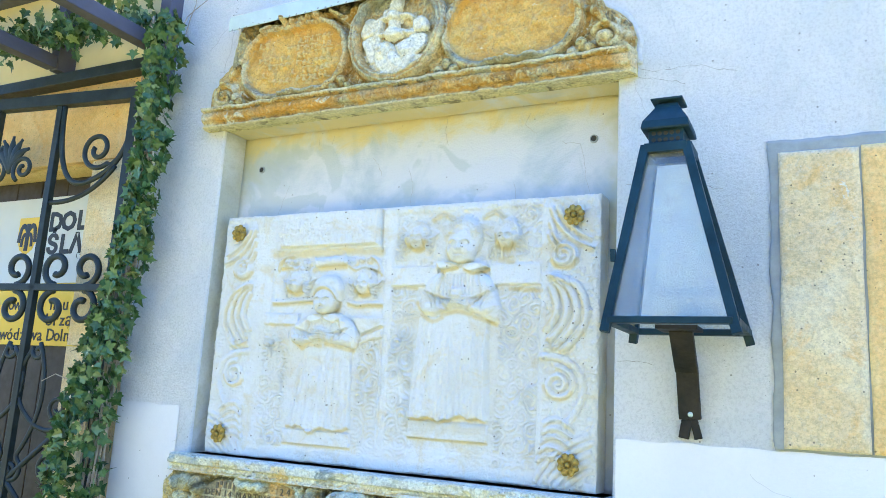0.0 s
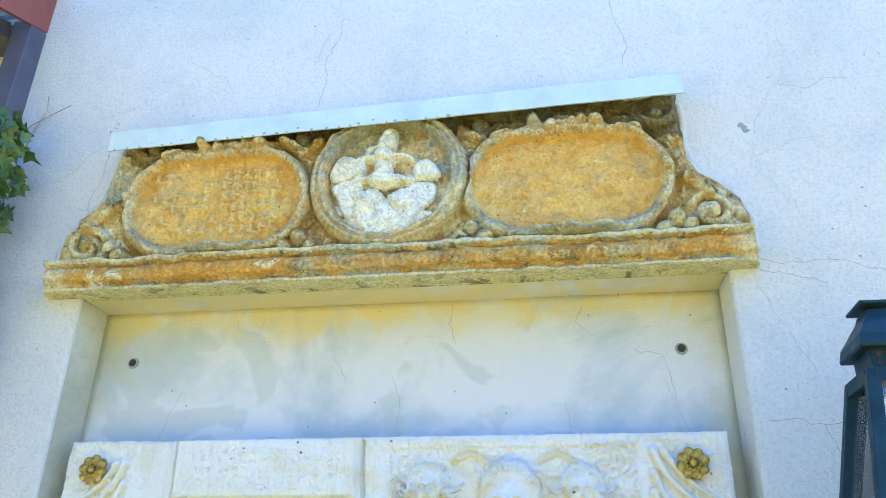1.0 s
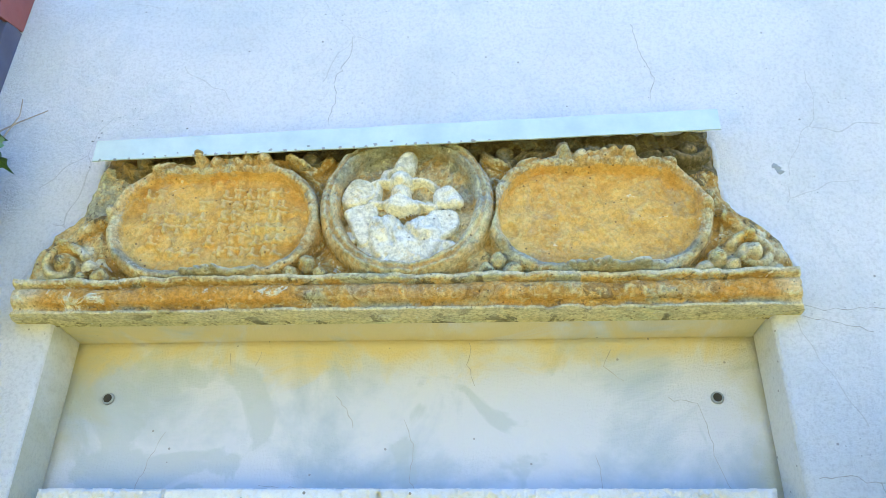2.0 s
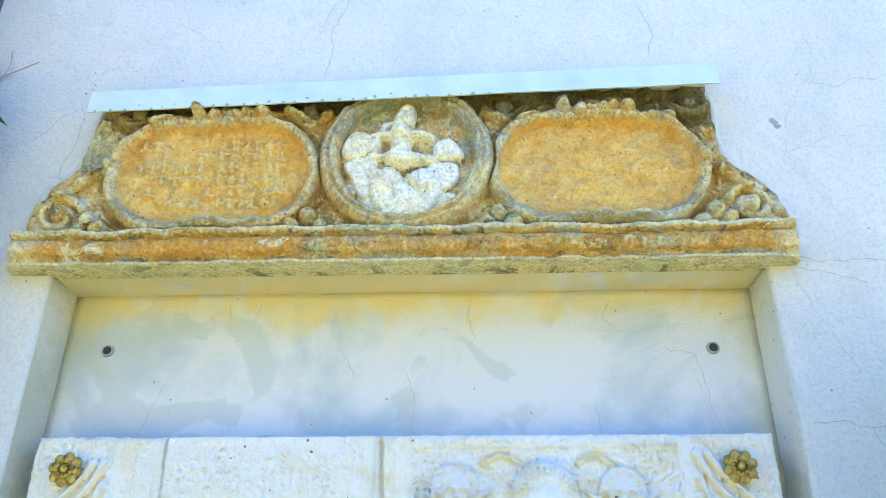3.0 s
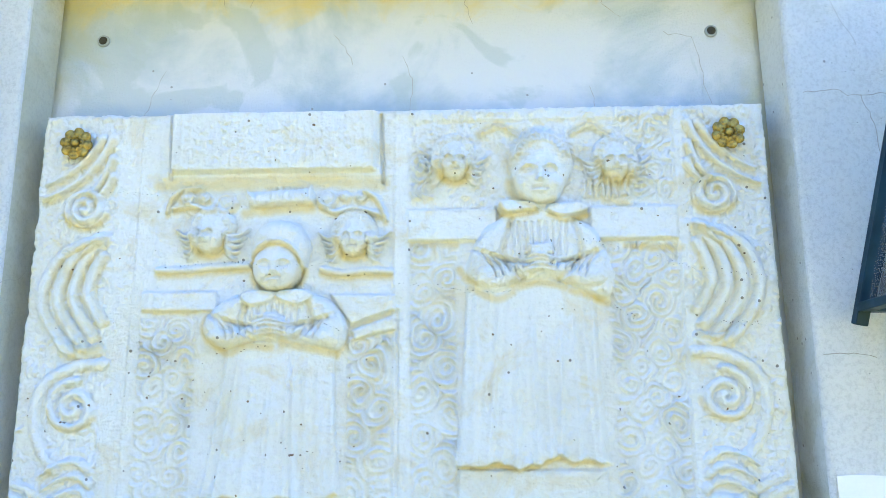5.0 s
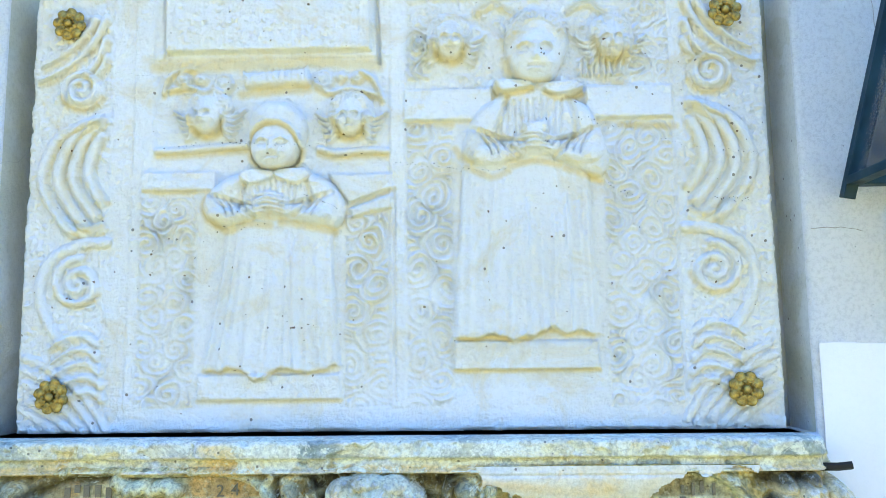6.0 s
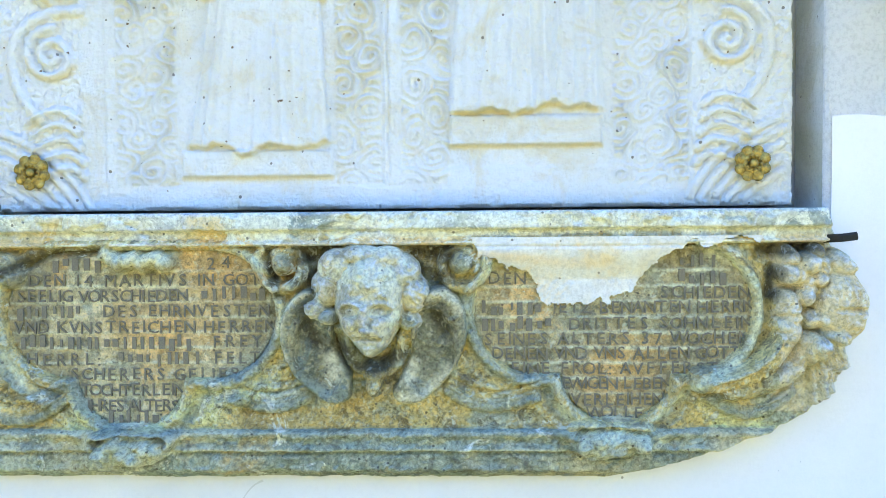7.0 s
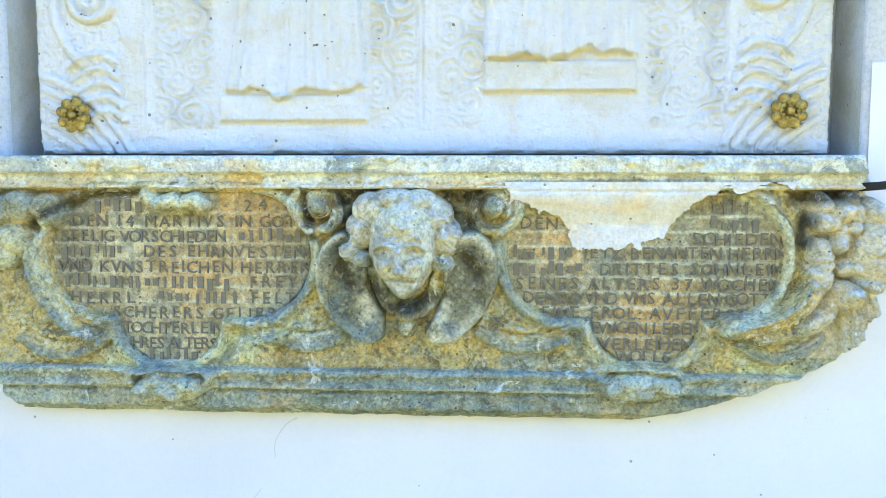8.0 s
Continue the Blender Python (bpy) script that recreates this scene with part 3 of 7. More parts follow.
def wavy_sheet(name, x0, x1, z0, z1, y0, thick, material, top=0.004, seed=3, step=0.012, relief=0.0):
    """A thin painted coat with a hand-drawn upper edge."""
    n = max(2, int((x1 - x0) / step))
    m = max(2, int((z1 - z0) / 0.05))
    xs = np.linspace(x0, x1, n)
    tops = z1 + top * 2 * rough_field(xs, xs * 0, 0.07, seed)
    verts, faces = [], []
    for j in range(m + 1):
        for i in range(n):
            z = z0 + (tops[i] - z0) * j / m
            verts.append((xs[i], y0 - thick + relief * float(value_noise(np.array(xs[i]), np.array(z), 0.25, seed)), z))
    for j in range(m):
        for i in range(n - 1):
            a = j * n + i
            faces.append((a, a + 1, a + n + 1, a + n))
    b = len(verts)
    for i in range(n):
        verts.append((xs[i], y0 + 0.001, tops[i]))
    for i in range(n - 1):
        a = m * n + i
        faces.append((a, a + 1, b + i + 1, b + i))
    return mesh_object(name, verts, faces, material)


dado = thing("dado", "bright white painted band along the foot of the wall", "wall paint", kind="structure")
for x0, x1, z1, s in ((-1.145, -0.83, 1.413, 4), (0.775, 8.9, 1.411, 5), (-0.83, 0.775, 1.20, 6)):
    adopt(wavy_sheet("paint_coat", x0, x1, 0.0, z1, YW, 0.003, DADO, 0.0035, s), dado)

# the niche's back, a skimmed and stained coat
niche = Relief(lambda z: 0 * z - NX + 0.003, lambda z: 0 * z + NX - 0.003, NZ0, NZ1 - 0.002, 0.02)
niche.lift(rough_field(niche.x, niche.z, 0.3, 11), 0.006)
tagged(niche.build("niche_back", RECESS, NB, NB + 0.018), "bluish white stained plaster at the back of the recess", "wall", kind="structure")

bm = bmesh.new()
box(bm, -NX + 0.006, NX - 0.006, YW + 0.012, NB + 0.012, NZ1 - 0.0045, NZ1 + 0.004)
tagged(finish("niche_head", bm, RECESS), "ochre-stained plaster under the head of the recess", "wall", kind="structure")

# two drill holes in the niche's back
for hx, hz in ((-0.662, 2.328), (0.662, 2.322)):
    bm = bmesh.new()
    lathe(bm, [(0.014, 0.0), (0.013, 0.004), (0.009, 0.0045), (0.008, 0.001)], 14, (hx, NB - 0.001, hz))
    hole = tagged(finish("anchor_hole", bm, MORTAR, True), "small dark anchor hole ringed with grey mortar", "wall hole", "anchor holes", "structure")
    bm = bmesh.new()
    lathe(bm, [(0.0095, 0.0), (0.0095, 0.0046)], 14, (hx, NB - 0.001, hz))
    part("hole_plug", bm, HOLE, hole)

# ground, and the rest of the house to close the place
# unseen ground, saturated yellow to bounce warm light onto undersides
bm = bmesh.new()
bmesh.ops.create_grid(bm, x_segments=20, y_segments=20, size=60)
tagged(finish("ground", bm, BOUNCE_GROUND), "pale sandy gravel yard in front of the house", "ground", kind="structure")
bm = bmesh.new()
box(bm, -9.0, 9.0, 0.47, 9.0, 0.002, 4.5)
tagged(finish("house_body", bm, PLASTER), "plain plastered body of the house behind the wall", "house", kind="structure")

# unseen wall added to cut low sky light, so light falls from above
bm = bmesh.new()
box(bm, -14.0, 14.0, -9.4, -9.0, 0.002, 5.0)
tagged(finish("wall_south", bm, BLOCKER), "plain dull grey wall across the yard", "wall", kind="structure")

# ---- built-in sandstone blocks at the far end of the wall ----
quoin = thing("stone_surround", "yellow sandstone blocks set in grey mortar in the wall", "stone surround", kind="structure")


def block(name, x0, x1, z0, z1, front, material, seed, parent, rough=0.004):
    r = Relief(lambda z: x0 + 0.004 * value_noise(z, z * 0, 0.09, seed), lambda z: x1 + 0.004 * value_noise(z, z * 0, 0.09, seed + 9), z0, z1, 0.006)
    r.lift(rough_field(r.x, r.z, 0.05, seed), rough)
    r.lift(rough_field(r.x, r.z, 0.012, seed + 3, 2), rough * 0.5)
    r.lift(ss(0.0, 0.012, r.edge), 0.006)
    return r.build(name, material, front, YW + 0.01, parent)


block("block", 1.200, 1.392, 1.418, 2.186, YW - 0.011, JAMB, 21, quoin)
block("block", 1.397, 1.75, 1.418, 2.190, YW - 0.010, JAMB2, 31, quoin, 0.002)
border_r = Relief(lambda z: 1.176 + 0.010 * rough_field(z, z * 0, 0.10, 5), lambda z: 0 * z + 1.80, 1.412, 2.232, 0.006)
border_r.h += 0.007 + 0.004 * rough_field(border_r.x, border_r.z, 0.04, 7)
border_r.lift(ss(2.216 + 0.010 * rough_field(border_r.x, border_r.x * 0, 0.08, 8), 2.232, border_r.z), -0.014)
border_r.lift(ss(0.0, 0.004, border_r.edge), 0.002)
border_r.build("mortar_border", MORTAR, YW + 0.002, YW + 0.012, quoin, "grey smeared mortar border")


# ---- carved stones ----
def stadium(x, z, cx, cz, hw, hh):
    """Signed distance to a round-ended oval, negative inside."""
    return np.hypot(np.maximum(np.abs(x - cx) - (hw - hh), 0), z - cz) - hh


def face(r, cx, cz, rx, rz, base, height, tilt=0.0):
    """A small carved face: rounded mask with brow, eyes, nose, mouth and chin."""
    r.dome(cx, cz, rx, rz, height, 0.45, base)
    ex = 0.40 * rx
    for sgn in (-1, 1):
        ox = cx + sgn * ex + tilt * rx
        r.dent(ox, cz + 0.10 * rz, 0.27 * rx, 0.17 * rz, 0.34 * height)
        q = ((r.x - ox) / (0.17 * rx)) ** 2 + ((r.z - cz - 0.09 * rz) / (0.10 * rz)) ** 2
        r.lift(np.clip(1 - q, 0, 1) ** 0.5, 0.20 * height)
        r.stroke(arc(ox, cz + 0.06 * rz, 0.30 * rx, 0.24 * rz, 150, 30, 8), 0.07 * rx, 0.14 * height)
        q = ((r.x - cx - sgn * 0.5 * rx) / (0.32 * rx)) ** 2 + ((r.z - cz + 0.3 * rz) / (0.28 * rz)) ** 2
        r.lift(np.clip(1 - q, 0, 1), 0.10 * height)
    nx = cx + tilt * rx
    r.stroke([(nx, cz + 0.15 * rz), (nx, cz - 0.18 * rz)], 0.13 * rx, 0.24 * height)
    q = ((r.x - nx) / (0.2 * rx)) ** 2 + ((r.z - cz + 0.2 * rz) / (0.12 * rz)) ** 2
    r.lift(np.clip(1 - q, 0, 1), 0.20 * height)
    r.stroke([(nx - 0.24 * rx, cz - 0.47 * rz), (nx, cz - 0.44 * rz), (nx + 0.24 * rx, cz - 0.47 * rz)], 0.07 * rx, 0.22 * height, cut=True)
    r.stroke([(nx - 0.16 * rx, cz - 0.56 * rz), (nx + 0.16 * rx, cz - 0.56 * rz)], 0.10 * rx, 0.14 * height)


def scrollwork(r, x0, x1, z0, z1, seed, pitch=0.0140, height=0.0088, low=1.0):
    """A panel filled with tight running scrolls, each a spiral round a centre of its own."""
    sl = r.window((x0, z0), (x1, z1))
    x, z = r.x[sl], r.z[sl]
    rnd = random.Random(seed)
    w = x1 - x0
    step = 0.044
    cols = max(1, round(w / 0.062))
    best, phase = np.full(x.shape, 9.0), np.zeros(x.shape)
    wx, wz = x + 0.016 * rough_field(x, z, 0.05, seed + 60, 2), z + 0.016 * rough_field(x, z, 0.05, seed + 70, 2)
    for j in range(int((z1 - z0) / step) + 2):
        for i in range(cols):
            cx = x0 + w * (i + 0.5 + (0.22 if j % 2 else -0.22) + rnd.uniform(-0.12, 0.12)) / cols
            cz = z1 - step * (j + 0.3 + 0.5 * (i % 2) + rnd.uniform(-0.2, 0.2))
            turn, a0 = rnd.choice((-1, 1)), rnd.random()
            d = np.hypot(wx - cx, wz - cz)
            ph = d / pitch + turn * np.arctan2(wz - cz, wx - cx) / (2 * math.pi) + a0
            near = d < best
            phase, best = np.where(near, ph, phase), np.where(near, d, best)
    ridge = np.clip(np.cos(2 * math.pi * phase) + 0.35, 0, 1.35) / 1.35
    rim = ss(0.0, 0.006, np.minimum(np.minimum(x - x0, x1 - x), np.minimum(z - z0, z1 - z)))
    uneven = 0.55 + 0.9 * ss(-0.3, 0.3, rough_field(x, z, 0.06, seed + 80, 2))
    free = ss(0.020, 0.008, r.h[sl])
    r.h[sl] = r.h[sl] + ridge ** 0.7 * height * rim * uneven * free * low
    r.soak_part(sl, 0.30 * ss(0.0, 0.3, rough_field(x, z, 0.09, seed + 90, 3)) * (1 - ridge) * free, "ochre")


slab_thing = thing("relief_slab", "white limestone slab carved with two robed figures", "relief")
s = Relief(lambda z: 0 * z - 0.716, lambda z: 0 * z + 0.716, 1.256, 2.115, 0.0019)
X, Z = s.x, s.z


def band(x0, x1, z0, z1, height, soft=0.003):
    s.lift(ss(x0 - soft, x0 + soft, X) * ss(x1 + soft, x1 - soft, X) * ss(z0 - soft, z0 + soft, Z) * ss(z1 + soft, z1 - soft, Z), height)


# sunk grounds of the two figure fields
band(-0.470, -0.010, 1.30, 1.978, -0.005)
band(0.022, 0.536, 1.33, 2.090, -0.005)
# flat strips between the fields
band(-0.512, -0.474, 1.285, 2.113, 0.004)
band(-0.008, 0.018, 1.30, 2.113, 0.003)
band(0.537, 0.556, 1.285, 2.113, 0.004)
s.stroke([(-0.001, 1.712), (-0.000, 1.528), (-0.000, 1.310)], 0.003, 0.006, cut=True)
# the lettered tablet, its side grooves and its deep lower edge
band(-0.452, -0.046, 1.990, 2.113, 0.018, 0.004)
s.stroke([(-0.036, 2.105), (-0.033, 2.031), (-0.030, 1.966)], 0.0045, 0.016, cut=True)
s.stroke([(-0.456, 2.109), (-0.452, 1.981)], 0.005, 0.009, cut=True)
rnd = random.Random(4)
for z in (2.085, 2.068, 2.048, 2.030, 2.012):
    x = -0.425
    while x < -0.085:
        w = rnd.choice((0.006, 0.01, 0.014))
        if rnd.random() < 0.7:
            for k in range(3):
                xx, zz = x + rnd.uniform(0, w), z + rnd.uniform(-0.006, 0.006)
                s.stroke([(xx, zz), (xx + rnd.uniform(-0.004, 0.006), zz + rnd.uniform(-0.005, 0.005))], 0.0026, 0.0030, cut=rnd.random() < 0.5)
        x += w + 0.005
for k in range(24):
    x = -0.43 + 0.0165 * k
    s.stroke([(x, 2.105), (x + rnd.uniform(-0.002, 0.002), 2.0)], 0.0034, rnd.uniform(0.0008, 0.002))
# ochre tint under the tablet; the same below chins, sleeves and plinths
s.wash([(-0.469, 1.965), (-0.357, 1.966), (-0.244, 1.969), (-0.132, 1.969), (-0.034, 1.961)], 0.017, 1.0)
s.wash([(-0.300, 1.964), (-0.222, 1.967), (-0.168, 1.972)], 0.016, 1.0)
# spool and beads under the tablet
spool = smooth([(-0.300, 1.959), (-0.289, 1.948), (-0.236, 1.952), (-0.180, 1.955), (-0.172, 1.966), (-0.164, 1.929), (-0.176, 1.921), (-0.232, 1.920), (-0.288, 1.916), (-0.296, 1.931)])
s.pillow(spool, 0.022, 0.014, -0.004)
for k in range(8):
    s.stroke([(-0.281, 1.943), (-0.276, 1.921)] if k == 0 else [(-0.266 + 0.0125 * k, 1.957), (-0.264 + 0.0125 * k, 1.932)], 0.0028, 0.004, cut=True)
s.wash([(-0.301, 1.906), (-0.243, 1.913), (-0.171, 1.915)], 0.012, 0.95)
for (cx, cz), rr in (((-0.416, 1.938), 0.015), ((-0.382, 1.938), 0.012), ((-0.337, 1.928), 0.020), ((-0.140, 1.933), 0.020), ((-0.105, 1.938), 0.011), ((-0.074, 1.937), 0.012)):
    s.dome(cx, cz, rr, rr, 0.020, 0.5, -0.005)
    s.stroke(arc(cx, cz, rr * 0.55, rr * 0.55, 0, 360, 18), 0.0032, 0.006, cut=True)
    s.wash(arc(cx, cz, rr * 1.1, rr * 1.1, 190, 350, 8), 0.006, 0.55)
for pts in (smooth([(-0.456, 1.911), (-0.448, 1.937), (-0.431, 1.954), (-0.396, 1.959)], False), smooth([(-0.065, 1.948), (-0.043, 1.933), (-0.030, 1.908), (-0.025, 1.890)], False),
            smooth([(-0.443, 1.918), (-0.406, 1.923), (-0.375, 1.913), (-0.355, 1.915)], False), smooth([(-0.154, 1.921), (-0.123, 1.906), (-0.085, 1.914), (-0.030, 1.899)], False)):
    s.stroke(pts, 0.0055, 0.013)
    s.wash([(x, z - 0.007) for x, z in pts], 0.007, 0.75)


def cherub(c, rr, turn, seed, lean):
    """A winged child's head: curls, face and feathers on both sides."""
    cx, cz = c
    rn = random.Random(seed)
    for k in range(11):
        a = radians(-10 + 200 * k / 10 - lean)
        ox, oz = cx + rr * 0.86 * math.cos(a), cz + 0.12 * rr + rr * 0.95 * math.sin(a)
        s.dome(ox, oz, rr * 0.40, rr * 0.40, 0.020 * rn.uniform(0.8, 1.2), 0.5, 0.002)
        s.stroke(spiral(ox, oz, rr * 0.26, 0.001, rn.uniform(0, 360), 1.1, 12), 0.0022, 0.004, cut=True)
    s.dome(cx, cz + 0.2 * rr, rr * 0.85, rr * 0.9, 0.034, 0.45, -0.002)
    face(s, cx + turn * rr * 0.3, cz - 0.15 * rr, rr * 0.80, rr * 0.98, 0.0, 0.040, turn)
    for sg in (-1, 1):
        for k in range(5):
            p0 = (cx + sg * rr * 0.8, cz - rr * (0.05 + 0.20 * k))
            p2 = (cx + sg * rr * (1.95 - 0.16 * k), cz + rr * (0.25 - 0.40 * k))
            p1 = ((p0[0] + p2[0]) / 2, (p0[1] + p2[1]) / 2 - rr * 0.45)
            s.stroke(bez(p0, p1, p2, 8), 0.0072, 0.014, taper=True)
    s.wash(arc(cx + turn * rr * 0.3, cz - 0.2 * rr, rr * 0.9, rr * 1.05, 180 - lean * 0.5, 330 - lean * 0.5, 10), 0.010, 0.9)


cherub((-0.362, 1.866), 0.037, -0.30, 1, -25)
cherub((-0.085, 1.857), 0.036, -0.05, 2, 0)
cherub((0.108, 2.007), 0.037, 0.05, 3, -25)
cherub((0.421, 2.001), 0.036, 0.0, 4, 20)
for k in range(6):
    s.stroke([(0.362 + 0.011 * k, 1.962), (0.360 + 0.012 * k, 1.932)], 0.0045, 0.011)
s.wash([(0.398, 1.964), (0.427, 1.958), (0.455, 1.966)], 0.013, 0.8)
s.wash([(0.400, 1.923), (0.442, 1.914)], 0.010, 0.7)
for pts in (smooth([(-0.464, 1.795), (-0.417, 1.795), (-0.360, 1.799), (-0.287, 1.803)], False), smooth([(-0.147, 1.794), (-0.108, 1.785), (-0.065, 1.789), (-0.016, 1.788)], False)):
    s.stroke(pts, 0.0075, 0.013)
    s.wash([(x, z - 0.010) for x, z in pts], 0.009, 0.8)
for sg in (-1, 1):
    pts = smooth([(0.161, 2.060), (0.195, 2.076), (0.231, 2.059)] if sg < 0 else [(0.341, 2.059), (0.376, 2.075), (0.410, 2.053)], False)
    s.stroke(pts, 0.006, 0.010)
    s.wash([(x, z + 0.004) for x, z in pts], 0.011, 0.9)

# beams of the crosses behind the figures
band(-0.490, -0.345, 1.714, 1.752, 0.015)
s.wash([(-0.485, 1.715), (-0.387, 1.713)], 0.007, 0.45)
s.pillow([(-0.130, 1.745), (-0.005, 1.743), (-0.005, 1.714), (-0.088, 1.685)], 0.014, 0.006, -0.004)
s.pillow([(-0.088, 1.676), (-0.005, 1.705), (-0.005, 1.675), (-0.081, 1.658)], 0.013, 0.006, -0.004)
s.wash([(-0.088, 1.680), (-0.005, 1.710)], 0.005, 0.55)
band(0.018, 0.19, 1.845, 1.908, 0.014)
band(0.37, 0.536, 1.845, 1.910, 0.014)
s.wash([(0.028, 1.838), (0.111, 1.837)], 0.008, 0.8)
s.wash([(0.438, 1.832), (0.540, 1.827)], 0.009, 0.95)


def gown(c0, c1, z0, hem, w0, w1, seed, folds):
    """A pleated skirt that widens down to a ragged hem."""
    rn = random.Random(seed)
    t = np.clip((z0 - Z) / (z0 - hem), 0, 1)
    mid = c0 + (c1 - c0) * t
    half = w0 + (w1 - w0) * t ** 1.5
    uu = (X - mid) / half
    line = hem + 0.030 * rough_field(X, X * 0, 0.050, seed + 2, 3)
    ins = (np.abs(uu) < 1) & (Z > line) & (Z < z0 + 0.03)
    body = 0.022 * np.clip(1 - np.abs(uu) ** 3, 0, 1) ** 0.5
    for k in range(folds):
        u0 = -1 + 2 * (k + 0.5) / folds + rn.uniform(-0.06, 0.06)
        lean_ = rn.uniform(-0.10, 0.10)
        start = rn.uniform(0.0, 0.35)
        wide = rn.uniform(0.035, 0.075)
        body = body + rn.uniform(0.008, 0.018) * np.exp(-((uu - u0 - lean_ * (t - 0.5)) / wide) ** 2) * ss(start - 0.2, start + 0.25, t)
    body = body * ss(line, line + 0.006, Z)
    s.h = np.where(ins, np.maximum(s.h, -0.004 + body), s.h)


gown(-0.222, -0.232, 1.672, 1.362, 0.102, 0.130, 7, 11)
gown(0.252, 0.246, 1.752, 1.424, 0.122, 0.140, 8, 14)
# sleeved upper bodies
child = smooth([(-0.300, 1.743), (-0.340, 1.726), (-0.369, 1.693), (-0.364, 1.662), (-0.322, 1.640), (-0.281, 1.652), (-0.237, 1.648), (-0.194, 1.653), (-0.150, 1.643), (-0.113, 1.637), (-0.096, 1.665), (-0.101, 1.700), (-0.132, 1.734), (-0.174, 1.746), (-0.231, 1.749)])
s.pillow(child, 0.036, 0.020, -0.004)
elder = smooth([(0.228, 1.917), (0.197, 1.888), (0.164, 1.866), (0.139, 1.821), (0.130, 1.776), (0.153, 1.752), (0.188, 1.736), (0.224, 1.751), (0.267, 1.763), (0.311, 1.756), (0.353, 1.740), (0.393, 1.730), (0.411, 1.766), (0.396, 1.822), (0.374, 1.867), (0.340, 1.888), (0.316, 1.916)])
s.pillow(elder, 0.032, 0.020, -0.004)
# the sleeves part from the breast
for pts in ([(-0.283, 1.723), (-0.295, 1.685), (-0.268, 1.659)], [(-0.168, 1.726), (-0.160, 1.684), (-0.192, 1.660)], [(0.218, 1.881), (0.200, 1.813), (0.235, 1.768)], [(0.335, 1.883), (0.346, 1.811), (0.305, 1.767)]):
    s.stroke(smooth(pts, False), 0.0065, 0.012, cut=True)
    s.wash(smooth(pts, False), 0.006, 0.35)
for line in ([(-0.355, 1.656), (-0.319, 1.633), (-0.281, 1.646), (-0.237, 1.642)], [(-0.215, 1.649), (-0.163, 1.640), (-0.116, 1.630)], [(0.138, 1.752), (0.185, 1.729), (0.218, 1.742)],
             [(0.218, 1.748), (0.267, 1.760), (0.316, 1.751)], [(0.326, 1.745), (0.369, 1.731), (0.396, 1.721)], [(-0.367, 1.698), (-0.371, 1.680), (-0.362, 1.658)], [(0.117, 1.790), (0.128, 1.774), (0.145, 1.758)]):
    s.wash(smooth(line, False), 0.009, 0.95)
for (cx, cz), rx, rz, n in (((-0.236, 1.691), 0.122, 0.052, 6), ((0.269, 1.808), 0.125, 0.062, 7)):
    for sg in (-1, 1):
        # upper sleeve, forearm and the creases of the cloth
        s.stroke(bez((cx + sg * rx * 0.60, cz + rz * 0.7), (cx + sg * rx * 0.95, cz + rz * 0.2), (cx + sg * rx * 0.86, cz - rz * 0.5)), rz * 0.34, 0.008)
        s.stroke(bez((cx + sg * rx * 0.84, cz - rz * 0.60), (cx + sg * rx * 0.45, cz - rz * 0.66), (cx + sg * rx * 0.14, cz - rz * 0.20)), rz * 0.30, 0.014)
        for k in range(n):
            p0 = (cx + sg * rx * (0.96 - 0.12 * k), cz + rz * (0.25 - 0.08 * k))
            p2 = (cx + sg * rx * (0.66 - 0.10 * k), cz - rz * (0.62 - 0.07 * k))
            s.stroke(bez(p0, (cx + sg * rx * (0.72 - 0.12 * k), cz - rz * 0.10), p2, 8), 0.0050, 0.0110, cut=True, taper=True)
    for k in range(9):
        x = cx + (k - 4) * rx * 0.105
        s.stroke([(x, cz + rz * 1.1), (x * 0.92 + cx * 0.08, cz + rz * 0.05)], 0.0032, 0.007, cut=True)
    # fingers joined in prayer
    s.dome(cx, cz - 0.004, 0.024, 0.026, 0.050, 0.5, 0.0)
    for k in range(5):
        s.stroke(bez((cx - 0.026, cz + 0.010 - 0.009 * k), (cx, cz + 0.018 - 0.009 * k), (cx + 0.028, cz + 0.004 - 0.008 * k), 6), 0.0034, 0.009)
# cuffs and a small book held by the elder figure
s.pillow([(0.247, 1.833), (0.292, 1.837), (0.298, 1.812), (0.248, 1.808)], 0.050, 0.006)
s.wash([(0.244, 1.826), (0.248, 1.808), (0.279, 1.804)], 0.008, 0.5)

# heads: a capped child and a bare-headed one, with their collars
for pts in (smooth([(-0.283, 1.750), (-0.296, 1.734), (-0.272, 1.718), (-0.230, 1.731), (-0.233, 1.749)]), smooth([(-0.226, 1.749), (-0.224, 1.731), (-0.184, 1.719), (-0.156, 1.736), (-0.174, 1.752)])):
    s.pillow(pts, 0.048, 0.006)
for pts in (smooth([(0.194, 1.918), (0.204, 1.892), (0.242, 1.896), (0.270, 1.900), (0.255, 1.915)]), smooth([(0.283, 1.896), (0.315, 1.884), (0.364, 1.899), (0.343, 1.913), (0.294, 1.911)])):
    s.pillow(pts, 0.048, 0.005)
s.wash(smooth([(0.196, 1.906), (0.213, 1.888), (0.266, 1.896)], False), 0.007, 0.95)
s.wash(smooth([(0.290, 1.891), (0.322, 1.879), (0.364, 1.894)], False), 0.007, 0.9)
cx, cz = (-0.226, 1.830)
s.dome(cx, cz, 0.057, 0.056, 0.058, 0.42, -0.004)
s.dome(cx - 0.002, cz + 0.022, 0.050, 0.036, 0.066, 0.5, -0.004)
cx, cz = (-0.231, 1.794)
s.dent(cx, cz, 0.050, 0.050, 0.020, 0.5)
face(s, cx, cz, 0.045, 0.046, 0.014, 0.052)
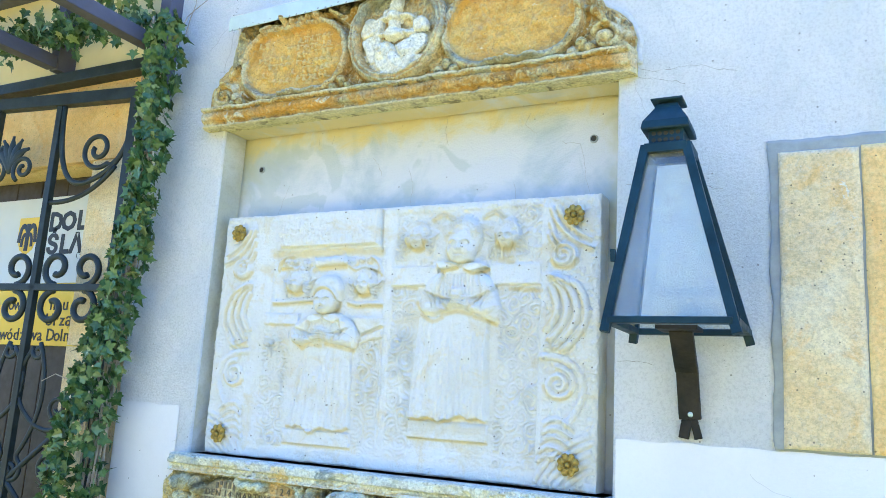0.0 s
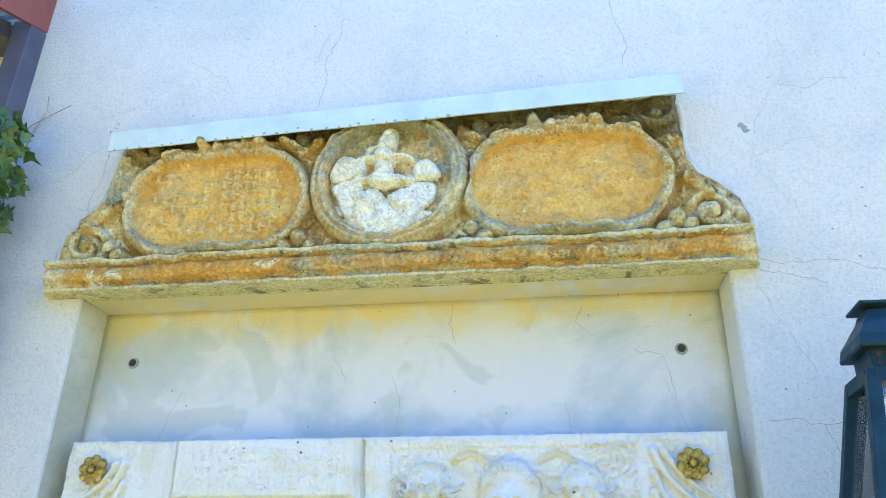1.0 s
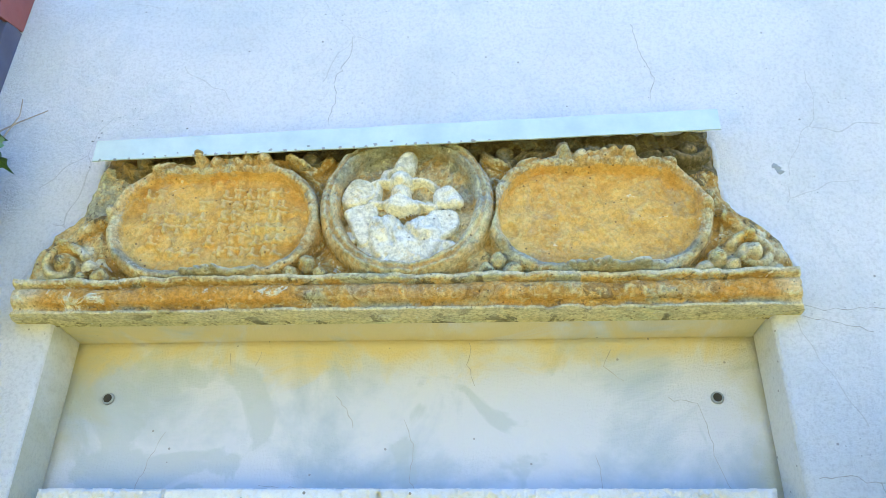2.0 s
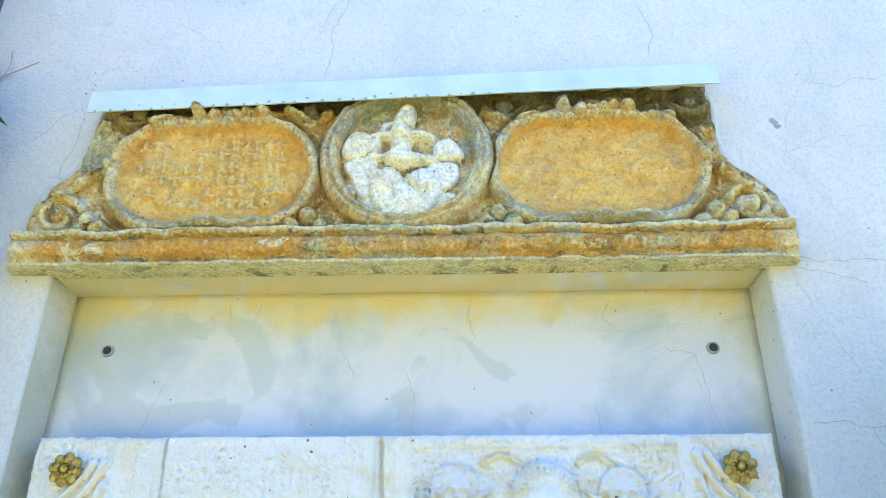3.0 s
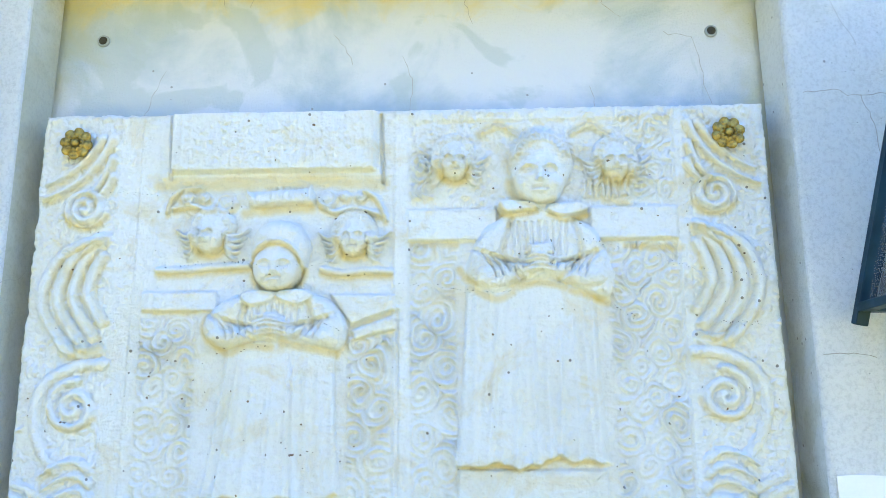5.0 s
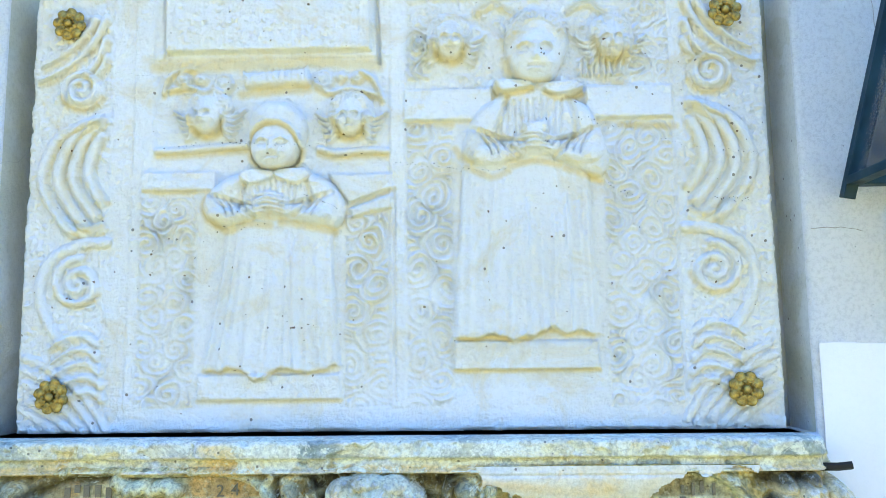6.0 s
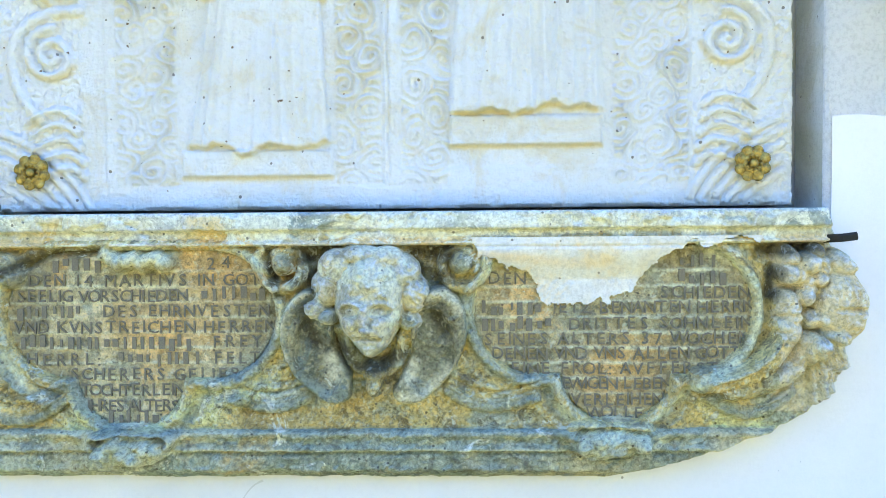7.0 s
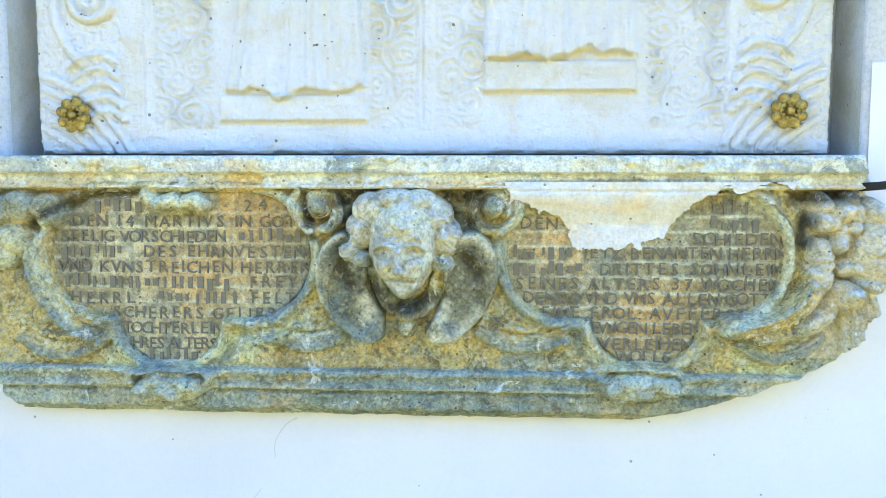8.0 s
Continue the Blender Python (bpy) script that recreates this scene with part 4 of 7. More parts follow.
s.stroke(arc(cx, cz - 0.002, 0.052, 0.050, 172, 8), 0.0055, 0.013)
s.wash(arc(cx, cz, 0.046, 0.043, 165, 15, 14), 0.006, 0.85)
s.wash(arc(cx, cz - 0.002, 0.050, 0.047, 185, 355, 14), 0.010, 0.95)
cx, cz = (0.277, 1.996)
s.dome(cx, cz, 0.063, 0.068, 0.050, 0.42, -0.004)
for k in range(26):
    g = k % 13
    a = radians(12 + 156 * g / 12)
    rr = 0.058 if k < 13 else 0.044
    s.stroke(spiral(cx + rr * math.cos(a), cz + 0.004 + rr * math.sin(a), 0.010, 0.002, math.degrees(a), 1.0, 12), 0.0036, 0.006)
cx, cz = (0.272, 1.969)
face(s, cx, cz, 0.052, 0.062, 0.002, 0.062)
s.wash(arc(cx, cz, 0.057, 0.063, 190, 300, 14), 0.012, 0.95)
s.wash([(0.233, 2.009), (0.252, 2.007)], 0.005, 0.7)
# plinths
for x0, x1, z0, z1 in ((-0.372, -0.103, 1.314, 1.362), (0.111, 0.380, 1.366, 1.420)):
    band(x0, x1, z0, z1, 0.015, 0.003)
    s.stroke([(x0, z0 + 0.001), (x1, z0 + 0.001)], 0.003, 0.005, cut=True)
    s.wash([(x0, z0 - 0.001), (x1, z0 - 0.001)], 0.006, 0.85)
    zz = np.linspace(x0 + 0.01, x1 - 0.01, 16)
    s.wash([(float(q), z1 + 0.004 + 0.030 * float(rough_field(np.array(q), np.array(0.0), 0.05, 9 if x0 < 0 else 10, 3))) for q in zz], 0.006, 0.75)

# scroll-filled grounds
scrollwork(s, -0.492, -0.382, 1.30, 1.706, 11)
scrollwork(s, -0.096, -0.012, 1.30, 1.665, 12)
scrollwork(s, 0.022, 0.112, 1.30, 1.842, 13)
scrollwork(s, 0.400, 0.535, 1.30, 1.842, 14)
scrollwork(s, 0.022, 0.070, 1.925, 2.095, 15)
scrollwork(s, 0.425, 0.535, 1.925, 2.100, 16, low=0.7)


def border(g, dx, dz):
    """The leafy side border; g mirrors it."""
    f = lambda pts: [(g * (x + dx), z + dz) for x, z in pts]
    # corner leaf
    for a, b, c in (((0.566, 2.078), (0.593, 1.990), (0.697, 1.950)), ((0.564, 2.035), (0.578, 1.978), (0.616, 1.951)), ((0.587, 2.077), (0.624, 2.009), (0.691, 1.980)), ((0.562, 1.998), (0.569, 1.970), (0.596, 1.947))):
        s.stroke(f(bez(a, b, c)), 0.010, 0.015, taper=True)
        s.wash(f([(x - 0.004, z - 0.009) for x, z in bez(a, b, c)]), 0.008, 0.65)
    # upper volute
    (cx, cz), = f([(0.608, 1.931)])
    s.dome(cx, cz, 0.042, 0.038, 0.013, 0.4)
    s.stroke(f(spiral(*(0.608, 1.931), 0.040, 0.005, 330, 1.9, 44)), 0.0065, 0.014)
    s.wash(arc(cx, cz - 0.002, 0.042, 0.037, 200, 340), 0.009, 0.85)
    # great acanthus leaf of nested lobes
    for a, b, c, d in (((0.572, 1.874), (0.654, 1.835), (0.680, 1.743), (0.615, 1.648)), ((0.572, 1.870), (0.630, 1.826), (0.648, 1.746), (0.590, 1.660)), ((0.574, 1.861), (0.608, 1.818), (0.619, 1.752), (0.572, 1.682)),
                       ((0.570, 1.838), (0.585, 1.802), (0.589, 1.758), (0.559, 1.710))):
        pts = f(smooth([a, b, c, d], False))
        s.stroke(pts, 0.0115, 0.014)
        s.wash([(x - g * 0.011, z - 0.004) for x, z in pts], 0.007, 0.62)
    s.stroke(f(bez((0.633, 1.670), (0.601, 1.638), (0.560, 1.658))), 0.012, 0.014)
    s.wash(f([(0.560, 1.662), (0.581, 1.653), (0.609, 1.666)]), 0.010, 0.9)
    # the lower S-scroll
    s.stroke(f(smooth([(0.548, 1.630), (0.604, 1.625), (0.657, 1.594), (0.674, 1.536), (0.656, 1.478), (0.624, 1.437)], False)), 0.011, 0.015)
    s.stroke(f(spiral(*(0.600, 1.550), 0.050, 0.004, 95, -1.9, 46)), 0.0080, 0.016)
    (cx, cz), = f([(0.600, 1.550)])
    s.wash(arc(cx, cz, 0.046, 0.042, 190, 330), 0.008, 0.7)
    for k in range(5):
        a, b, c = (0.562, 1.438), (0.591, 1.473), (0.650, 1.427)
        pts = f([(x - 0.004 * k, z - 0.026 * k) for x, z in bez(a, b, c)])
        s.stroke(pts, 0.0095, 0.014, taper=True)
        s.wash([(x, z - 0.011) for x, z in pts], 0.006, 0.45)
    for k in range(5):
        a, b, c = (0.538, 1.275), (0.585, 1.376), (0.713, 1.418)
        s.stroke(f([(x - 0.002 + 0.010 * k, z - 0.020 * k) for x, z in bez(a, b, c) if z - 0.020 * k > 1.266 and x + 0.010 * k < 0.706]), 0.008, 0.012)


border(1, 0.0, 0.0)
border(-1, 0.006, -0.014)
# worn by weather, more so in the lower half
s.h = np.where(s.h > 0, s.h * 0.95 / (1 + s.h * 7), s.h * 0.8) * ss(0.0, 0.012, np.minimum(X + 0.716, 0.716 - X))
s.h = s.h * (1 - 0.22 * ss(1.66, 1.44, Z))
# tool marks on the border grounds, worn surface, arrises
tool = rough_field(X, Z, 0.012, 41, 2)
s.lift(np.abs(tool) * (((np.abs(X) > 0.556) | (X > 0.02) * (X < 0.536) * (Z > 1.91)) & (s.h < 0.006)), 0.0090)
s.lift(tool, 0.0020)
s.lift(rough_field(X, Z, 0.02, 43, 3), 0.0024)
s.lift(rough_field(X, Z, 0.25, 44, 2), 0.003)
s.lift(ss(0.006, 0.0, s.edge), -0.004)
chips = ss(0.18, 0.32, rough_field(X, Z, 0.05, 45, 3)) * ss(0.008, 0.0, s.edge)
s.lift(chips, -0.006)
s.build("slab", SLAB, 0.010, 0.098, slab_thing, "white painted limestone slab with worn low relief")


def spots(name, places, material, parent, label, size=(0.0016, 0.004)):
    """Small flat dark pits or flakes lying on a face."""
    rn = random.Random(9)
    verts, faces = [], []
    for x, y, z in places:
        b = len(verts)
        r0 = rn.uniform(*size)
        n = 7
        verts.append((x, y - 0.0014, z))
        for k in range(n):
            a = 2 * math.pi * k / n
            rr = r0 * rn.uniform(0.6, 1.25)
            verts.append((x + rr * math.cos(a), y + 0.0012, z + rr * math.sin(a) * 0.8))
        faces += [(b, b + 1 + (k + 1) % n, b + 1 + k) for k in range(n)]
    ob = mesh_object(name, verts, faces, material)
    tagged(ob, label, kind="stuff")
    ob.parent = parent
    return ob


def surface_y(r, front, x, z):
    j = int(np.clip((z - r.z[0, 0]) / (r.z[1, 0] - r.z[0, 0]), 0, r.z.shape[0] - 1))
    i = int(np.argmin(np.abs(r.x[j] - x)))
    return front - float(r.h[j, i])


rn = random.Random(21)
places = []
for line in ([(-0.57, 1.955), (-0.47, 1.945), (-0.44, 1.95)], [(-0.45, 1.80), (-0.35, 1.812), (-0.26, 1.80)], [(-0.24, 1.79), (-0.19, 1.795), (-0.13, 1.81)],
             [(0.0, 1.765), (0.12, 1.75), (0.22, 1.74)], [(0.34, 1.84), (0.46, 1.825), (0.55, 1.79), (0.70, 1.768)], [(0.38, 1.73), (0.46, 1.69), (0.53, 1.67)],
             [(0.60, 1.685), (0.68, 1.68)], [(-0.17, 1.70), (-0.10, 1.672)]):
    for a, b in zip(line, line[1:]):
        n = int(math.dist(a, b) / 0.006)
        for k in range(n):
            if rn.random() < 0.75:
                t = k / n
                places.append((a[0] + (b[0] - a[0]) * t + rn.gauss(0, 0.002), a[1] + (b[1] - a[1]) * t + rn.gauss(0, 0.002)))
spots("crack_grains", [(x, surface_y(s, 0.010, x, z), z) for x, z in places], HOLE, slab_thing, "dark grains along fine cracks", (0.0009, 0.0022))
places = [(rn.uniform(-0.7, 0.7), rn.uniform(1.27, 2.1)) for k in range(90)] + [(rn.gauss(-0.36, 0.05), rn.gauss(1.58, 0.07)) for k in range(16)] + [(rn.gauss(-0.18, 0.03), rn.gauss(1.42, 0.04)) for k in range(7)]
spots("pits", [(x, surface_y(s, 0.010, x, z), z) for x, z in places], PIT, slab_thing, "small rusty brown pits", (0.0014, 0.0040))


def rosette(x, z, turn):
    """A gilded cover rosette over a fixing bolt."""
    base = thing("rosette", "", "")
    bm = bmesh.new()
    lathe(bm, [(0.018, -0.012), (0.024, 0.0), (0.0255, 0.003), (0.022, 0.005), (0.0155, 0.006), (0.0145, 0.0095), (0.0125, 0.0095), (0.0115, 0.006), (0.0105, 0.005)], 32)
    part("disc", bm, BRASS, base, smooth=True)
    for k in range(8):
        a = 2 * math.pi * k / 8
        bm = bmesh.new()
        bmesh.ops.create_icosphere(bm, subdivisions=3, radius=1.0, matrix=Matrix.Translation((0.0205 * math.cos(a), -0.0035, 0.0205 * math.sin(a))) @ Matrix.Rotation(-a, 4, "Y") @ Matrix.Diagonal((0.0090, 0.0060, 0.0092, 1)))
        for v in bm.verts:
            u = (v.co.x * math.cos(a) + v.co.z * math.sin(a) - 0.0205) / 0.009
            v.co.y += 0.0028 * max(0.0, 1 - 2.2 * abs(u - 0.1))
            v.co += Vector((noise.noise(v.co * 300 + Vector((k, 0, 0))), noise.noise(v.co * 300 + Vector((0, k, 5))), 0)) * 0.0007
        part("petal", bm, BRASS, base, smooth=True)
    for k in range(10):
        a = 2 * math.pi * (k + 0.5) / 10
        bm = bmesh.new()
        bmesh.ops.create_icosphere(bm, subdivisions=1, radius=1.0, matrix=Matrix.Translation((0.0115 * math.cos(a), -0.008, 0.0115 * math.sin(a))) @ Matrix.Diagonal((0.0034, 0.003, 0.0034, 1)))
        part("bead", bm, BRASS, base, smooth=True)
    bm = bmesh.new()
    lathe(bm, [(0.007, 0.004), (0.0072, 0.009), (0.005, 0.013), (0.0015, 0.0145)], 16)
    part("boss", bm, BRASS, base, smooth=True)
    return tagged(base, "gilded brass rosette over a fixing bolt of the slab", "rosette", "rosettes")


ros = rosette(0, 0, 0)
ros.matrix_basis = pose(-0.64, -0.006, 2.049, 0, 8, 0) @ Matrix.Scale(1.12, 4)
for x, z, a in ((0.64, 2.049, 31), (-0.64, 1.326, 14), (0.64, 1.329, 22)):
    copy_thing(ros, pose(x, -0.006, z, 0, a, 0))

# ---- the upper stone ----
upper = thing("upper_stone", "ochre sandstone cresting with two oval cartouches and a medallion", "carved stone")
left_u = lerp_line((2.53, -0.842), (2.58, -0.842), (2.62, -0.832), (2.672, -0.806), (2.700, -0.775), (2.725, -0.752), (2.80, -0.737), (2.93, -0.735))
right_u = lerp_line((2.53, 0.822), (2.58, 0.824), (2.63, 0.808), (2.67, 0.772), (2.70, 0.728), (2.725, 0.712), (2.80, 0.702), (2.93, 0.70))
u = Relief(lambda z: left_u(z) + 0.006 * rough_field(z, z * 0, 0.05, 3), lambda z: right_u(z) + 0.006 * rough_field(z, z * 0, 0.05, 4), 2.526, 2.93, 0.0028)
U, V = u.x, u.z
sd_l, sd_r = stadium(U, V, -0.428, 2.682, 0.242, 0.150), stadium(U, V, 0.424, 2.684, 0.244, 0.148)
ring_c = np.hypot(U - 0.004, V - 2.722) - 0.195
for sd in (sd_l, sd_r):
    u.h = np.where(sd < 0, np.maximum(u.h, 0.030 * np.clip(1 - ((sd + 0.014) / 0.016) ** 2, 0, 1) ** 0.5), u.h)
    u.lift(ss(-0.022, -0.030, sd), 0.004)
    u.lift(ss(0.012, 0.004, np.abs(sd - 0.010)), -0.006)
inside = ring_c < 0.004
u.h = np.where(inside, -0.008, u.h)
u.h = np.where(inside, np.maximum(u.h, 0.036 * np.clip(1 - ((ring_c + 0.022) / 0.024) ** 2, 0, 1) ** 0.5), u.h)
u.lift(inside * 0.006 * np.clip(1 - ((ring_c + 0.022) / 0.006) ** 2, 0, 1), -1.0)
# worn remains of writing in one oval
rnd = random.Random(12)
for row in range(6):
    z = 2.762 - 0.030 * row
    x = -0.60
    while x < -0.262:
        if rnd.random() < (0.55 if x < -0.40 else 0.85):
            for k in range(2):
                xx = x + rnd.uniform(0, 0.012)
                u.stroke([(xx, z - 0.009), (xx, z + 0.009)], 0.0048, 0.0048)
                u.wash([(xx, z - 0.009), (xx, z + 0.009)], 0.0045, 0.40, "lime")
            zz = z + rnd.choice((-0.009, 0, 0.009))
            u.stroke([(x - 0.003, zz), (x + 0.018, zz)], 0.0046, 0.0048)
            u.wash([(x - 0.003, zz), (x + 0.018, zz)], 0.0045, 0.40, "lime")
        x += 0.026
# end volutes, beads and leaf clumps
for g, cx, cz in ((-1, -0.757, 2.588), (1, 0.737, 2.585)):
    u.stroke(spiral(cx, cz, 0.046, 0.012, 90 + 60 * g, -1.3 * g, 36), 0.011, 0.018)
    u.dome(cx, cz, 0.020, 0.020, 0.030, 0.5, 0.004)
    u.stroke(bez((cx, cz + 0.05), (cx - g * 0.03, cz + 0.10), (cx - g * 0.09, cz + 0.115)), 0.014, 0.014)
for cx, cz, rr in ((-0.205, 2.570, 0.022), (-0.238, 2.547, 0.021), (-0.175, 2.548, 0.017), (0.205, 2.575, 0.021), (0.180, 2.550, 0.019), (0.235, 2.548, 0.023), (0.662, 2.572, 0.022), (0.634, 2.548, 0.020),
                   (0.690, 2.552, 0.018), (-0.690, 2.572, 0.018), (-0.662, 2.550, 0.022), (-0.700, 2.548, 0.014)):
    u.dome(cx, cz, rr, rr, 0.028, 0.5, 0.004)
for cx in (-0.40, 0.43):
    for k in range(9):
        u.dome(cx + 0.018 * (k - 4), 2.838 + 0.008 * math.cos(k * 1.9), 0.020, 0.022, 0.030 * random.Random(k).uniform(0.8, 1.3), 0.5, 0.004)
    u.stroke(bez((cx - 0.17, 2.815), (cx - 0.13, 2.86), (cx - 0.07, 2.835)), 0.014, 0.018)
    u.stroke(bez((cx + 0.17, 2.815), (cx + 0.13, 2.86), (cx + 0.07, 2.835)), 0.014, 0.018)
    u.stroke([(cx - 0.07, 2.560), (cx - 0.03, 2.545), (cx, 2.556), (cx + 0.04, 2.545), (cx + 0.08, 2.562)], 0.013, 0.014)
    u.stroke(spiral(cx - 0.02, 2.552, 0.022, 0.004, 0, 1.3, 20), 0.006, 0.010)
for cx in (-0.225, -0.62, 0.225, 0.64):
    u.stroke(bez((cx - 0.045, 2.85), (cx, 2.80), (cx + 0.045, 2.85)), 0.013, 0.020)
    u.dome(cx, 2.855, 0.022, 0.026, 0.026, 0.5, 0.002)
# lime and blue-grey run-off low on the frames and at the ends
for cx in (-0.428, 0.424):
    u.wash(smooth([(cx - 0.20, 2.600), (cx - 0.10, 2.552), (cx, 2.545), (cx + 0.10, 2.552), (cx + 0.20, 2.600)], False), 0.014, 0.75, "slate")
    u.wash([(cx - 0.02, 2.562), (cx + 0.06, 2.560), (cx + 0.14, 2.568)], 0.012, 0.8, "lime")
for pts in ([(0.70, 2.60), (0.78, 2.56)], [(0.76, 2.62), (0.80, 2.59)], [(-0.72, 2.63), (-0.70, 2.58)], [(-0.80, 2.56), (-0.74, 2.55)], [(0.60, 2.55), (0.68, 2.545)]):
    u.wash(pts, 0.020, 0.85, "lime")
# slate arc paints the shade inside the medallion's top edge
u.wash(arc(0.004, 2.722, 0.160, 0.160, 20, 160), 0.020, 0.8, "slate")
# weathering
u.lift(rough_field(U, V, 0.030, 61, 4), 0.010)
u.h = u.h * 1.25
u.lift(ss(2.84, 2.88, V), -0.010)
u.lift(rough_field(U, V, 0.006, 65, 2) * np.where(np.minimum(sd_l, sd_r) < -0.024, 0.25, 1.0), 0.0025)
u.lift(ss(0.10, 0.30, rough_field(U, V, 0.08, 66, 3)), -0.006)
u.lift(ss(0.016, 0.0, u.edge), -0.016)
zone = np.zeros(U.shape, int)
zone[sd_l < -0.026], zone[sd_r < -0.026] = 1, 2
zone[(sd_l < 0.004) & (sd_l >= -0.026)] = 3
zone[(sd_r < 0.004) & (sd_r >= -0.026)] = 5
zone[ring_c < 0.004] = 4
# moss with the zinc strip's shade painted in, along an uneven line
top_line = 2.828 - 0.030 * ss(0.15, 0.5, U) + 0.060 * rough_field(U, V, 0.07, 68, 4)
zone[(zone == 0) & (V > top_line)] = 6
u.build_zones(zone, [("carved_face", OCHRE, ""), ("oval_field", OVAL, "smooth orange oval with worn writing"), ("oval_field", OVAL, "smooth blank orange oval"), ("oval_frame", RING, ""), ("medallion", RING, "round moulded medallion frame"), ("oval_frame", RING, ""), ("mossy_top", MOSS_SHADE, "dark mossy top edge")], YW - 0.028, YW + 0.02, upper)

c = Relief(lambda z: 0 * z - 0.845, lambda z: 0 * z + 0.824, 2.460, 2.534, 0.0030)
t = (c.z - 2.460) / 0.074
prof = 0.030 + 0.016 * ss(0.80, 0.84, t) + 0.012 * np.clip(1 - ((t - 0.52) / 0.24) ** 2, 0, 1) ** 0.5 - 0.010 * ss(0.30, 0.22, t) + 0.006 * ss(0.12, 0.08, t)
c.h = prof * ss(0.0, 0.012, np.minimum(c.x + 0.845, 0.824 - c.x)) + 0.011 * rough_field(c.x, c.z, 0.045, 71) + 0.003 * rough_field(c.x, c.z, 0.008, 75, 2)
c.lift(ss(0.12, 0.25, rough_field(c.x, c.z * 0.5, 0.09, 77, 3)), -0.007)
c.soak(ss(0.86, 0.94, t) * (0.7 + 1.2 * rough_field(c.x, c.z, 0.10, 78, 3)).clip(0, 1), "lime")
c.soak(ss(0.16, 0.06, t) * (0.75 + 1.0 * rough_field(c.x, c.z, 0.08, 79, 3)).clip(0, 1), "lime")
c.soak(ss(0.20, 0.30, t) * ss(0.80, 0.70, t) * (0.65 + 1.0 * rough_field(c.x, c.z * 3, 0.12, 80, 3)).clip(0, 1), "ochre")
c.soak(ss(0.74, 0.80, np.abs(c.x)) * 0.7, "lime")
c.build("cornice", OCHRE, YW - 0.025, YW + 0.02, upper, "moulded cornice streaked with ochre")

# smeared mortar where the stone meets the plaster
for fn, g in ((left_u, -1), (right_u, 1)):
    bm = bmesh.new()
    zs = np.linspace(2.50, 2.90, 40)
    sweep(bm, [(float(fn(np.array(z))) + g * (0.004 + 0.010 * float(value_noise(np.array(z), np.array(0.0), 0.03, 7))), YW - 0.001, z) for z in zs], 0.010, 8, 0.8)
    part("mortar_seam", bm, PLASTER, upper, "whitewashed mortar seam", True)

# the white coat of arms: shield, helm and leafy mantling
a = Relief(lambda z: 0 * z - 0.15, lambda z: 0 * z + 0.16, 2.555, 2.905, 0.0022)
a.h -= 0.02
for pts, hgt, soft in (
        ([(-0.120, 2.790), (-0.078, 2.783), (-0.061, 2.749), (-0.091, 2.719), (-0.131, 2.714), (-0.148, 2.744)], 0.046, 0.010), ([(-0.136, 2.708), (-0.073, 2.725), (-0.057, 2.698), (-0.075, 2.669), (-0.073, 2.623), (-0.097, 2.615), (-0.123, 2.669)], 0.042, 0.007),
        ([(-0.112, 2.615), (-0.084, 2.634), (-0.057, 2.600), (-0.066, 2.570), (-0.096, 2.589)], 0.030, 0.012), ([(-0.135, 2.661), (-0.099, 2.652), (-0.108, 2.626), (-0.131, 2.635)], 0.030, 0.008),
        ([(0.063, 2.756), (0.099, 2.771), (0.132, 2.734), (0.122, 2.710), (0.069, 2.717)], 0.046, 0.010), ([(0.054, 2.705), (0.114, 2.704), (0.122, 2.666), (0.102, 2.638), (0.070, 2.630), (0.060, 2.667)], 0.044, 0.007),
        ([(0.072, 2.632), (0.114, 2.626), (0.114, 2.598), (0.085, 2.587), (0.068, 2.571), (0.060, 2.599)], 0.036, 0.006),
        ([(-0.076, 2.686), (-0.029, 2.695), (0.002, 2.677), (0.034, 2.694), (0.079, 2.690), (0.085, 2.627), (0.066, 2.577), (0.025, 2.550), (-0.011, 2.542), (-0.046, 2.559), (-0.069, 2.595), (-0.079, 2.640)], 0.056, 0.014)):
    a.pillow(smooth(pts), hgt, soft, -0.004)
a.stroke(smooth([(-0.005, 2.674), (0.013, 2.649), (0.030, 2.630)], False), 0.007, 0.016, cut=True)
a.stroke(smooth([(-0.021, 2.677), (-0.027, 2.642), (-0.018, 2.611)], False), 0.006, 0.014, cut=True)
for p0, rx, rz in (((-0.045, 2.651), 0.022, 0.030), ((0.040, 2.650), 0.026, 0.028), ((0.002, 2.592), 0.036, 0.034)):
    a.lift(np.clip(1 - ((a.x - p0[0]) / rx) ** 2 - ((a.z - p0[1]) / rz) ** 2, 0, 1) ** 0.5, 0.010)
for k in range(7):
    a.stroke([(-0.05 + 0.016 * k, 2.690 - 0.004 * (k % 3)), (-0.046 + 0.015 * k, 2.655 - 0.006 * (k % 2))], 0.0035, 0.006, cut=True)
# helm with its gorget, bars between helm and mantling, torse and crest
a.pillow(smooth([(-0.045, 2.730), (-0.013, 2.748), (0.026, 2.729), (0.034, 2.705), (-0.003, 2.688), (-0.042, 2.701)]), 0.064, 0.018, -0.004)
a.dome(*(-0.010, 2.748), 0.026, 0.030, 0.064, 0.5, -0.004)
a.dome(*(-0.011, 2.782), 0.030, 0.026, 0.078, 0.5, -0.004)
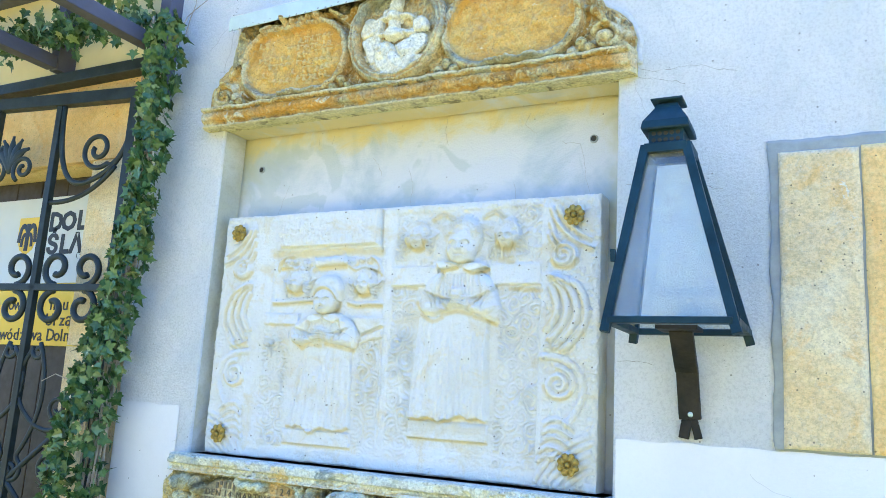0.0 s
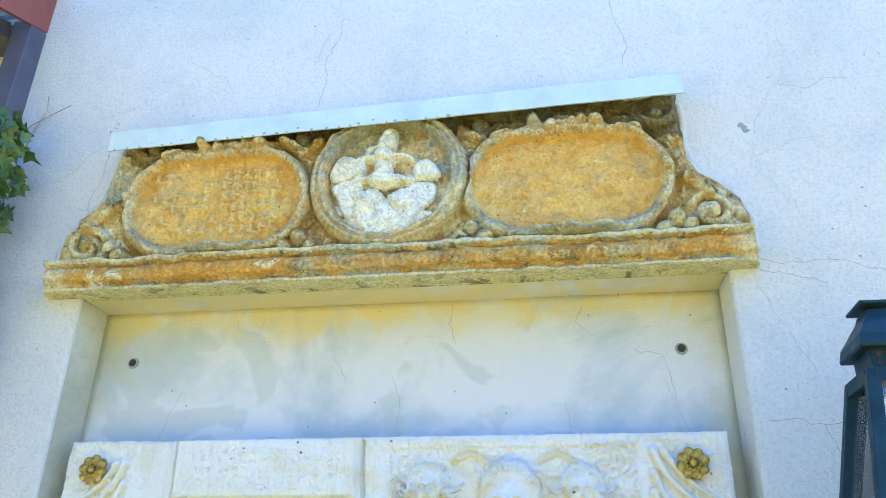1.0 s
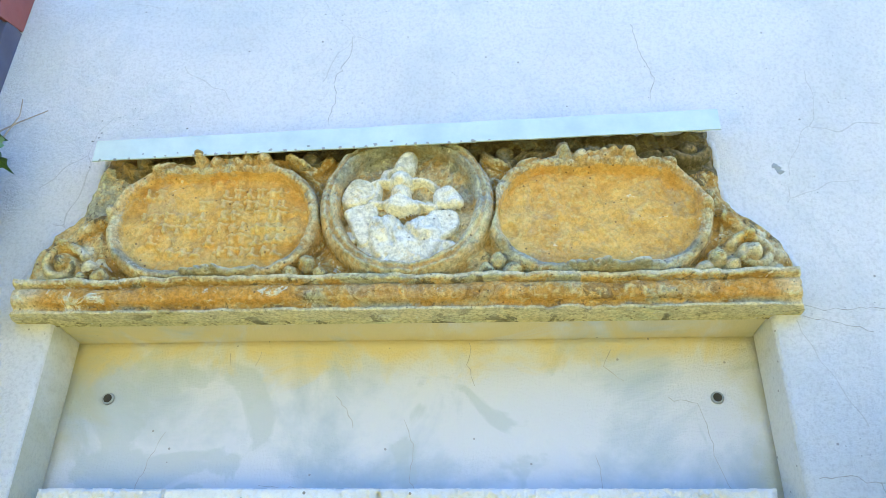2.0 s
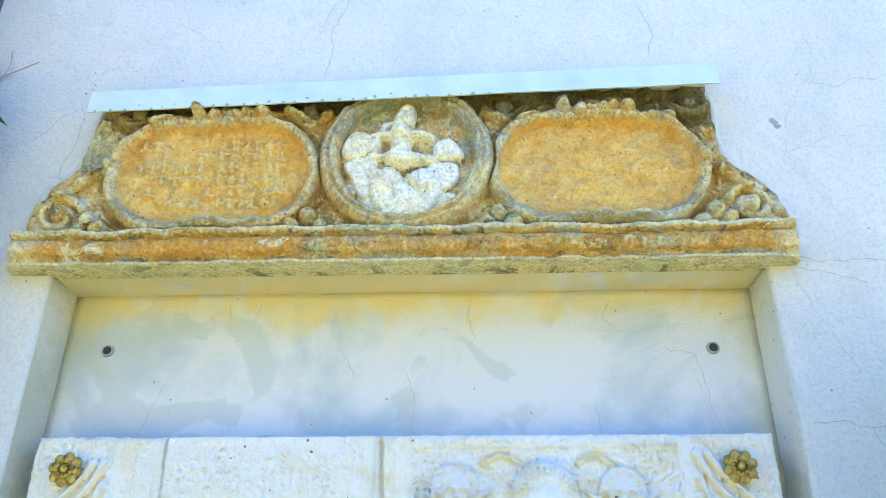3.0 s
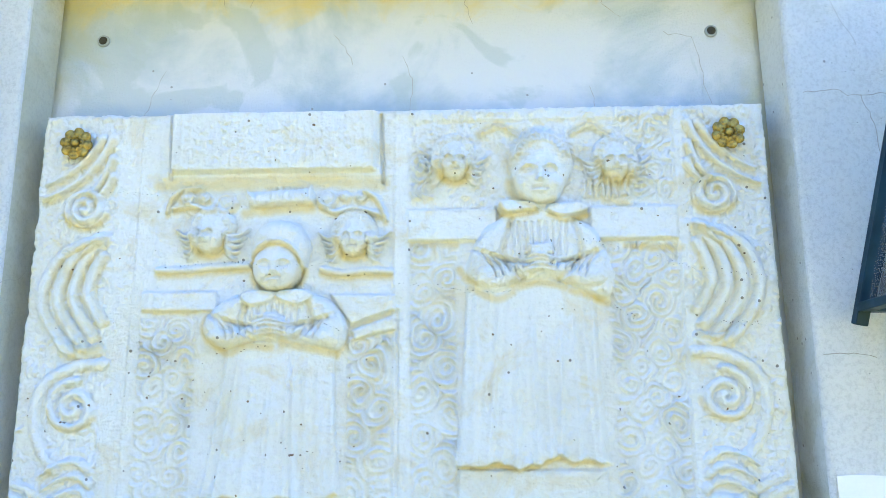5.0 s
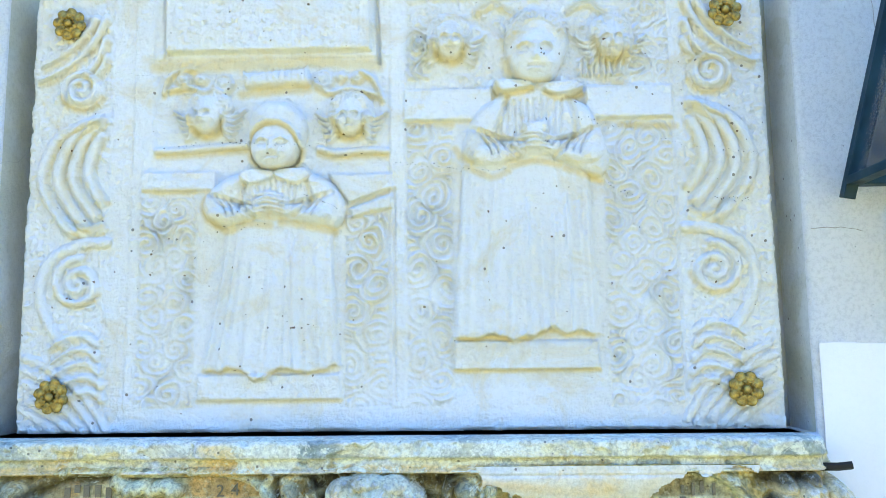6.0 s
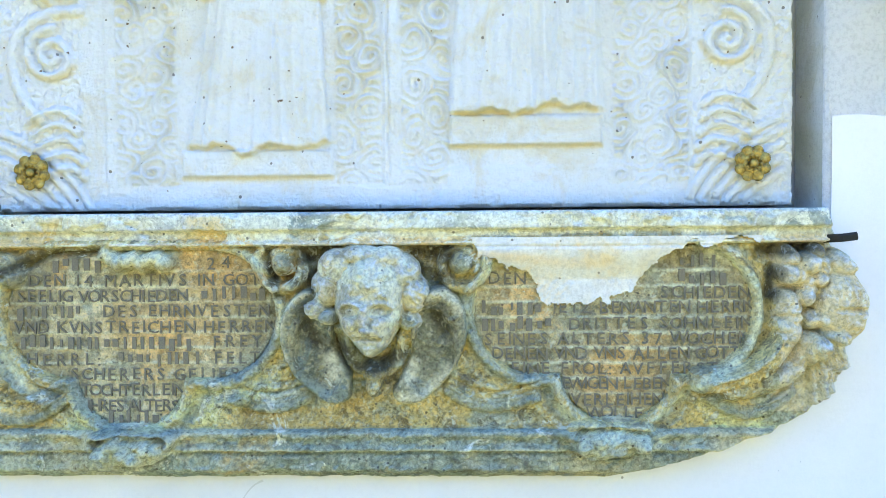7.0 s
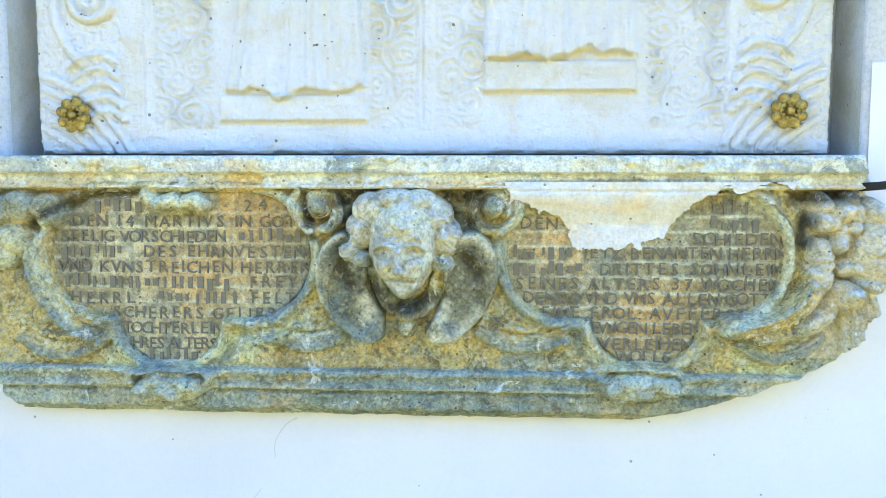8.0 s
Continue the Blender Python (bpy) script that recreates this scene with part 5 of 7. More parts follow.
for p0, p1, p2 in (((-0.037, 2.782), (-0.066, 2.786), (-0.080, 2.770)), ((0.017, 2.784), (0.045, 2.787), (0.063, 2.771)), ((-0.040, 2.727), (-0.058, 2.719), (-0.076, 2.725)), ((0.026, 2.726), (0.044, 2.714), (0.067, 2.714)), ((-0.065, 2.776), (-0.059, 2.749), (-0.068, 2.728))):
    a.stroke(bez(p0, p1, p2, 8), 0.010, 0.042, add=False)
a.pillow(smooth([(-0.030, 2.801), (-0.026, 2.835), (-0.003, 2.862), (0.023, 2.857), (0.026, 2.825), (0.014, 2.797)]), 0.064, 0.018, -0.004)
a.stroke(smooth([(-0.028, 2.813), (-0.046, 2.807), (-0.053, 2.789)], False), 0.010, 0.040, add=False)
a.lift(rough_field(a.x, a.z, 0.030, 81, 4) * (a.h > 0), 0.008)
a.lift(ss(0.10, 0.25, rough_field(a.x, a.z, 0.04, 83, 4)) * (a.h > 0), -0.006)
# slate by the upper mantling paints in its crescent shading
for p0, w, kind in (((-0.003, 2.835), 0.036, "slate"), ((-0.107, 2.780), 0.022, "slate"), ((0.102, 2.765), 0.026, "slate"), ((-0.010, 2.748), 0.026, "ochre"), ((-0.065, 2.657), 0.014, "ochre"), ((-0.037, 2.639), 0.016, "ochre"), ((0.000, 2.656), 0.016, "ochre"), ((-0.117, 2.731), 0.020, "ochre"), ((0.099, 2.632), 0.014, "ochre"), ((0.021, 2.578), 0.030, "ochre")):
    a.wash([(p0[0] - 0.006, p0[1]), (p0[0] + 0.006, p0[1] + 0.004)], w, 0.6, kind)
a.h = np.where(a.h > 0, a.h * 0.68, a.h)
a.build("armorial_shield", PALE, YW - 0.022, YW, upper, "chalky white crested shield with leafy mantling", keep=a.h > -0.003)

# ---- the lower stone ----
lower = thing("lower_stone", "grey weathered sandstone base with inscribed cartouches and a cherub head", "carved stone")
left_l = lerp_line((0.79, -0.745), (0.815, -0.775), (0.86, -0.80), (1.0, -0.835), (1.15, -0.845), (1.2, -0.80))
right_l = lerp_line((0.782, 0.36), (0.803, 0.47), (0.828, 0.56), (0.855, 0.63), (0.872, 0.68), (0.895, 0.73), (0.94, 0.762), (0.98, 0.775), (0.985, 0.79), (1.04, 0.806), (1.10, 0.81), (1.150, 0.800), (1.175, 0.775), (1.2, 0.765))
l = Relief(lambda z: left_l(z) + 0.006 * rough_field(z, z * 0, 0.05, 5), lambda z: right_l(z) + 0.006 * rough_field(z, z * 0, 0.04, 6), 0.785, 1.205, 0.0022)
U, V = l.x, l.z


def cartouche(c, low):
    """Signed distance to a lobed field: a wide oval over a smaller round lobe."""
    return np.minimum(stadium(U, V, c[0], c[1], 0.242, 0.116), np.hypot((U - low[0]) / 1.08, V - low[1]) - 0.092)


cl, cr = cartouche((-0.432, 1.074), (-0.450, 0.963)), cartouche((0.386, 1.079), (0.393, 0.973))
for sd in (cl, cr):
    # a raised fillet round the field, then a broad hollow gutter
    l.lift(ss(0.062, 0.030, sd) * ss(0.004, 0.012, sd), 0.010)
    l.h = np.where((sd > -0.004) & (sd < 0.016), np.maximum(l.h, 0.004 + 0.017 * np.clip(1 - ((sd - 0.006) / 0.010) ** 2, 0, 1) ** 0.5), l.h)
    l.lift(np.clip(1 - ((sd - 0.026) / 0.011) ** 2, 0, 1), -0.008)
    l.h = np.where(sd < -0.004, np.minimum(l.h, 0.002), l.h)
flat = np.minimum(cl, cr) < -0.006
# blue-grey along the lower gutters, cream on the upper fillets
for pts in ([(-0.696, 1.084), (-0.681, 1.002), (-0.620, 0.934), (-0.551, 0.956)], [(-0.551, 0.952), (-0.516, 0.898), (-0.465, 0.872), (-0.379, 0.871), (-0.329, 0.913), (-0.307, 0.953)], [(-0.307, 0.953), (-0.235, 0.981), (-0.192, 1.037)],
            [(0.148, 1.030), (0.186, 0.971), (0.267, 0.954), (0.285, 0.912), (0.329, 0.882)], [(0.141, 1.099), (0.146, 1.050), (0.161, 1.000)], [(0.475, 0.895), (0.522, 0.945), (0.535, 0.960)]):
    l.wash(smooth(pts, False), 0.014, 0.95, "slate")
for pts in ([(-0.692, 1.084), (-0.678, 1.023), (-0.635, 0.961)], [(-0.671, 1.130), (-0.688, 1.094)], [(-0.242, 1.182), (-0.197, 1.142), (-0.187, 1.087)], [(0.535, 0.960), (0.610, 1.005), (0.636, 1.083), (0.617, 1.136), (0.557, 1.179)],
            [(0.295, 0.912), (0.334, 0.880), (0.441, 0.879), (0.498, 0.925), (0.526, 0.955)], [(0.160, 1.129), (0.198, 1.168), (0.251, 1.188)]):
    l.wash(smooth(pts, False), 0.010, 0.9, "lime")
# swags under the cartouches
for a, b, c in (((-0.727, 0.918), (-0.650, 0.857), (-0.568, 0.925)), ((-0.277, 0.935), (-0.216, 0.894), (-0.144, 0.926)), ((0.107, 0.940), (0.167, 0.890), (0.255, 0.931)), ((0.556, 0.926), (0.625, 0.869), (0.688, 0.937))):
    for k, (w, hgt) in enumerate(((0.012, 0.016), (0.008, 0.009), (0.007, 0.008))):
        l.stroke([(x, z + 0.017 * k) for x, z in bez(a, b, c)], w, hgt)
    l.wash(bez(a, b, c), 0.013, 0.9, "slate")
# corner scrolls beside the head: a ball in a curled leaf
for g, c, turns in ((-1, (-0.177, 1.161), 1.2), (1, (0.129, 1.162), -1.2)):
    l.stroke(spiral(c[0], c[1] - 0.004, 0.046, 0.022, 120 if g < 0 else 60, turns, 30), 0.011, 0.024)
    l.dome(c[0], c[1], 0.022, 0.022, 0.046, 0.5, 0.004)
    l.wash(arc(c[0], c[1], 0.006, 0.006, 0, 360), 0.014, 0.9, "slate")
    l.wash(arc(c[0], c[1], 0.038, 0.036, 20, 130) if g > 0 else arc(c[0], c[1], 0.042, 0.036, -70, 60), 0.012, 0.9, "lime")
# leaf scroll and fruit at the other end
l.stroke(smooth([(-0.700, 1.104), (-0.691, 1.022), (-0.651, 0.961), (-0.599, 0.930)], False), 0.016, 0.020)
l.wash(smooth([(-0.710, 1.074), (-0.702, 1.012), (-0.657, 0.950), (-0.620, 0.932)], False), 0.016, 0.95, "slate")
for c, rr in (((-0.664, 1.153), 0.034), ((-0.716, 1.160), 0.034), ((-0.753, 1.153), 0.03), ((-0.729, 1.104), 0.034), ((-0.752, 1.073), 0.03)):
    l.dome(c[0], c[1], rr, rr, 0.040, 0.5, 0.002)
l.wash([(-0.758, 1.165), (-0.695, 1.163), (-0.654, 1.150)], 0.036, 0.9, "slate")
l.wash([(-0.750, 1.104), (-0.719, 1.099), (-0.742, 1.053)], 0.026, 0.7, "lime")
# tuft on top of one cartouche
for k in range(9):
    c = (-0.485, 1.181) if k == 0 else (-0.484 + 0.0125 * k, 1.168 + 0.005 * math.sin(2.1 * k))
    l.dome(c[0], c[1], 0.017, 0.016, 0.034 * random.Random(k + 3).uniform(0.7, 1.2), 0.5, 0.004)
l.wash([(-0.482, 1.178), (-0.425, 1.174), (-0.382, 1.176)], 0.020, 0.95, "lime")
# wing-like collar plates round the cherub, hollow with a raised rim
plate = np.zeros(U.shape, bool)
for pts in (smooth([(-0.124, 1.118), (-0.161, 1.103), (-0.183, 1.057), (-0.178, 1.007), (-0.152, 0.959), (-0.112, 0.927), (-0.079, 0.921), (-0.055, 0.939), (-0.057, 0.966), (-0.075, 0.992), (-0.089, 1.028), (-0.093, 1.066)]),
            smooth([(0.074, 1.117), (0.108, 1.117), (0.134, 1.085), (0.138, 1.038), (0.119, 0.984), (0.089, 0.947), (0.055, 0.923), (0.021, 0.922), (0.009, 0.944), (0.025, 0.969), (0.041, 1.009), (0.045, 1.059)])):
    before = l.h.copy()
    l.pillow(pts, 0.030, 0.007, 0.004)
    plate |= l.h > before + 0.006
    mid = np.mean(pts, 0)
    l.dent(mid[0], mid[1], 0.046, 0.075, 0.016, 0.4)
l.wash(smooth([(-0.136, 1.112), (-0.169, 1.087), (-0.184, 1.037), (-0.172, 0.997)], False), 0.009, 0.95, "lime")
l.wash(smooth([(0.076, 1.111), (0.106, 1.109), (0.128, 1.083)], False), 0.014, 0.95, "lime")
l.wash(smooth([(0.027, 0.932), (0.067, 0.939), (0.107, 0.975)], False), 0.018, 0.85, "lime")
l.wash([(-0.093, 0.998), (-0.089, 0.972)], 0.016, 0.95, "lime")
l.wash([(0.043, 0.989), (0.037, 0.963)], 0.016, 0.95, "lime")
l.wash([(-0.144, 0.957), (-0.104, 0.935), (-0.071, 0.939)], 0.020, 0.95, "slate")
# knotted drapery and a pendant under the chin
l.stroke(smooth([(-0.083, 1.048), (-0.065, 1.008), (-0.043, 0.983), (-0.021, 0.976)], False), 0.016, 0.030)
l.stroke(smooth([(0.039, 1.049), (0.025, 1.009), (0.005, 0.984), (-0.021, 0.976)], False), 0.016, 0.030)
l.dome(*(-0.022, 0.976), 0.026, 0.020, 0.040, 0.5)
l.dome(*(-0.022, 0.952), 0.016, 0.022, 0.052, 0.5)
# fruit and leaves at the end
rn = random.Random(31)
for k in range(24):
    cx, cz = rn.uniform(0.668, 0.735), rn.uniform(1.035, 1.18)
    rr = rn.uniform(0.014, 0.022)
    l.dome(cx, cz, rr, rr, rn.uniform(0.032, 0.050), 0.5, 0.006)
l.dome(0.768, 1.085, 0.052, 0.066, 0.066, 0.45)
l.dome(0.772, 1.155, 0.032, 0.028, 0.054, 0.5)
l.dent(0.772, 1.082, 0.035, 0.006, 0.008)
for a, b, c, w, hgt in (((0.536, 0.957), (0.650, 0.956), (0.679, 1.047), 0.023, 0.050), ((0.584, 0.944), (0.679, 0.947), (0.713, 1.021), 0.022, 0.042), ((0.545, 0.959), (0.630, 0.976), (0.661, 1.035), 0.008, 0.060)):
    l.stroke(bez(a, b, c), w, hgt, add=False)
for k in range(5):
    l.stroke(bez((0.70 + 0.014 * k, 1.03), (0.735 + 0.012 * k, 0.99), (0.735 + 0.01 * k, 0.925 + 0.012 * k)), 0.014, 0.024)
# base mouldings with two small worn masks
base = ss(0.876, 0.868, V)
l.lift(base * 0.020 * ss(0.832, 0.838, V), 1.0)
l.lift(base * 0.006 * np.clip(1 - ((V - 0.852) / 0.010) ** 2, 0, 1), -1.0)
l.lift(0.012 * ss(0.836, 0.824, V), 1.0)
l.wash([(-0.8, 0.836), (0.0, 0.836), (0.35, 0.838)], 0.004, 0.6, "lime")
for c in ((-0.443, 0.839), (0.384, 0.849)):
    l.dome(c[0], c[1], 0.062, 0.030, 0.050, 0.5, 0.004)
    for k in range(6):
        l.dome(c[0] - 0.044 + 0.018 * k, c[1] + 0.010 * math.sin(1.8 * k), 0.024, 0.020, 0.064 * rn.uniform(0.85, 1.1), 0.6, 0.002)
    l.lift(rough_field(U, V, 0.022, 115, 4) * (np.hypot((U - c[0]) / 0.062, (V - c[1]) / 0.030) < 1), 0.022)
    l.stroke(arc(c[0], c[1] + 0.018, 0.072, 0.020, 200, -20), 0.007, 0.022)
    l.wash([(c[0] - 0.03, c[1]), (c[0] + 0.03, c[1])], 0.032, 0.55, "lime")
l.wash([(0.335, 0.862), (0.393, 0.865), (0.461, 0.854)], 0.028, 0.8, "lime")
# repair plaster spread from the ledge over the top of one cartouche
edge_line = np.interp(U, *zip(*[(0.135, 1.168), (0.159, 1.156), (0.194, 1.156), (0.237, 1.144), (0.272, 1.102), (0.325, 1.089), (0.378, 1.095), (0.426, 1.113), (0.458, 1.157), (0.491, 1.184), (0.556, 1.190), (0.631, 1.191)]))
patch = (V > edge_line + 0.032 * rough_field(U, V, 0.035, 111, 5)) & (U > (0.147, 1.129)[0] + 0.02 * rough_field(U, V, 0.04, 112, 3)) & (U < (0.631, 1.191)[0])
cover = np.maximum(0.005, 0.030 * ss(1.110, 1.190, V)) + 0.005 * rough_field(U, V, 0.09, 113, 3)
l.h = np.where(patch, np.maximum(l.h * 0.25, cover), l.h)
# weathering, stronger outside the lettered fields
calm = np.where(flat, 0.12, np.where(patch, 0.25, np.where(plate, 0.4, 1.0)))
l.lift(rough_field(U, V, 0.030, 91, 4) * calm, 0.008)
l.lift(rough_field(U, V, 0.006, 95, 2) * np.where(flat, 0.35, 1.0) * np.where(patch, 0.3, 1.0), 0.0042)
l.lift(ss(0.10, 0.26, rough_field(U, V, 0.045, 96, 4)) * ~(flat | patch | plate), -0.0045)
l.lift(ss(0.02, 0.0, l.edge) * (V < 1.19), -0.024)
# the lettered fields: pale worn ridges between the rows, a rusty middle
for rows, sd in ((np.linspace(1.150, 0.884, 11), cl), (np.linspace(1.146, 0.880, 11), cr)):
    for z in rows:
        ridge = np.exp(-((V - z - 0.004 * rough_field(U, V, 0.2, 98, 2)) / 0.0036) ** 2)
        l.soak(ridge * (sd < -0.010) * (0.55 + 0.9 * rough_field(U, V, 0.05, 99, 3)).clip(0, 1), "lime")
        l.lift(ridge * (sd < -0.010) * ~patch, 0.0016)
for c, w in (((-0.388, 1.045), 0.12), ((-0.294, 1.137), 0.06), ((0.391, 0.973), 0.08)):
    l.soak(0.80 * np.exp(-((U - c[0]) / w) ** 2 - ((V - c[1]) / 0.06) ** 2) * flat, "ochre")
for layer in l.stains.values():
    layer[patch] = 0.0
l.wash(smooth([(0.159, 1.176), (0.261, 1.166), (0.310, 1.159), (0.377, 1.165)], False), 0.012, 0.7)
# dark crust in the top corners, with shade painted round the head and ledge
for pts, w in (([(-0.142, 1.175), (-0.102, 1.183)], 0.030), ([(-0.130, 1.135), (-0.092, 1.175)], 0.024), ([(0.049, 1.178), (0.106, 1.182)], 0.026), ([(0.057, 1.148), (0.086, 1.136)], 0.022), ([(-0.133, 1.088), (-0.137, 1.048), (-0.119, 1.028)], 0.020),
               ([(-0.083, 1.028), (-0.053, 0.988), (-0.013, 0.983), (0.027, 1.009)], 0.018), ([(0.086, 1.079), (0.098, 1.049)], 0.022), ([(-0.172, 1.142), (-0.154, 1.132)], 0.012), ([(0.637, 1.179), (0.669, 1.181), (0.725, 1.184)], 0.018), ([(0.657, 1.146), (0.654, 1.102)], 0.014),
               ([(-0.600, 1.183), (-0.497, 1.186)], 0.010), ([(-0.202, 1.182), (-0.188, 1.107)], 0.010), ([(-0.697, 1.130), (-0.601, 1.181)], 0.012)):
    l.wash(pts, w, 0.9, "crust_shade")
l.lift(l.stains["crust_shade"] * (~patch), -0.010)
l.soak(0.75 * flat * ss(0.08, 0.20, np.minimum(np.abs(U + 0.420), np.abs(U - 0.420))) * (0.6 + 1.2 * rough_field(U, V, 0.06, 119, 4)).clip(0, 1) * ~patch * 0.4, "crust_shade")
zone = np.zeros(U.shape, int)
zone[V < 0.872] = 3
zone[(U > 0.655) & (V > 0.90) & (cr > 0.022)] = 4
zone[plate] = 5
zone[cl < -0.006], zone[cr < -0.006] = 1, 2
zone[patch] = 6
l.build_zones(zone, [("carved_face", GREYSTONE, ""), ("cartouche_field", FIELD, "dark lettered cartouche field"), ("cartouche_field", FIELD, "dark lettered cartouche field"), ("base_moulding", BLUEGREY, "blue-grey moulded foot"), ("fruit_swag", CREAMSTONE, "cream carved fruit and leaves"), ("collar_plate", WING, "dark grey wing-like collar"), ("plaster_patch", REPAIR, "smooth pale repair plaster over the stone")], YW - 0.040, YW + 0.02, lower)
fields = [o for o in lower.children if o.name.startswith("cartouche_field")]

e = Relief(lerp_line((1.19, -0.80), (1.25, -0.815)), lerp_line((1.19, 0.77), (1.205, 0.765), (1.25, 0.742)), 1.192, 1.250, 0.0026)
t = (e.z - 1.192) / 0.058
e.h = 0.060 + 0.012 * ss(0.42, 0.50, t) + 0.008 * ss(0.16, 0.10, t) - 0.012 * ss(0.05, 0.0, t)
e.lift(rough_field(e.x, e.z, 0.05, 101, 4), 0.008)
e.lift(ss(0.12, 0.26, rough_field(e.x, e.z * 1.6, 0.06, 105, 4)), -0.009)
e.lift(ss(0.93, 1.0, t), -0.007)
e.lift(ss(0.02, 0.0, np.minimum(e.x + 0.81, 0.755 - e.x)), -0.02)
e.soak(ss(0.34, 0.16, t) * (0.7 + rough_field(e.x, e.z, 0.12, 107, 3)), "ochre")
e.soak(ss(0.45, 0.60, t) * (0.55 + 1.2 * rough_field(e.x, e.z, 0.10, 108, 3)).clip(0, 1) * ss(0.55, 0.2, e.x), "lime")
e.soak(ss(0.40, 0.55, t) * ss(0.0, 0.35, rough_field(e.x, e.z, 0.16, 109, 3)), "slate")
e.build("ledge", LEDGE, YW, 0.100, lower, "limewashed moulded ledge carrying the slab")


def cherub_head():
    """A worn child's head bent forward: a high brow, a narrow chin and knots of hair at both sides."""
    q = Relief(lambda z: 0 * z - 0.150, lambda z: 0 * z + 0.096, 1.000, 1.204, 0.0018)
    q.h -= 0.03
    for c, rx, rz, hgt in (((-0.102, 1.120), 0.030, 0.034, 0.060), ((-0.119, 1.088), 0.024, 0.026, 0.048), ((-0.099, 1.072), 0.020, 0.018, 0.050), ((-0.082, 1.155), 0.036, 0.034, 0.066), ((0.029, 1.148), 0.032, 0.032, 0.062),
                           ((0.049, 1.109), 0.028, 0.036, 0.058), ((0.041, 1.065), 0.024, 0.020, 0.052), ((-0.042, 1.175), 0.040, 0.022, 0.062), ((0.002, 1.170), 0.034, 0.024, 0.060)):
        q.dome(*c, rx, rz, hgt, 0.5, -0.006)
    q.pillow(smooth([(-0.080, 1.155), (-0.042, 1.182), (0.009, 1.177), (0.035, 1.136), (0.035, 1.084), (0.023, 1.049), (-0.001, 1.014), (-0.027, 0.998), (-0.051, 1.016), (-0.075, 1.050), (-0.088, 1.088), (-0.088, 1.128)]), 0.094, 0.058, -0.006)
    c = (-0.029, 1.083)
    # brows, sockets, cheeks, nose, mouth and chin
    q.dome(*(-0.030, 1.130), 0.050, 0.042, 0.100, 0.4, -0.004)
    for sg in (-1, 1):
        q.dent(c[0] + sg * 0.024, c[1] + 0.004, 0.020, 0.012, 0.018, 0.7)
        q.lift(np.clip(1 - ((q.x - c[0] - sg * 0.024) / 0.012) ** 2 - ((q.z - c[1] - 0.002) / 0.006) ** 2, 0, 1) ** 0.5, 0.007)
        q.stroke(arc(c[0] + sg * 0.024, c[1] + 0.004, 0.022, 0.014, 160, 20, 8), 0.005, 0.006)
        q.lift(np.clip(1 - ((q.x - c[0] - sg * 0.030) / 0.024) ** 2 - ((q.z - c[1] + 0.026) / 0.022) ** 2, 0, 1), 0.012)
    q.stroke([(c[0], c[1] + 0.004), (c[0], c[1] - 0.024)], 0.009, 0.014)
    q.dome(c[0], c[1] - 0.026, 0.014, 0.010, 0.112, 0.3, 0.0)
    q.stroke(bez((c[0] - 0.022, c[1] - 0.044), (c[0], c[1] - 0.040), (c[0] + 0.022, c[1] - 0.044), 8), 0.0042, 0.012, cut=True)
    q.lift(np.clip(1 - ((q.x - c[0]) / 0.018) ** 2 - ((q.z - c[1] + 0.066) / 0.012) ** 2, 0, 1), 0.010)
    for k in range(16):
        rn_ = random.Random(k)
        cx, cz = (-0.125, 1.10) if k % 2 else (0.055, 1.11)
        q.stroke(spiral(cx + rn_.uniform(-0.02, 0.02), cz + rn_.uniform(-0.05, 0.05), 0.012, 0.003, rn_.uniform(0, 360), 1.1, 12), 0.004, 0.007, cut=True)
    on = q.h > -0.012
    q.lift(rough_field(q.x, q.z, 0.030, 131, 5) * on, 0.016)
    q.lift(ss(0.12, 0.26, rough_field(q.x, q.z, 0.030, 133, 4)) * on, -0.006)
    for p0 in ((-0.038, 1.156), (0.007, 1.144), (-0.070, 1.156)):
        q.wash([p0, (p0[0] + 0.004, p0[1] - 0.012)], 0.018, 1.0, "lime")
    for p0 in ((-0.101, 1.076), (0.037, 1.067), (-0.053, 1.016), (-0.003, 1.014)):
        q.wash([p0, (p0[0] + 0.01, p0[1] - 0.004)], 0.016, 0.9, "slate")
    return q.build("cherub_head", HEADSTONE, YW - 0.045, YW, lower, "pale grey carved cherub head with curled hair", keep=q.h > -0.020)


cherub_head()
bm = bmesh.new()
sweep(bm, [(0.745, -0.050, 1.197), (0.770, -0.066, 1.199), (0.792, -0.070, 1.202)], 0.007, 6, 0.7)
part("nail", bm, RUST, lower, "bent rusty iron spike")

GLYPHS = {}


def glyph(ch, size, material, depth, bold):
    """One letter of the built-in font standing upright, as a mesh that all its repeats share."""
    key = (ch, size, material.name)
    if key not in GLYPHS:
        cu = bpy.data.curves.new("letter", "FONT")
        cu.body, cu.size, cu.align_x, cu.align_y = ch, size, "CENTER", "BOTTOM_BASELINE"
        cu.extrude, cu.offset, cu.resolution_u = depth, bold, 2
        tmp = new("letter", cu)
        bpy.context.view_layer.update()
        me = bpy.data.meshes.new_from_object(tmp.evaluated_get(bpy.context.evaluated_depsgraph_get()))
        bpy.data.objects.remove(tmp)
        me.transform(pose(0, 0, 0, 90, 0, 0))
        me.materials.clear()
        me.materials.append(material)
        GLYPHS[key] = me
    return GLYPHS[key]


WIDTHS = {"I": 0.45, "M": 1.25, "W": 1.3, " ": 0.55, ":": 0.4, "l": 0.4, "i": 0.4, "t": 0.55, "j": 0.4, "w": 1.1, "o": 0.85, "1": 0.7}


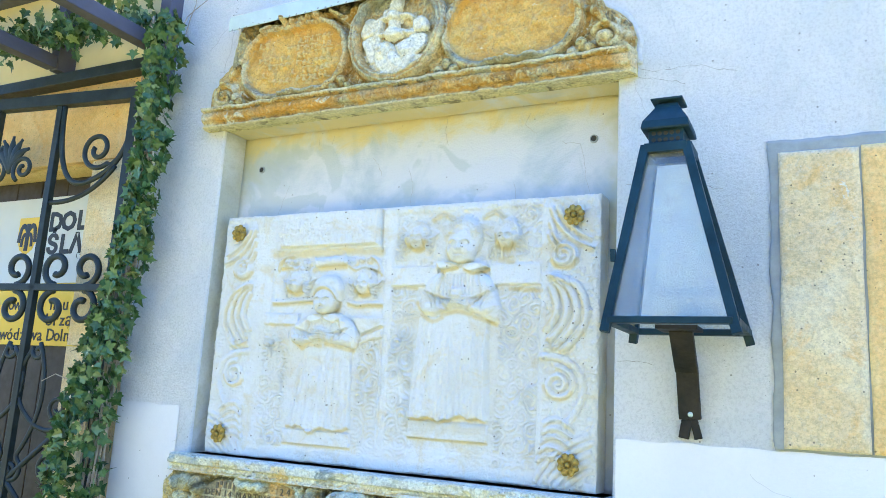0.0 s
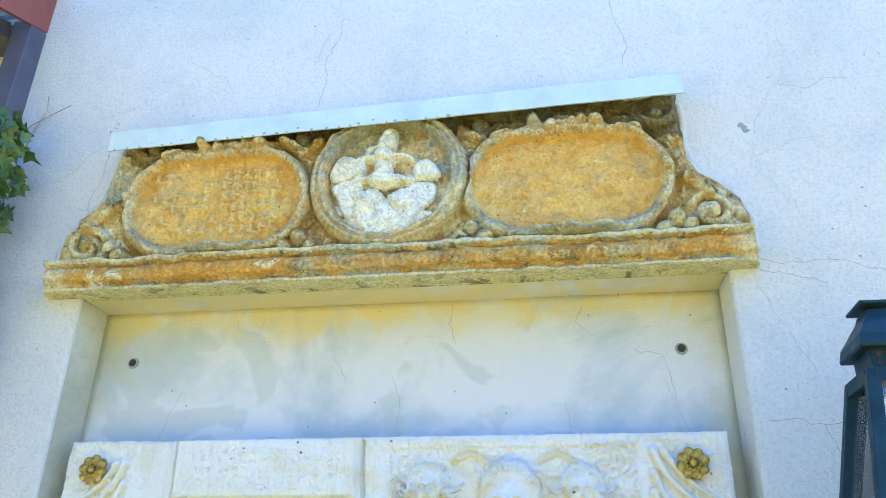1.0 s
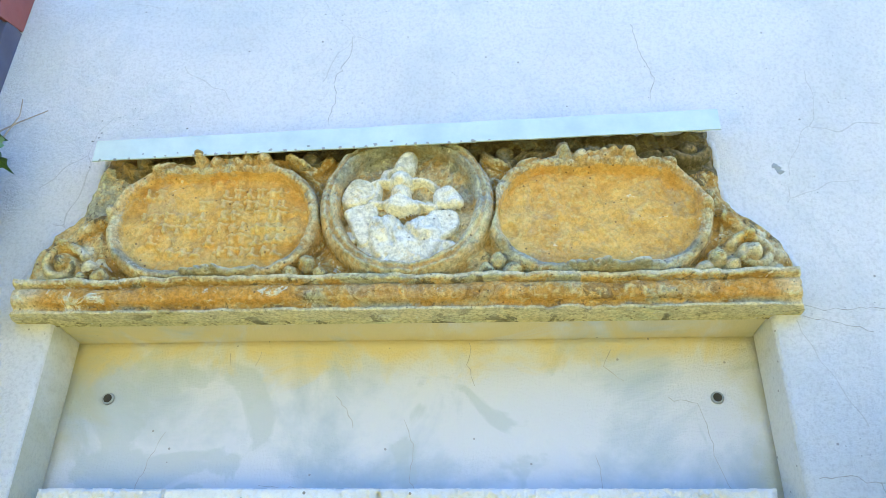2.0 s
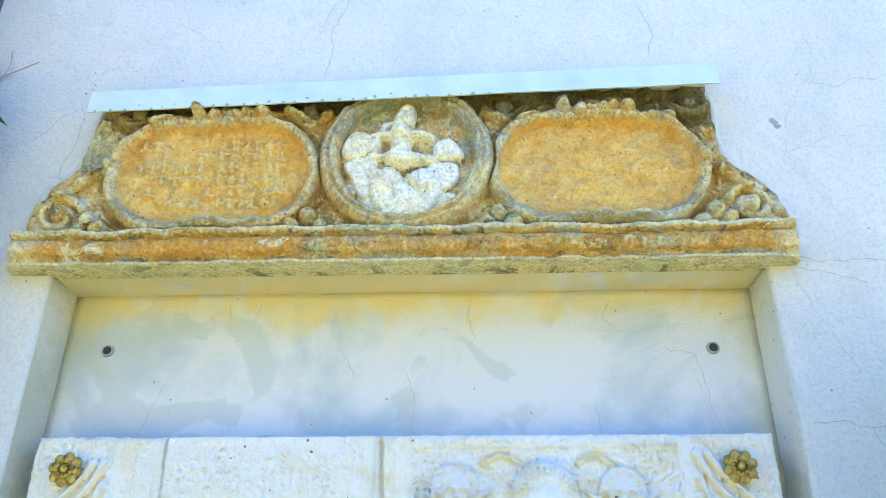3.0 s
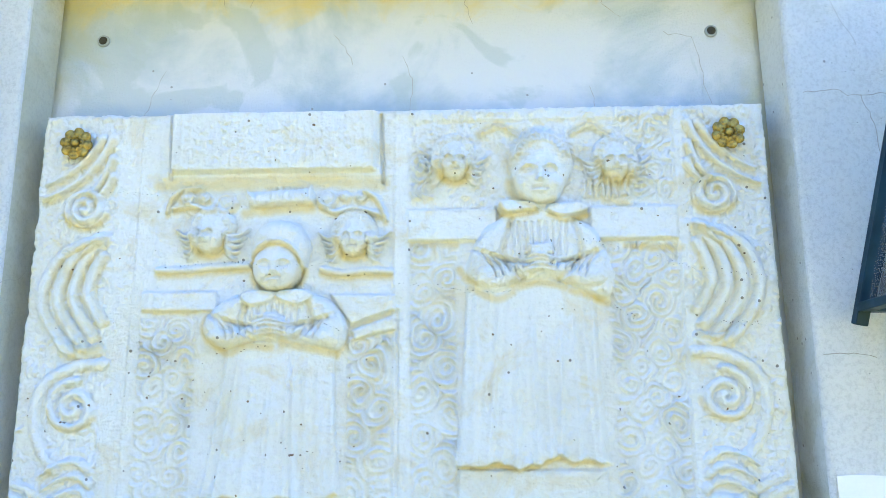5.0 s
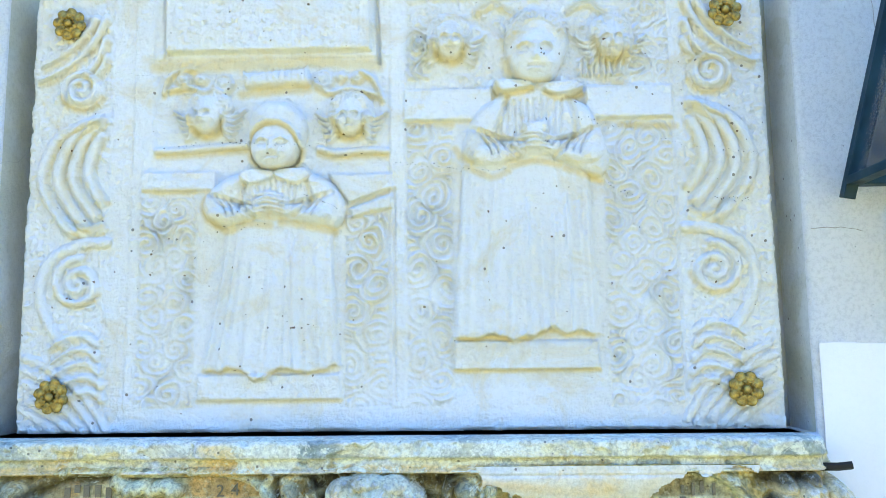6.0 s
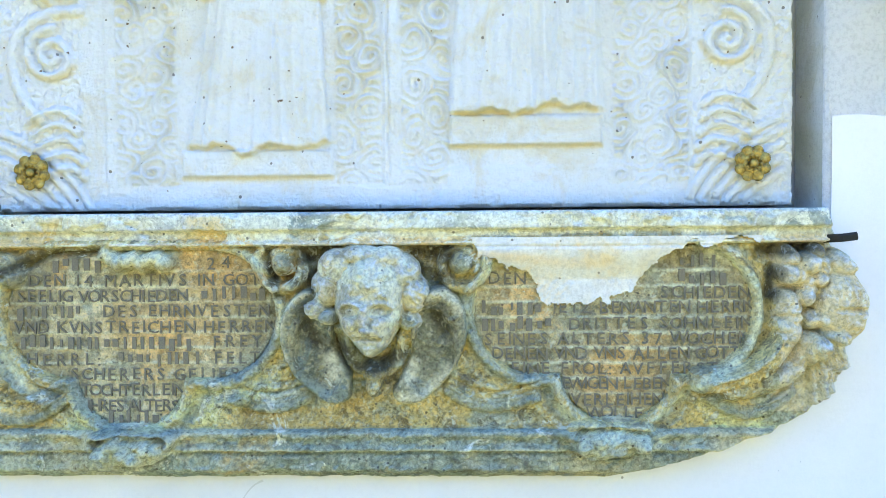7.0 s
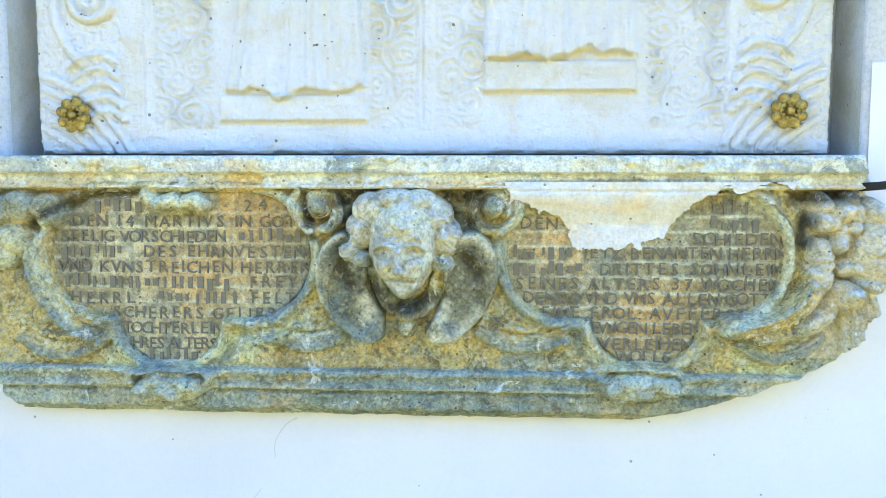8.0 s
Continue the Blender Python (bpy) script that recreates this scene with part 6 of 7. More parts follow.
def inscribe(text, x0, x1, y, z, size, material, parent, depth=0.0012, bold=0.0, wobble=0.0, turn=0.0, squeeze=1.0):
    """Letters set one by one from x0 to x1 on one line."""
    rn_ = random.Random(text)
    wide = [WIDTHS.get(ch, 1.0) for ch in text]
    k = (x1 - x0) / sum(wide)
    x = x0
    for ch, w in zip(text, wide):
        if ch != " ":
            ob = new("letter", glyph(ch, size, material, depth, bold))
            ob.parent = parent
            ob.matrix_basis = pose(x + k * w / 2, y, z + rn_.uniform(-wobble, wobble), 0, rn_.uniform(-900, 900) * wobble + turn, 0) @ Matrix.Diagonal((squeeze, 1, rn_.uniform(1 - 20 * wobble, 1 + 20 * wobble), 1))
        x += k * w


bm = bmesh.new()
box(bm, -0.5, 0.5, -0.5, 0.5, -0.5, 0.5)
STROKE = finish("worn_stroke", bm, LETTER)
stroke_mesh = STROKE.data
bpy.data.objects.remove(STROKE)


def worn(x0, x1, y, z, parent):
    """A worn word or name as plain upright bars of its size."""
    rn_ = random.Random(int(5000 * (x0 + z)))
    n = max(2, round((x1 - x0) / 0.016))
    for k in range(n):
        ob = new("worn_stroke", stroke_mesh)
        ob.parent = parent
        ob.matrix_basis = pose(x0 + (x1 - x0) * (k + 0.5 + rn_.uniform(-0.15, 0.15)) / n, y, z + 0.0105 + rn_.choice((-0.004, 0.0, 0.0, 0.004))) @ Matrix.Diagonal((rn_.uniform(0.004, 0.011), 0.0024, rn_.choice((0.021, 0.021, 0.013)), 1))


YL = YW - 0.040 - 0.0026
for field, lines in ((fields[0], (
        ("", (-0.586, 1.152), (-0.498, 1.152)), ("24", (-0.319, 1.153), (-0.265, 1.153)), ("DEN 14 MARTIVS IN GOTT", (-0.629, 1.123), (-0.195, 1.125)), ("SEELIG VORSCHIEDEN", (-0.651, 1.096), (-0.347, 1.097)), ("", (-0.325, 1.097), (-0.208, 1.098)),
        ("", (-0.652, 1.068), (-0.532, 1.069)), ("DES EHRNVESTEN", (-0.498, 1.069), (-0.203, 1.071)), ("VND KVNSTREICHEN HERREN", (-0.658, 1.040), (-0.192, 1.044)), ("", (-0.647, 1.013), (-0.337, 1.015)), ("FREY", (-0.310, 1.016), (-0.216, 1.017)),
        ("HERRL:", (-0.637, 0.985), (-0.501, 0.986)), ("", (-0.477, 0.986), (-0.325, 0.988)), ("FELT", (-0.307, 0.988), (-0.221, 0.989)), ("SCHERERS GELIEB", (-0.561, 0.958), (-0.256, 0.961)), ("TOCHTERLEIN", (-0.540, 0.930), (-0.355, 0.933)),
        ("IHRES ALTERS", (-0.529, 0.902), (-0.366, 0.905)), ("", (-0.494, 0.880), (-0.402, 0.881)))),
                     (fields[1], (
        ("", (0.496, 1.150), (0.567, 1.150)), ("DEN", (0.174, 1.123), (0.241, 1.123)), ("", (0.497, 1.123), (0.582, 1.123)), ("SCHIEDEN", (0.466, 1.097), (0.622, 1.098)), ("", (0.160, 1.070), (0.268, 1.071)),
        ("IETZ BENANTEN HERRN", (0.284, 1.071), (0.630, 1.073)), ("", (0.160, 1.042), (0.285, 1.043)), ("DRITTES SOHNLEIN", (0.312, 1.043), (0.627, 1.046)), ("SEINES ALTERS 37 WOCHEN", (0.164, 1.016), (0.623, 1.021)),
        ("DENEN VND VNS ALLEN GOTT", (0.181, 0.991), (0.606, 0.995)), ("EINE FROL: AVFFERST", (0.210, 0.965), (0.569, 0.969)), ("EWIGEN LEBEN", (0.300, 0.940), (0.488, 0.942)), ("VERLEIHEN", (0.316, 0.912), (0.475, 0.915)), ("WOLLE", (0.346, 0.890), (0.441, 0.891))))):
    for text, (x0, z0), (x1, z1) in lines:
        if text:
            inscribe(text, x0, x1, YL, (z0 + z1) / 2, 0.0305, LETTER, field, wobble=0.0012)
        else:
            worn(x0, x1, YL, (z0 + z1) / 2, field)


# ---- the zinc strip over the upper stone ----
zinc = thing("zinc_flashing", "pale zinc sheet strip capping the carved stone", "flashing")
bm = bmesh.new()
zl = [(-0.722 + 1.427 * i / 24, 2.857 + 0.046 * i / 24) for i in range(25)]
sec = [(0.0, 0.045), (-0.092, 0.030), (-0.098, 0.026), (-0.098, -0.030), (-0.094, -0.030), (-0.094, 0.022), (0.0, 0.038)]
rings = [[bm.verts.new((x, y, z + dz + 0.0006 * math.sin(i * 1.7))) for y, dz in sec] for i, (x, z) in enumerate(zl)]
for a, b in zip(rings, rings[1:]):
    for k in range(len(sec)):
        bm.faces.new((a[k], b[k], b[(k + 1) % len(sec)], a[(k + 1) % len(sec)]))
bm.faces.new(rings[0])
bm.faces.new(rings[-1][::-1])
part("sheet", bm, ZINC, zinc)


# ---- wall lantern ----
def wall_lantern(cx, cy):
    lan = thing("wall_lantern", "black steel tapered wall lantern with dusty glass panes", "lantern")
    zb, zt, hb, ht = 1.70, 2.150, 0.142, 0.050
    cor = [(-1, -1), (1, -1), (1, 1), (-1, 1)]
    at = lambda c, h, z: Vector((cx + c[0] * h - 0.045 * (z - zb), cy + c[1] * h - 0.06 * (z - zb), z))
    for c in cor:
        bm = bmesh.new()
        a, b = at(c, hb + 0.008, zb - 0.03), at(c, ht, zt)
        bar(bm, a, b, 0.022, 0.020, (0, 1, 0), 0.0015)
        part("corner_post", bm, LANTERN, lan)
    for k in range(4):
        c, d = cor[k], cor[(k + 1) % 4]
        bm = bmesh.new()
        bar(bm, at(c, hb, zb), at(d, hb, zb), 0.028, 0.016, (0, 0, 1), 0.0015)
        part("bottom_rail", bm, LANTERN, lan)
        bm = bmesh.new()
        bar(bm, at(c, ht + 0.002, zt - 0.008), at(d, ht + 0.002, zt - 0.008), 0.022, 0.024, (0, 0, 1), 0.0015)
        part("top_rail", bm, LANTERN, lan)
        q = [at(c, hb - 0.003, zb + 0.008), at(d, hb - 0.003, zb + 0.008), at(d, ht - 0.002, zt - 0.02), at(c, ht - 0.002, zt - 0.02)]
        n = (q[1] - q[0]).cross(q[3] - q[0]).normalized() * 0.003
        vs = [tuple(p) for p in q] + [tuple(p - n) for p in q]
        ob = mesh_object("pane", vs, [(0, 1, 2, 3), (7, 6, 5, 4), (0, 4, 5, 1), (1, 5, 6, 2), (2, 6, 7, 3), (3, 7, 4, 0)], GLASS)
        ob.visible_shadow = False
        adopt(ob, lan, "dusty glass pane")
    # vented neck, hipped cap and top plate
    cx, cy = cx - 0.021, cy - 0.028
    lean = Vector((0.021, 0.028, 0))
    bm = bmesh.new()
    box(bm, cx - 0.043, cx + 0.043, cy - 0.043, cy + 0.043, 2.145, 2.215, 0.002)
    neck = part("vent_collar", bm, LANTERN, lan)
    for k in range(5):
        for row in range(2):
            bm = bmesh.new()
            lathe(bm, [(0.0055, 0.0), (0.0055, 0.0015)], 10, (cx - 0.030 + 0.015 * k, cy - 0.043, 2.166 + 0.017 * row))
            part("vent_hole", bm, HOLE, neck)
    bm = bmesh.new()
    rg = [[bm.verts.new((cx + c[0] * h, cy + c[1] * h, z)) for c in cor] for h, z in ((0.058, 2.192), (0.060, 2.196), (0.056, 2.216), (0.030, 2.258), (0.027, 2.268))]
    for a, b in zip(rg, rg[1:]):
        for k in range(4):
            bm.faces.new((a[k], a[(k + 1) % 4], b[(k + 1) % 4], b[k]))
    bm.faces.new(rg[0][::-1])
    bm.faces.new(rg[-1])
    part("cap", bm, LANTERN, lan)
    bm = bmesh.new()
    box(bm, cx - 0.040, cx + 0.040, cy - 0.040, cy + 0.040, 2.266, 2.272, 0.002)
    for v in bm.verts:
        v.co.z += 0.010 * min(1.0, abs(v.co.x - cx) / 0.040) ** 2
    part("top_plate", bm, LANTERN, lan)
    bm = bmesh.new()
    bmesh.ops.create_uvsphere(bm, u_segments=14, v_segments=8, radius=0.018, matrix=pose(cx, cy, 2.276) @ Matrix.Diagonal((1, 1, 0.8, 1)))
    part("finial", bm, LANTERN, lan, smooth=True)
    cx, cy = cx + lean.x, cy + lean.y
    bm = bmesh.new()
    bar(bm, at((-1, -1), 0.12, 1.845) + Vector((-0.008, 0, 0)), at((-1, -1), 0.12, 1.875) + Vector((-0.008, 0, 0)), 0.012, 0.012)
    part("latch", bm, LANTERN, lan)
    # bracket: a flat forked iron let into the wall
    bm = bmesh.new()
    bar(bm, (cx, cy, 1.700), (cx, cy, 1.690), 0.10, 0.10, (0, 1, 0), 0.001)
    part("base_plate", bm, RUST, lan)
    bm = bmesh.new()
    bar(bm, (cx + 0.0, cy + 0.02, 1.695), (0.968, -0.045, 1.60), 0.058, 0.018, (0, 0.5, 1), 0.002)
    bar(bm, (0.968, -0.043, 1.615), (0.973, -0.022, 1.475), 0.056, 0.018, (0, 1, 0), 0.002)
    bar(bm, (0.966, -0.022, 1.482), (0.956, -0.020, 1.425), 0.026, 0.014, (0, 1, 0), 0.001)
    bar(bm, (0.980, -0.022, 1.482), (0.994, -0.020, 1.425), 0.020, 0.012, (0, 1, 0), 0.001)
    brk = part("bracket", bm, RUST, lan, "forked rusty iron bracket")
    bm = bmesh.new()
    lathe(bm, [(0.008, 0.0), (0.008, 0.004), (0.005, 0.007)], 12, (0.975, -0.028, 1.488))
    part("bolt", bm, ZINC, brk, "bright bolt head", True)
    return lan


wall_lantern(0.976, -0.200)


# ---- the portal with its gate, board, canopy and ivy ----
portal = thing("stone_portal", "yellow sandstone door surround behind an iron gate", "door surround", kind="structure")
block("jamb_block", -1.500, -1.145, 1.62, 2.405, 0.036, JAMB, 51, portal, 0.003)
block("jamb_block", -1.500, -1.145, 0.82, 1.614, 0.036, JAMB, 53, portal, 0.003)
block("jamb_block", -1.500, -1.145, 0.0, 0.814, 0.036, JAMB, 54, portal, 0.003)
block("lintel_block", -2.75, -1.145, 2.410, 2.765, 0.034, JAMB2, 57, portal, 0.003)
bm = bmesh.new()
box(bm, -9.0, -1.10, 0.045, 0.40, 2.40, 4.5)
box(bm, -1.498, -1.10, 0.045, 0.40, 0.0, 2.40)
box(bm, -9.0, -2.75, 0.045, 0.40, 0.0, 2.40)
part("masonry", bm, JAMB2, portal)
cream = Relief(lambda z: 0 * z - 4.0, lambda z: 0 * z - 1.10, 2.77, 4.5, 0.04)
cream.lift(rough_field(cream.x, cream.z, 0.3, 121), 0.006)
tagged(cream.build("plaster_panel", CREAM, 0.02, 0.046), "yellowed cream plaster above the door", "wall", kind="structure")
bm = bmesh.new()
for k in range(7):
    box(bm, -2.75 + 0.18 * k, -2.75 + 0.18 * k + 0.176, 0.16, 0.20, 0.02, 2.45, 0.004)
tagged(finish("door_1", bm, DOORWOOD), "dark brown boarded door, closed", "door", kind="structure")

sign = thing("information_board", "white and yellow printed board fixed to the door", "sign")
bm = bmesh.new()
box(bm, -2.42, -1.585, 0.148, 0.159, 1.905, 2.312, 0.001)
part("white_field", bm, PAPER, sign)
bm = bmesh.new()
box(bm, -2.42, -1.585, 0.148, 0.159, 1.622, 1.904, 0.001)
part("yellow_field", bm, YELLOW, sign)
inscribe("DOL", -1.925, -1.665, 0.147, 2.150, 0.122, INK, sign, bold=0.005)
inscribe("ŚLĄ", -1.925, -1.685, 0.147, 2.043, 0.122, INK, sign, bold=0.005)
for z, text, x0, x1 in ((1.782, "nowację", -2.17, -1.885), (1.782, "hau o", -1.84, -1.655), (1.712, "Urzą", -1.85, -1.68), (1.644, "ewództwa", -2.20, -1.855), (1.644, "Dolnoś", -1.83, -1.59)):
    inscribe(text, x0, x1, 0.147, z, 0.078, INK, sign, bold=0.0005)
bm = bmesh.new()
cz = 2.13
prof = [(-0.07, 0.09), (0.07, 0.09), (0.07, -0.01), (0.045, -0.065), (0.0, -0.09), (-0.045, -0.065), (-0.07, -0.01)]
top = [bm.verts.new((-2.07 + x, 0.1465, cz + z)) for x, z in prof]
low = [bm.verts.new((-2.07 + x, 0.149, cz + z)) for x, z in prof]
bm.faces.new(top)
for k in range(7):
    bm.faces.new((top[k], low[k], low[(k + 1) % 7], top[(k + 1) % 7]))
shield = part("shield", bm, YELLOW, sign)
bm = bmesh.new()
for g in (-1, 1):
    sweep(bm, [(-2.07 + g * x, 0.1455, cz + z) for x, z in bez((0.0, 0.02), (0.05, 0.10), (0.058, -0.03))], 0.012, 6, 0.1)
    sweep(bm, [(-2.07 + g * x, 0.1455, cz + z) for x, z in bez((0.0, 0.0), (0.035, 0.03), (0.035, -0.05))], 0.010, 6, 0.1)
sweep(bm, [(-2.07, 0.1455, cz + 0.06), (-2.07, 0.1455, cz), (-2.07, 0.1455, cz - 0.07)], 0.014, 6, 0.1)
part("emblem", bm, INK, shield)


def gate():
    g = thing("iron_gate", "black wrought iron gate with scrolls and square bars", "gate")
    L = lambda pts: [(a, 0.0, b) for a, b in pts]

    def rod(name, pts, r, flat=0.8, taper=None):
        bm = bmesh.new()
        sweep(bm, L(pts), r, 8, flat, taper)
        return part(name, bm, IRON, g, smooth=True)

    def sq(name, a, b, w, d=0.03):
        bm = bmesh.new()
        bar(bm, (a[0], 0, a[1]), (b[0], 0, b[1]), w, d, (0, 1, 0), 0.002)
        return part(name, bm, IRON, g)

    sq("stile", (0.038, 0.03), (0.038, 2.645), 0.062, 0.045)
    sq("stile", (1.45, 0.03), (1.45, 2.645), 0.062, 0.045)
    sq("top_rail", (0.005, 2.655), (1.48, 2.655), 0.052, 0.045)
    sq("bottom_rail", (0.005, 0.06), (1.48, 0.06), 0.052, 0.045)
    sq("middle_rail", (0.068, 1.845), (1.42, 1.845), 0.028, 0.028)
    for x in (0.452, 0.80, 1.12):
        sq("upright", (x, 0.08), (x, 2.63), 0.028, 0.028)
    for bay in (0.0, 0.68):
        rod("scroll", spiral(0.222 + bay, 2.425, 0.018, 0.085, 30, -1.45, 44) + bez((0.20 + bay, 2.345), (0.10 + bay, 2.34), (0.070 + bay, 2.47), 10)[3:], 0.011)
        rod("scroll", bez((0.435 + bay, 2.63), (0.43 + bay, 2.20), (0.22 + bay, 2.300), 18) + bez((0.22 + bay, 2.300), (0.11 + bay, 2.34), (0.072 + bay, 2.46), 12)[1:], 0.012)
        rod("scroll", bez((0.45 + bay, 2.205), (0.25 + bay, 2.19), (0.12 + bay, 2.35), 14), 0.011)
    for cx, cz, d in ((0.345, 1.925, 1), (0.19, 1.922, -1), (0.345, 1.762, -1), (0.19, 1.765, 1), (0.555, 1.925, -1), (0.555, 1.762, 1)):
        rod("volute", spiral(cx, cz, 0.070, 0.026, 270 if cz > 1.85 else 90, d * 1.05, 30), 0.014)
    for bay, m in ((0.0, 1), (0.90, -1)):
        f = lambda pts: [(bay + m * a, b) for a, b in pts]
        rod("scroll", f(spiral(0.375, 1.585, 0.010, 0.032, 0, 1.0, 14) + bez((0.40, 1.60), (0.52, 1.45), (0.40, 1.34), 14) + bez((0.40, 1.34), (0.27, 1.22), (0.155, 1.345), 14)[1:]), 0.010)
        rod("scroll", f(spiral(0.235, 1.37, 0.055, 0.012, 200, 1.4, 28)), 0.009)
        rod("scroll", f(spiral(0.245, 1.15, 0.075, 0.014, 120, 1.4, 30)), 0.010)
        rod("brace", f([(0.145, 1.345), (0.30, 1.21), (0.48, 1.055), (0.60, 0.95)]), 0.012)
        rod("scroll", f(bez((0.53, 1.62), (0.64, 1.40), (0.49, 1.18), 16) + spiral(0.47, 1.12, 0.05, 0.012, 60, -1.3, 24)), 0.010)
    # a leafy finial between the scrolls
    for a in (-50, -25, 0, 25, 50):
        x1, z1 = 0.70 + 0.13 * math.sin(radians(a)), 2.34 + 0.17 * math.cos(radians(a))
        rod("leaf_tip", bez((0.70, 2.34), (0.70 + 0.03 * math.sin(radians(a)), 2.44), (x1, z1), 10), 0.016, 0.5, lambda t: 0.5 + 0.9 * math.sin(math.pi * min(1, t * 1.1)))
    rod("scroll", spiral(0.62, 2.36, 0.06, 0.012, 300, 1.4, 26), 0.010)
    rod("scroll", spiral(0.78, 2.36, 0.06, 0.012, 240, -1.4, 26), 0.010)
    g.matrix_basis = pose(-1.17, -0.045, 0.0, 0, 0, 187)
    return g


gate()

canopy = thing("door_canopy", "grey steel door canopy with red sheet edging", "canopy")
bm = bmesh.new()
box(bm, -1.135, -1.075, -0.075, 0.019, 2.62, 3.32, 0.003)
part("post", bm, STEEL, canopy)
bm = bmesh.new()
box(bm, -1.79, -1.735, -0.07, 0.019, 2.83, 3.32, 0.003)
part("post", bm, STEEL, canopy)
bm = bmesh.new()
box(bm, -3.2, -1.136, -0.065, 0.019, 2.762, 2.812, 0.003)
part("transom", bm, IRON, canopy)
bm = bmesh.new()
box(bm, -3.2, -1.136, -0.065, 0.015, 3.27, 3.32, 0.003)
part("wall_rail", bm, STEEL, canopy)
for x in (-1.165, -1.765):
    bm = bmesh.new()
    box(bm, x - 0.030, x + 0.030, -1.05, -0.076, 2.832, 2.892, 0.004)
    part("arm", bm, STEEL, canopy)
    bm = bmesh.new()
    bar(bm, (x, -0.07, 3.29), (x, -1.05, 2.93), 0.05, 0.05, (1, 0, 0), 0.003)
    part("rafter", bm, STEEL, canopy)
bm = bmesh.new()
box(bm, -3.2, -1.10, -1.10, -1.05, 2.84, 2.96, 0.003)
part("front_beam", bm, STEEL, canopy)
vs = [(-3.2, YW, 3.345), (-1.09, YW, 3.345), (-1.09, -1.12, 2.945), (-3.2, -1.12, 2.945)]
ob = mesh_object("roof_sheet", vs + [(x, y, z + 0.02) for x, y, z in vs], [(0, 1, 2, 3), (7, 6, 5, 4), (0, 4, 5, 1), (1, 5, 6, 2), (2, 6, 7, 3), (3, 7, 4, 0)], GLASS)
# unseen pane made clear and shadowless so daylight reaches the cream plaster
ob.visible_shadow = False
adopt(ob, canopy, "clear plastic roof pane")
vs = [(-1.085, YW - 0.001, 3.325), (-1.085, -1.13, 2.91), (-1.085, -1.13, 3.05), (-1.085, YW - 0.001, 3.50)]
ob = mesh_object("edge_flashing", vs + [(x + 0.012, y, z) for x, y, z in vs], [(0, 1, 2, 3), (7, 6, 5, 4), (0, 4, 5, 1), (1, 5, 6, 2), (2, 6, 7, 3), (3, 7, 4, 0)], REDROOF)
adopt(ob, canopy, "red-brown sheet edging")


def ivy_leaf(seed):
    """One five-lobed ivy leaf, folded along its midrib."""
    rn_ = random.Random(seed)
    out = [(0.0, -0.30), (0.22, -0.42), (0.48, -0.26), (0.34, -0.04), (0.64, 0.20), (0.28, 0.24), (0.18, 0.48), (0.0, 0.86)]
    pts = [(x * rn_.uniform(0.85, 1.15), z * rn_.uniform(0.9, 1.1)) for x, z in out]
    pts[0], pts[-1] = (0.0, -0.28), (0.0, pts[-1][1])
    fold = rn_.uniform(0.1, 0.35)
    verts = [(0, 0, z) for z in (-0.28, 0.05, 0.4, pts[-1][1])]
    faces = []
    for g in (1, -1):
        b = len(verts)
        for x, z in pts[1:-1]:
            verts.append((g * x, -fold * abs(x) - 0.15 * (z - 0.1) ** 2 + rn_.uniform(-0.03, 0.03), z))
        e = list(range(b, b + 6))
        tri = [(0, e[0], 1), (e[0], e[1], 1), (e[1], e[2], 1), (e[2], e[3], 1), (e[3], 2, 1), (e[3], e[4], 2), (e[4], e[5], 2), (e[5], 3, 2)]
        faces += tri if g > 0 else [t[::-1] for t in tri]
    return verts, faces


def leaf_place(rn_, front):
    """A random leaf pose along the wall column or the run over the door."""
    if front:
        t = rn_.random()
        z = 0.85 + 2.08 * t
        cx = np.interp(z, [0.8, 1.25, 1.56, 1.9, 2.2, 2.6, 2.95], [-1.20, -1.19, -1.14, -1.065, -1.04, -1.03, -1.025])
        w = np.interp(z, [0.8, 1.3, 1.6, 2.2, 2.8, 2.95], [0.15, 0.135, 0.11, 0.08, 0.095, 0.07])
        a = rn_.uniform(-math.pi, 0)
        r = w * math.sqrt(rn_.uniform(0.2, 1.0))
        p = Vector((cx + r * math.cos(a), -0.10 + 0.9 * r * math.sin(a), z))
    else:
        x = rn_.uniform(-2.6, -1.12)
        p = Vector((x, -0.085 - rn_.random() * 0.10, 2.94 - 0.05 * (x + 1.12) + rn_.gauss(0, 0.045)))
    m = Matrix.Translation(p) @ pose(0, 0, 0, rn_.uniform(-70, 20), rn_.gauss(180, 55), rn_.uniform(-70, 70))
    return m @ Matrix.Scale(rn_.uniform(0.026, 0.050), 4)


ivy = thing("ivy", "green ivy climbing the canopy post and over the door", "ivy")
leaf_meshes = []
for k in range(8):
    vs, fs = ivy_leaf(k)
    me = bpy.data.meshes.new("leaf")
    me.from_pydata(vs, [], fs)
    me.materials.append(LEAF)
    leaf_meshes.append(me)
rn = random.Random(77)
for k in range(300):
    ob = new("leaf", rn.choice(leaf_meshes))
    ob.parent = ivy
    ob.matrix_basis = leaf_place(rn, True)
verts, faces = [], []
for k in range(1700):
    vs, fs = ivy_leaf(rn.randrange(40))
    m = leaf_place(rn, k > 650)
    b = len(verts)
    verts += [tuple(m @ Vector(v)) for v in vs]
    faces += [tuple(b + i for i in f) for f in fs]
ob = adopt(mesh_object("foliage", verts, faces, LEAFS), ivy, "dense small green leaves")
tagged(ob, kind="stuff")
